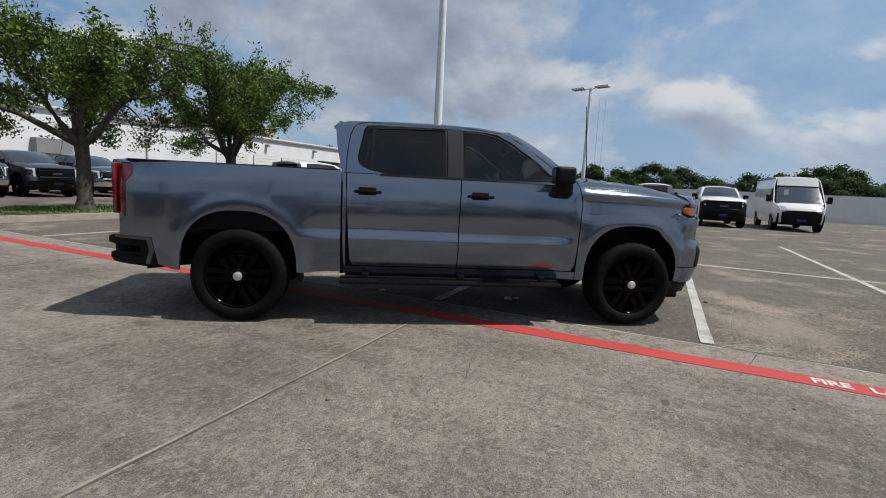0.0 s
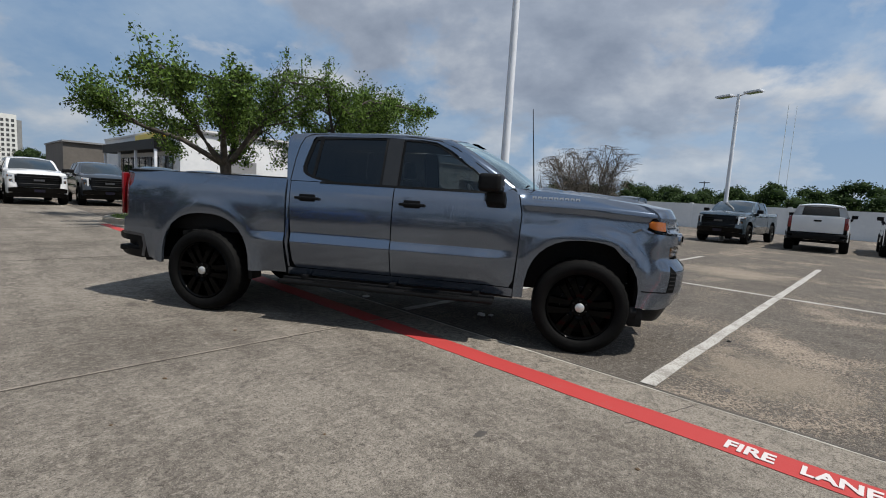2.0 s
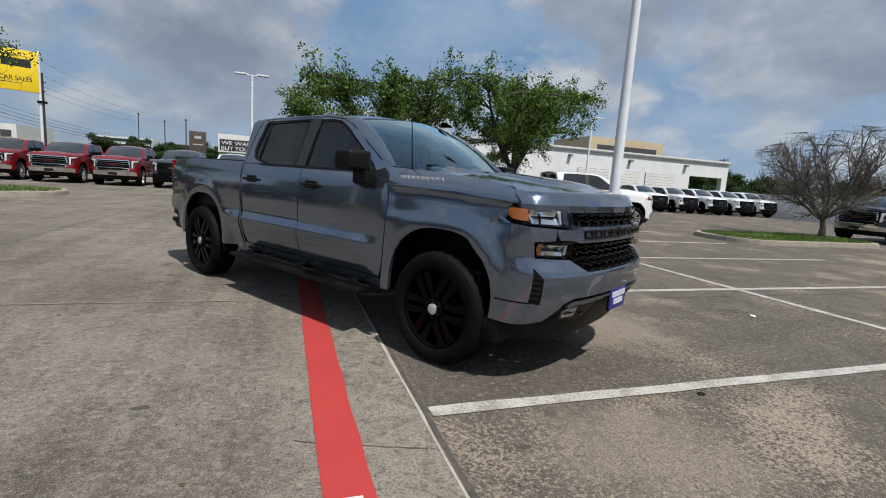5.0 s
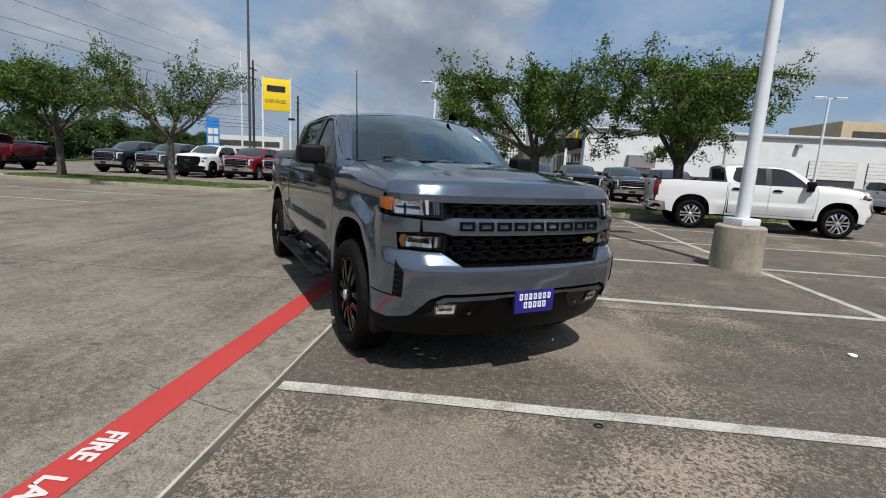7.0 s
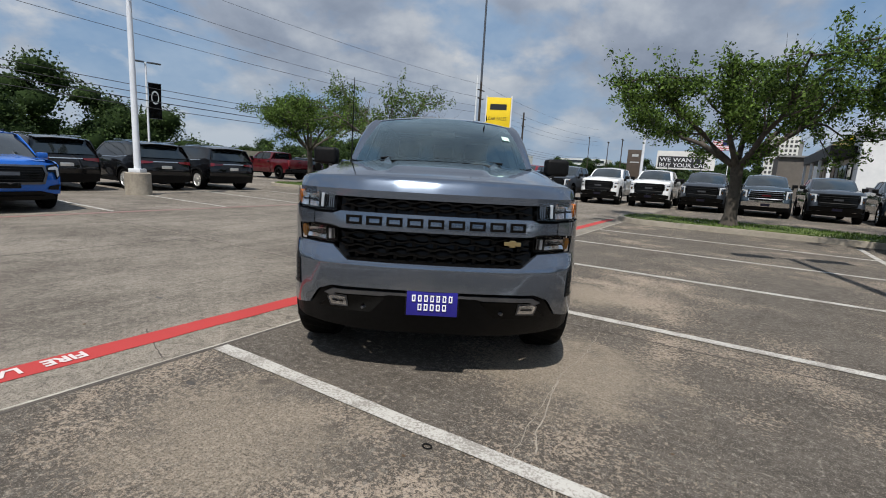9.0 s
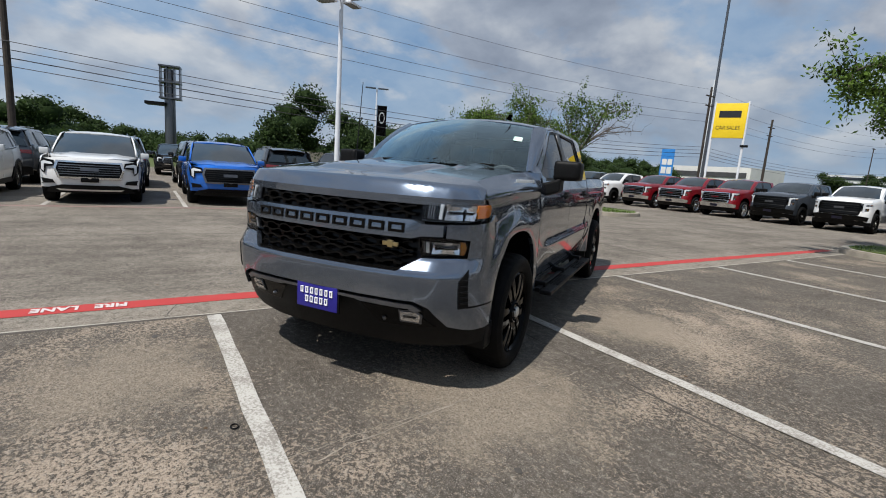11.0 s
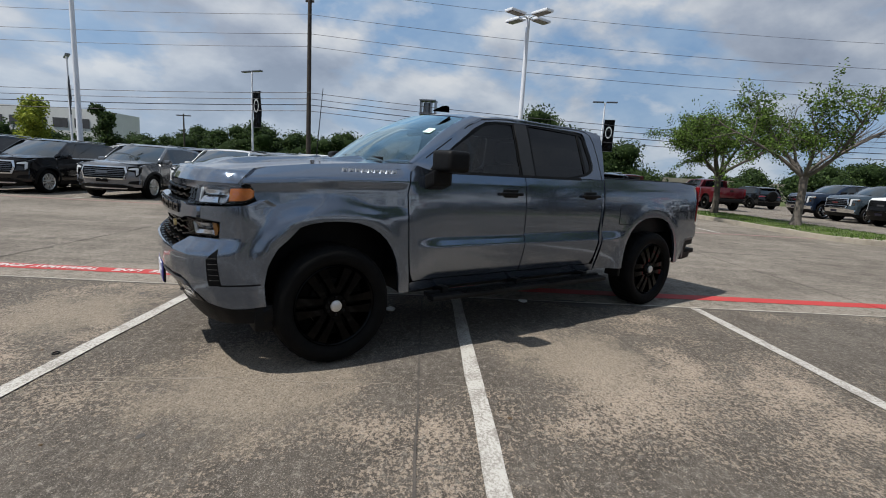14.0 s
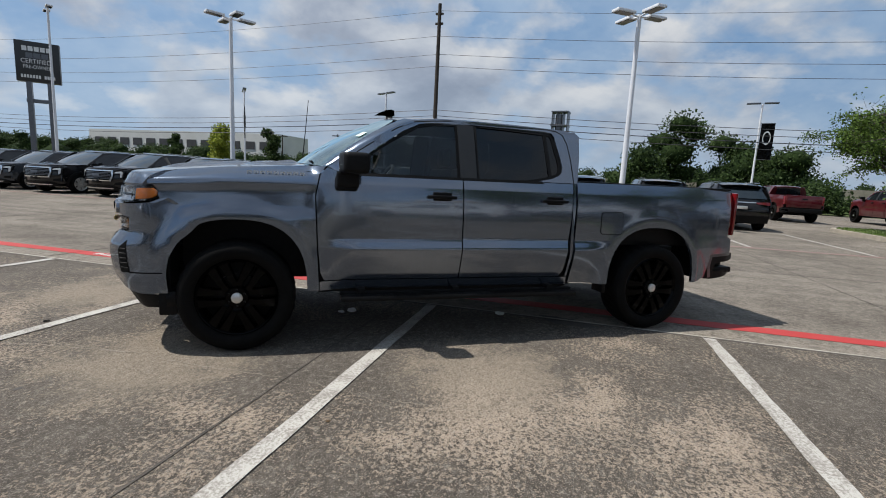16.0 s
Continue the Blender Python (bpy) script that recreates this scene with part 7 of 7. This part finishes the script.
for sx in (-0.7, 0.7):
    part("leg", box(sx - 0.18, sx + 0.18, -0.22, 0.22, 0, 8.0), M_GUNMETAL, dl)
part("cross_beam", box(-0.95, 0.95, -0.12, 0.12, 6.0, 6.3), M_GUNMETAL, dl)
df = part("sign_face", box(-2.3, 2.3, -0.35, 0.35, 7.7, 12.1, bevel=0.03), M_SIGNBLACK, dl)
df.matrix_local = pose(0, 0, 7.7) @ Matrix.Diagonal((0.64, 0.8, 0.74, 1)) @ pose(0, 0, -7.7)
for i in range(5):
    part("name_block", box(-1.55 + i * 0.62, -1.05 + i * 0.62, -0.38, -0.345, 11.05, 11.55), M_SATIN, df)
for i in range(3):
    part("name_block", box(-1.2 + i * 0.8, -0.5 + i * 0.8, -0.38, -0.345, 10.3, 10.85), M_GUNMETAL, df)
letters("CERTIFIED", 0.68, M_SATIN, pose(-1.75, -0.36, 9.72, 90, 0, 0), "lettering", "silver words", 0.01, 1.0, df)
letters("PRE-OWNED", 0.55, M_SATIN, pose(-1.55, -0.36, 9.15, 90, 0, 0), "lettering", "silver words", 0.01, 0.95, df)
for i in range(12):
    if i != 7:
        part("name_block", box(-1.8 + i * 0.30, -1.58 + i * 0.30, -0.38, -0.345, 8.1, 8.45), M_SATIN, df)
pyl = sign_frame("brown_pylon_sign", "tall dark brown pylon sign with pale mark", -19.5, 118.0, 8)
pf = part("sign_face", box(-1.7, 1.7, -0.35, 0.35, 0.0, 8.2, bevel=0.04), surface("brown_sign_face", (0.045, 0.032, 0.024), (0.07, 0.05, 0.036), 1, 0.5), pyl)
part("sign_mark", box(-0.7, 0.7, -0.40, -0.345, 6.6, 7.2), M_SATIN, pf)
part("sign_mark", box(-1.0, 1.0, -0.40, -0.345, 5.2, 5.45), M_SATIN, pf)
flagp = sign_frame("flag_pole", "white flag pole with a striped red, white and blue flag", -1.4, 150.0, 0)
part("shaft", tube((0, 0, 0), (0, 0, 13.4), 0.12, 0.07, 10), M_POLE, flagp)
M_FLAGRED = surface("red_flag_cloth", (0.35, 0.02, 0.03), (0.45, 0.03, 0.04), 3, 0.8)
M_FLAGBLUE = surface("blue_flag_cloth", (0.015, 0.02, 0.10), (0.02, 0.03, 0.14), 3, 0.8)
for i in range(13):
    cl = bmesh.new()
    x0 = -2.1 if i > 5 else -5.2
    x1 = -0.1 if i > 5 else -2.15
    z0 = 13.9 + 0.27 * i
    rows = [(cl.verts.new((x, 0.25 * math.sin(x * 1.6), z0 + 0.05 * x)), cl.verts.new((x, 0.25 * math.sin(x * 1.6), z0 + 0.27 + 0.05 * x))) for x in [-5.2 + (5.1 if i <= 5 else 2.9) * q / 8 for q in range(9)]]
    for a, b in zip(rows, rows[1:]):
        cl.faces.new((a[0], a[1], b[1], b[0]))
    cl.transform(pose(0, 0, -0.35) @ Matrix.Diagonal((0.85, 0.85, 0.78, 1)))
    part("flag_stripe", cl, M_FLAGRED if i % 2 == 0 else M_PLATEWHITE, flagp)
cl = bmesh.new()
rows = [(cl.verts.new((x, 0.25 * math.sin(x * 1.6), 15.53 + 0.05 * x)), cl.verts.new((x, 0.25 * math.sin(x * 1.6), 17.4 + 0.05 * x))) for x in [-2.28 + 2.18 * q / 5 for q in range(6)]]
for a, b in zip(rows, rows[1:]):
    cl.faces.new((a[0], a[1], b[1], b[0]))
cl.transform(pose(0, 0, -0.35) @ Matrix.Diagonal((0.85, 0.85, 0.78, 1)))
part("flag_canton", cl, M_FLAGBLUE, flagp)
farw = thing("white_office", "low white office with dark window bands far away", "building", LOT)
wall_box("wall", -82, -58, 247, 262, 0, 10.4, M_WALLWHITE, "", parent=farw)
for z in (3.0, 6.0, 8.4):
    wall_box("window_band", -81.5, -58.5, 246.8, 246.95, z, z + 1.2, M_FARGLASS, "", parent=farw)
fard = thing("dark_office", "dark glass office block far away", "building", LOT)
wall_box("wall", -59, -46, 275, 290, 0, 9.6, M_FARGLASS, "", parent=fard)
wall_box("roof", -59.2, -45.8, 274.8, 290.2, 9.6, 10.0, M_GREYWALL, "", parent=fard)
led = sign_frame("highway_sign", "steel sign column with a framed box and lamps on top", -55.0, 2.0, 80)
part("column", tube((0, 0, 0), (0, 0, 9.6), 0.55, 0.5, 14), M_GUNMETAL, led)
for z in (6.6, 8.2, 9.8):
    part("sign_frame", box(-0.9, 1.1, -0.8, 0.8, z, z + 0.15), M_GUNMETAL, led)
for sx in (-0.85, -0.25, 0.4, 0.95):
    part("frame_post", box(sx, sx + 0.12, -0.6, 0.6, 6.6, 9.9), M_GUNMETAL, led)
part("lamp_shelf", box(-2.2, -0.4, -0.8, 0.8, 5.9, 6.2), M_TRIM, led)

# tall poles and wires along the road
def slim_pole(name, label, x, y, h, r, material, arms=()):
    p = thing(name, label, "pole", lot(x, y))
    part("shaft", tube((0, 0, 0), (0, 0, h), r, r * 0.7, 10), material, p)
    for z, half in arms:
        part("cross_arm", box(-0.07, 0.07, -half, half, z, z + 0.14), material, p)
    return p


slim_pole("utility_pole", "dark wooden utility pole beside the road", -31.6, -6.7, 14.4, 0.19, M_WOODPOLE, ((13.6, 0.3), (12.9, 0.3)))
slim_pole("utility_pole", "dark wooden utility pole beside the road", -31.6, 62.0, 14.2, 0.19, M_WOODPOLE, ((13.0, 1.0), (11.8, 0.8)))
slim_pole("utility_pole", "dark wooden utility pole far down the road", -40.0, 98.0, 14.5, 0.25, M_WOODPOLE, ((13.0, 1.2), (11.5, 1.0)))
slim_pole("utility_pole", "dark wooden utility pole beside the road", -31.6, -75.0, 14.4, 0.19, M_WOODPOLE, ((13.6, 0.3),))
slim_pole("monopole", "very tall grey steel monopole", -42.5, 82.0, 34.0, 0.26, M_GUNMETAL)
slim_pole("monopole", "tall thin grey mast", -60.0, 112.0, 26.0, 0.25, M_POLE)
slim_pole("monopole", "thin lattice radio mast far away", 115.0, 16.5, 24.0, 0.07, M_POLE)
slim_pole("monopole", "thin lattice radio mast far away", 118.0, 15.5, 24.0, 0.06, M_POLE)
for sx, sy, sh in ((-18, 96, 9), (-26, 118, 10), (-34, 130, 12), (60, 90, 9), (70, 60, 8), (-60, -30, 7), (-64, -42, 7), (-70, 20, 8), (90, -20, 7), (95, 25, 7)):
    slim_pole("street_pole", "thin dark street pole far away", sx, sy, sh, 0.12, M_WOODPOLE, ((sh - 0.3, 0.9),))
wires = thing("power_lines", "sagging black power lines along the road", "power line", LOT)
for i, (z, dx, wire_r) in enumerate(((13.9, 0.0, 0.018), (12.0, 0.25, 0.022), (10.8, -0.2, 0.022), (9.85, 0.1, 0.022), (6.6, 0.15, 0.028), (6.2, -0.15, 0.03), (5.75, 0.0, 0.04), (5.3, 0.1, 0.03))):
    spans = [(-190, -75), (-75, -6.7), (-6.7, 62), (62, 130)]
    for a, b in spans:
        w = bmesh.new()
        pts = []
        r = wire_r * 0.72
        for k in range(13):
            u = k / 12
            pts.append(Vector((-31.6 + dx, a + (b - a) * u, z - 1.1 * 4 * u * (1 - u))))
        rings = [[w.verts.new(p + Vector((r * math.cos(math.tau * j / 5), 0, r * math.sin(math.tau * j / 5)))) for j in range(5)] for p in pts]
        for p, q in zip(rings, rings[1:]):
            for j in range(5):
                w.faces.new((p[j], p[(j + 1) % 5], q[(j + 1) % 5], q[j]))
        part("wire", w, M_WIRE, wires)

# woods and single far trees
rngw = random.Random(21)
NEAR_LINE = ((-40, -17.4, -13, -10.5, -6.3, 1.8, 9.6, 40), (0.050, 0.057, 0.066, 0.055, 0.047, 0.063, 0.050, 0.050))
ROAD_LINE = ((-25, 1.5, 3.8, 7.2, 9.5, 11.9, 14.6, 18, 23, 26.1, 31, 60), (0.048, 0.037, 0.056, 0.077, 0.066, 0.058, 0.080, 0.076, 0.066, 0.048, 0.041, 0.042))


def tree_top(run, across, line):
    """Height of the tree line at a place, by its bearing from the lot."""
    return 1.4 + math.hypot(run, across) * lerp(math.degrees(math.atan2(across, run)), *line)


spots = []
for i in range(80):
    x, y = rngw.uniform(78, 108), -120 + i * 2.7 + rngw.uniform(-1.5, 1.5)
    spots.append((x, y, tree_top(x + 4.8, y - 0.5, NEAR_LINE) * rngw.uniform(0.78, 1.04), rngw.uniform(4.8, 6.4)))
for i in range(26):
    spots.append((rngw.uniform(70, 115), 95 + rngw.uniform(-10, 30), rngw.uniform(5, 8), rngw.uniform(3.5, 5.5)))
clump_woods("far_woods", "dense green woods along the horizon", spots, 1)
spots = []
for i in range(110):
    x, y = rngw.uniform(-92, -74), -150 + i * 2.6 + rngw.uniform(-1.5, 1.5)
    spots.append((x, y, tree_top(5.0 - x, 1.4 - y, ROAD_LINE) * rngw.uniform(0.80, 1.04), rngw.uniform(5.6, 7.6)))
def open_view(x, y):
    """True where the view runs out over the highway between the tree groups."""
    return 146.5 < math.degrees(math.atan2(y - 3.3, x - 5.0)) < 157.5


spots = [(x, y, min(h, 3.6), r * 0.7) if open_view(x, y) else (x, y, h, r) for x, y, h, r in spots]
clump_woods("far_woods", "dense green woods across the road", spots, 2)
spots = [(rngw.uniform(-60, 10), 165 + rngw.uniform(0, 40), rngw.uniform(5, 9), rngw.uniform(4, 6)) for _ in range(40)] + [(rngw.uniform(10, 60), 150 + rngw.uniform(0, 40), rngw.uniform(5, 8), rngw.uniform(4, 6)) for _ in range(16)]
clump_woods("far_woods", "green woods far behind the pickups", spots, 3)
spots = [(-47, 14, 9.0, 3.6), (-49, 19, 7.4, 4.0), (-46, 23, 6.0, 3.5), (-44, 10, 5.5, 2.8), (-38.5, 23.0, 2.2, 1.7), (-46, 46, 5.0, 3.6), (-47, 52, 5.4, 3.6), (-50, 60, 6, 4), (-40, 34, 3.2, 2.5), (-40, 40, 3.4, 2.6)]
clump_woods("far_woods", "dark green roadside trees", spots, 4, 0.12, 4000, None, 0.12)
clump_woods("far_woods", "bushy young yellow green tree", [(-34.8, -29.5, 5.6, 2.1)], 5, 0.10, 3500, M_LEAFYELLOW, 0.25)
clump_woods("far_woods", "cone shaped green tree", [(-39.5, -27.0, 5.6, 1.9), (-44.0, -44.0, 5.2, 1.7)], 6, 0.10, 3500, None, 0.4)

# the highway beyond the lot: a pale concrete barrier along its edge
barrier = thing("highway_barrier", "long pale concrete barrier along the highway", "wall", LOT, kind="structure")
for i in range(14):
    wall_box("barrier_panel", -60.0, -59.6, 8.0 + i * 5.0, 12.96 + i * 5.0, 0, 2.4, M_KERB, "", parent=barrier)


# ---- small things on the ground ----
def ribbon(name, pts, width, material, label, category, z=0.0025, seed=1):
    """A thin uneven ribbon along a line on the ground."""
    rng = random.Random(seed)
    fine = []
    for a, b in zip(pts, pts[1:]):
        n = max(2, int(math.hypot(b[0] - a[0], b[1] - a[1]) / 0.05))
        for i in range(n):
            u = i / n
            fine.append((a[0] + (b[0] - a[0]) * u + rng.uniform(-0.008, 0.008), a[1] + (b[1] - a[1]) * u + rng.uniform(-0.008, 0.008)))
    fine.append(pts[-1])
    bm = bmesh.new()
    rows = []
    for i, p in enumerate(fine):
        q = fine[min(i + 1, len(fine) - 1)]
        o = fine[max(i - 1, 0)]
        d = Vector((q[0] - o[0], q[1] - o[1])).normalized()
        w = width * rng.uniform(0.35, 1.0)
        rows.append((bm.verts.new((p[0] - d.y * w, p[1] + d.x * w, 0)), bm.verts.new((p[0] + d.y * w, p[1] - d.x * w, 0))))
    for a, b in zip(rows, rows[1:]):
        bm.faces.new((a[0], a[1], b[1], b[0]))
    bmesh.ops.recalc_face_normals(bm, faces=bm.faces)
    if sum(f.normal.z for f in bm.faces) < 0:
        bmesh.ops.reverse_faces(bm, faces=bm.faces)
    ob = part(name, bm, material)
    ob.matrix_world = lot(0, 0, z)
    return tagged(ob, label, category, kind="structure")


def blot(name, x, y, rx, ry, material, label, category, z=0.002, seed=1, turn=0):
    rng = random.Random(seed)
    bm = bmesh.new()
    pts = []
    for i in range(26):
        a = math.tau * i / 26
        k = rng.uniform(0.72, 1.1)
        pts.append(bm.verts.new((rx * k * math.cos(a), ry * k * math.sin(a), 0)))
    bm.faces.new(pts)
    ob = part(name, bm, material)
    ob.matrix_world = lot(x, y, z, turn)
    return tagged(ob, label, category, kind="structure")


M_CRACK = surface("pale_crack_filler", (0.16, 0.14, 0.115), (0.36, 0.31, 0.25), 6, 0.9)
M_OIL = surface("oil_stain", (0.035, 0.031, 0.027), (0.075, 0.066, 0.057), 12, 0.7)
M_PAPER = surface("white_litter", (0.62, 0.62, 0.60), (0.8, 0.8, 0.78), 12, 0.6)
M_DRYLEAF = surface("dry_leaf", (0.05, 0.03, 0.015), (0.12, 0.07, 0.03), 20, 0.8)
ribbon("crack", [(2.21, 1.16), (2.23, 1.05), (2.28, 0.72), (2.32, 0.61), (2.35, 0.35), (2.42, 0.16)], 0.005, M_CRACK, "thin pale crack in the concrete", "crack", seed=2)
ribbon("crack", [(2.50, 0.07), (2.58, 0.0), (2.63, -0.14), (2.69, -0.2), (2.80, -0.28), (3.1, -0.4)], 0.006, M_CRACK, "thin pale crack in the concrete", "crack", seed=3)
ribbon("crack", [(2.34, 0.03), (2.29, 0.37), (2.25, 0.79), (2.21, 1.16), (2.24, 1.7), (2.20, 2.3)], 0.004, M_CRACK, "thin pale crack in the concrete", "crack", seed=4)
ribbon("crack", [(2.18, 2.45), (2.26, 3.0), (2.20, 3.6), (2.28, 4.2), (2.22, 5.2)], 0.0025, M_CRACK, "thin pale crack in the concrete", "crack", seed=5)
ribbon("crack", [(-0.75, -0.15), (-0.55, -0.22), (-0.30, -0.30), (-0.10, -0.36)], 0.006, M_DARKJOINT, "thin dark crack by the red stripe", "crack", seed=6)
ribbon("crack", [(-1.9, 1.6), (-1.3, 1.75), (-0.8, 1.68)], 0.004, M_DARKJOINT, "thin dark crack in the aisle", "crack", seed=7)
blot("oil_stain", 0.02, 4.15, 0.36, 0.13, M_OIL, "dark oil stain on the concrete", "stain", seed=8, turn=75)
blot("oil_stain", 0.40, -0.45, 0.045, 0.022, M_OIL, "small dark oil spot on the concrete", "stain", seed=9)
blot("oil_stain", -1.54, 0.35, 0.05, 0.028, M_OIL, "small dark oil spot on the concrete", "stain", seed=10)
blot("oil_stain", 2.9, 1.0, 0.03, 0.02, M_OIL, "small dark oil spot on the concrete", "stain", seed=12)
rngs = random.Random(31)


def crumple(x, y, size, material, label, category, seed):
    bm = bmesh.new()
    bmesh.ops.create_icosphere(bm, subdivisions=2, radius=size)
    r = random.Random(seed)
    for v in bm.verts:
        v.co *= r.uniform(0.7, 1.15)
        v.co.z = max(0.0, v.co.z * 0.35 + size * 0.2)
    angle_sharp(bm, 20)
    name = "paper_scrap" if material is M_PAPER else "dry_leaf"
    ob = part(name, bm, material)
    ob.matrix_world = lot(x, y, 0.001, r.uniform(0, 360))
    return tagged(ob, label, category)


crumple(0.58, 2.06, 0.055, M_PAPER, "crumpled white paper scrap under the truck", "litter", 1)
crumple(0.66, 1.98, 0.035, M_PAPER, "crumpled white paper scrap under the truck", "litter", 2)
crumple(0.04, 3.49, 0.05, M_PAPER, "crumpled white paper scrap under the truck", "litter", 3)
crumple(4.43, 1.46, 0.04, M_PAPER, "white paper scrap in the empty stall", "litter", 4)
for i, (x, y) in enumerate([(-2.2, 0.9), (-3.0, 1.7), (-1.2, -0.4), (-2.6, 2.2), (1.9, -0.25), (3.0, 0.6), (-3.6, 0.2), (-1.8, 3.0), (3.8, 3.0), (4.4, 2.1), (2.6, 2.9), (-4.0, 3.2)]):
    crumple(x, y, rngs.uniform(0.009, 0.018), M_DRYLEAF, "tiny dry leaf on the concrete", "leaf", 20 + i)
ring = bmesh.new()
loops = [[ring.verts.new(((0.024 + 0.004 * math.cos(b)) * math.cos(a), (0.019 + 0.004 * math.cos(b)) * math.sin(a), 0.005 + 0.004 * math.sin(b))) for b in [math.tau * j / 6 for j in range(6)]] for a in [math.tau * i / 20 for i in range(20)]]
for i in range(20):
    for j in range(6):
        ring.faces.new((loops[i][j], loops[(i + 1) % 20][j], loops[(i + 1) % 20][(j + 1) % 6], loops[i][(j + 1) % 6]))
bmesh.ops.recalc_face_normals(ring, faces=ring.faces)
rg = part("rubber_ring", ring, M_TRIM)
rg.matrix_world = lot(1.95, -0.12, 0.001)
tagged(rg, "small black rubber ring on the concrete", "ring")
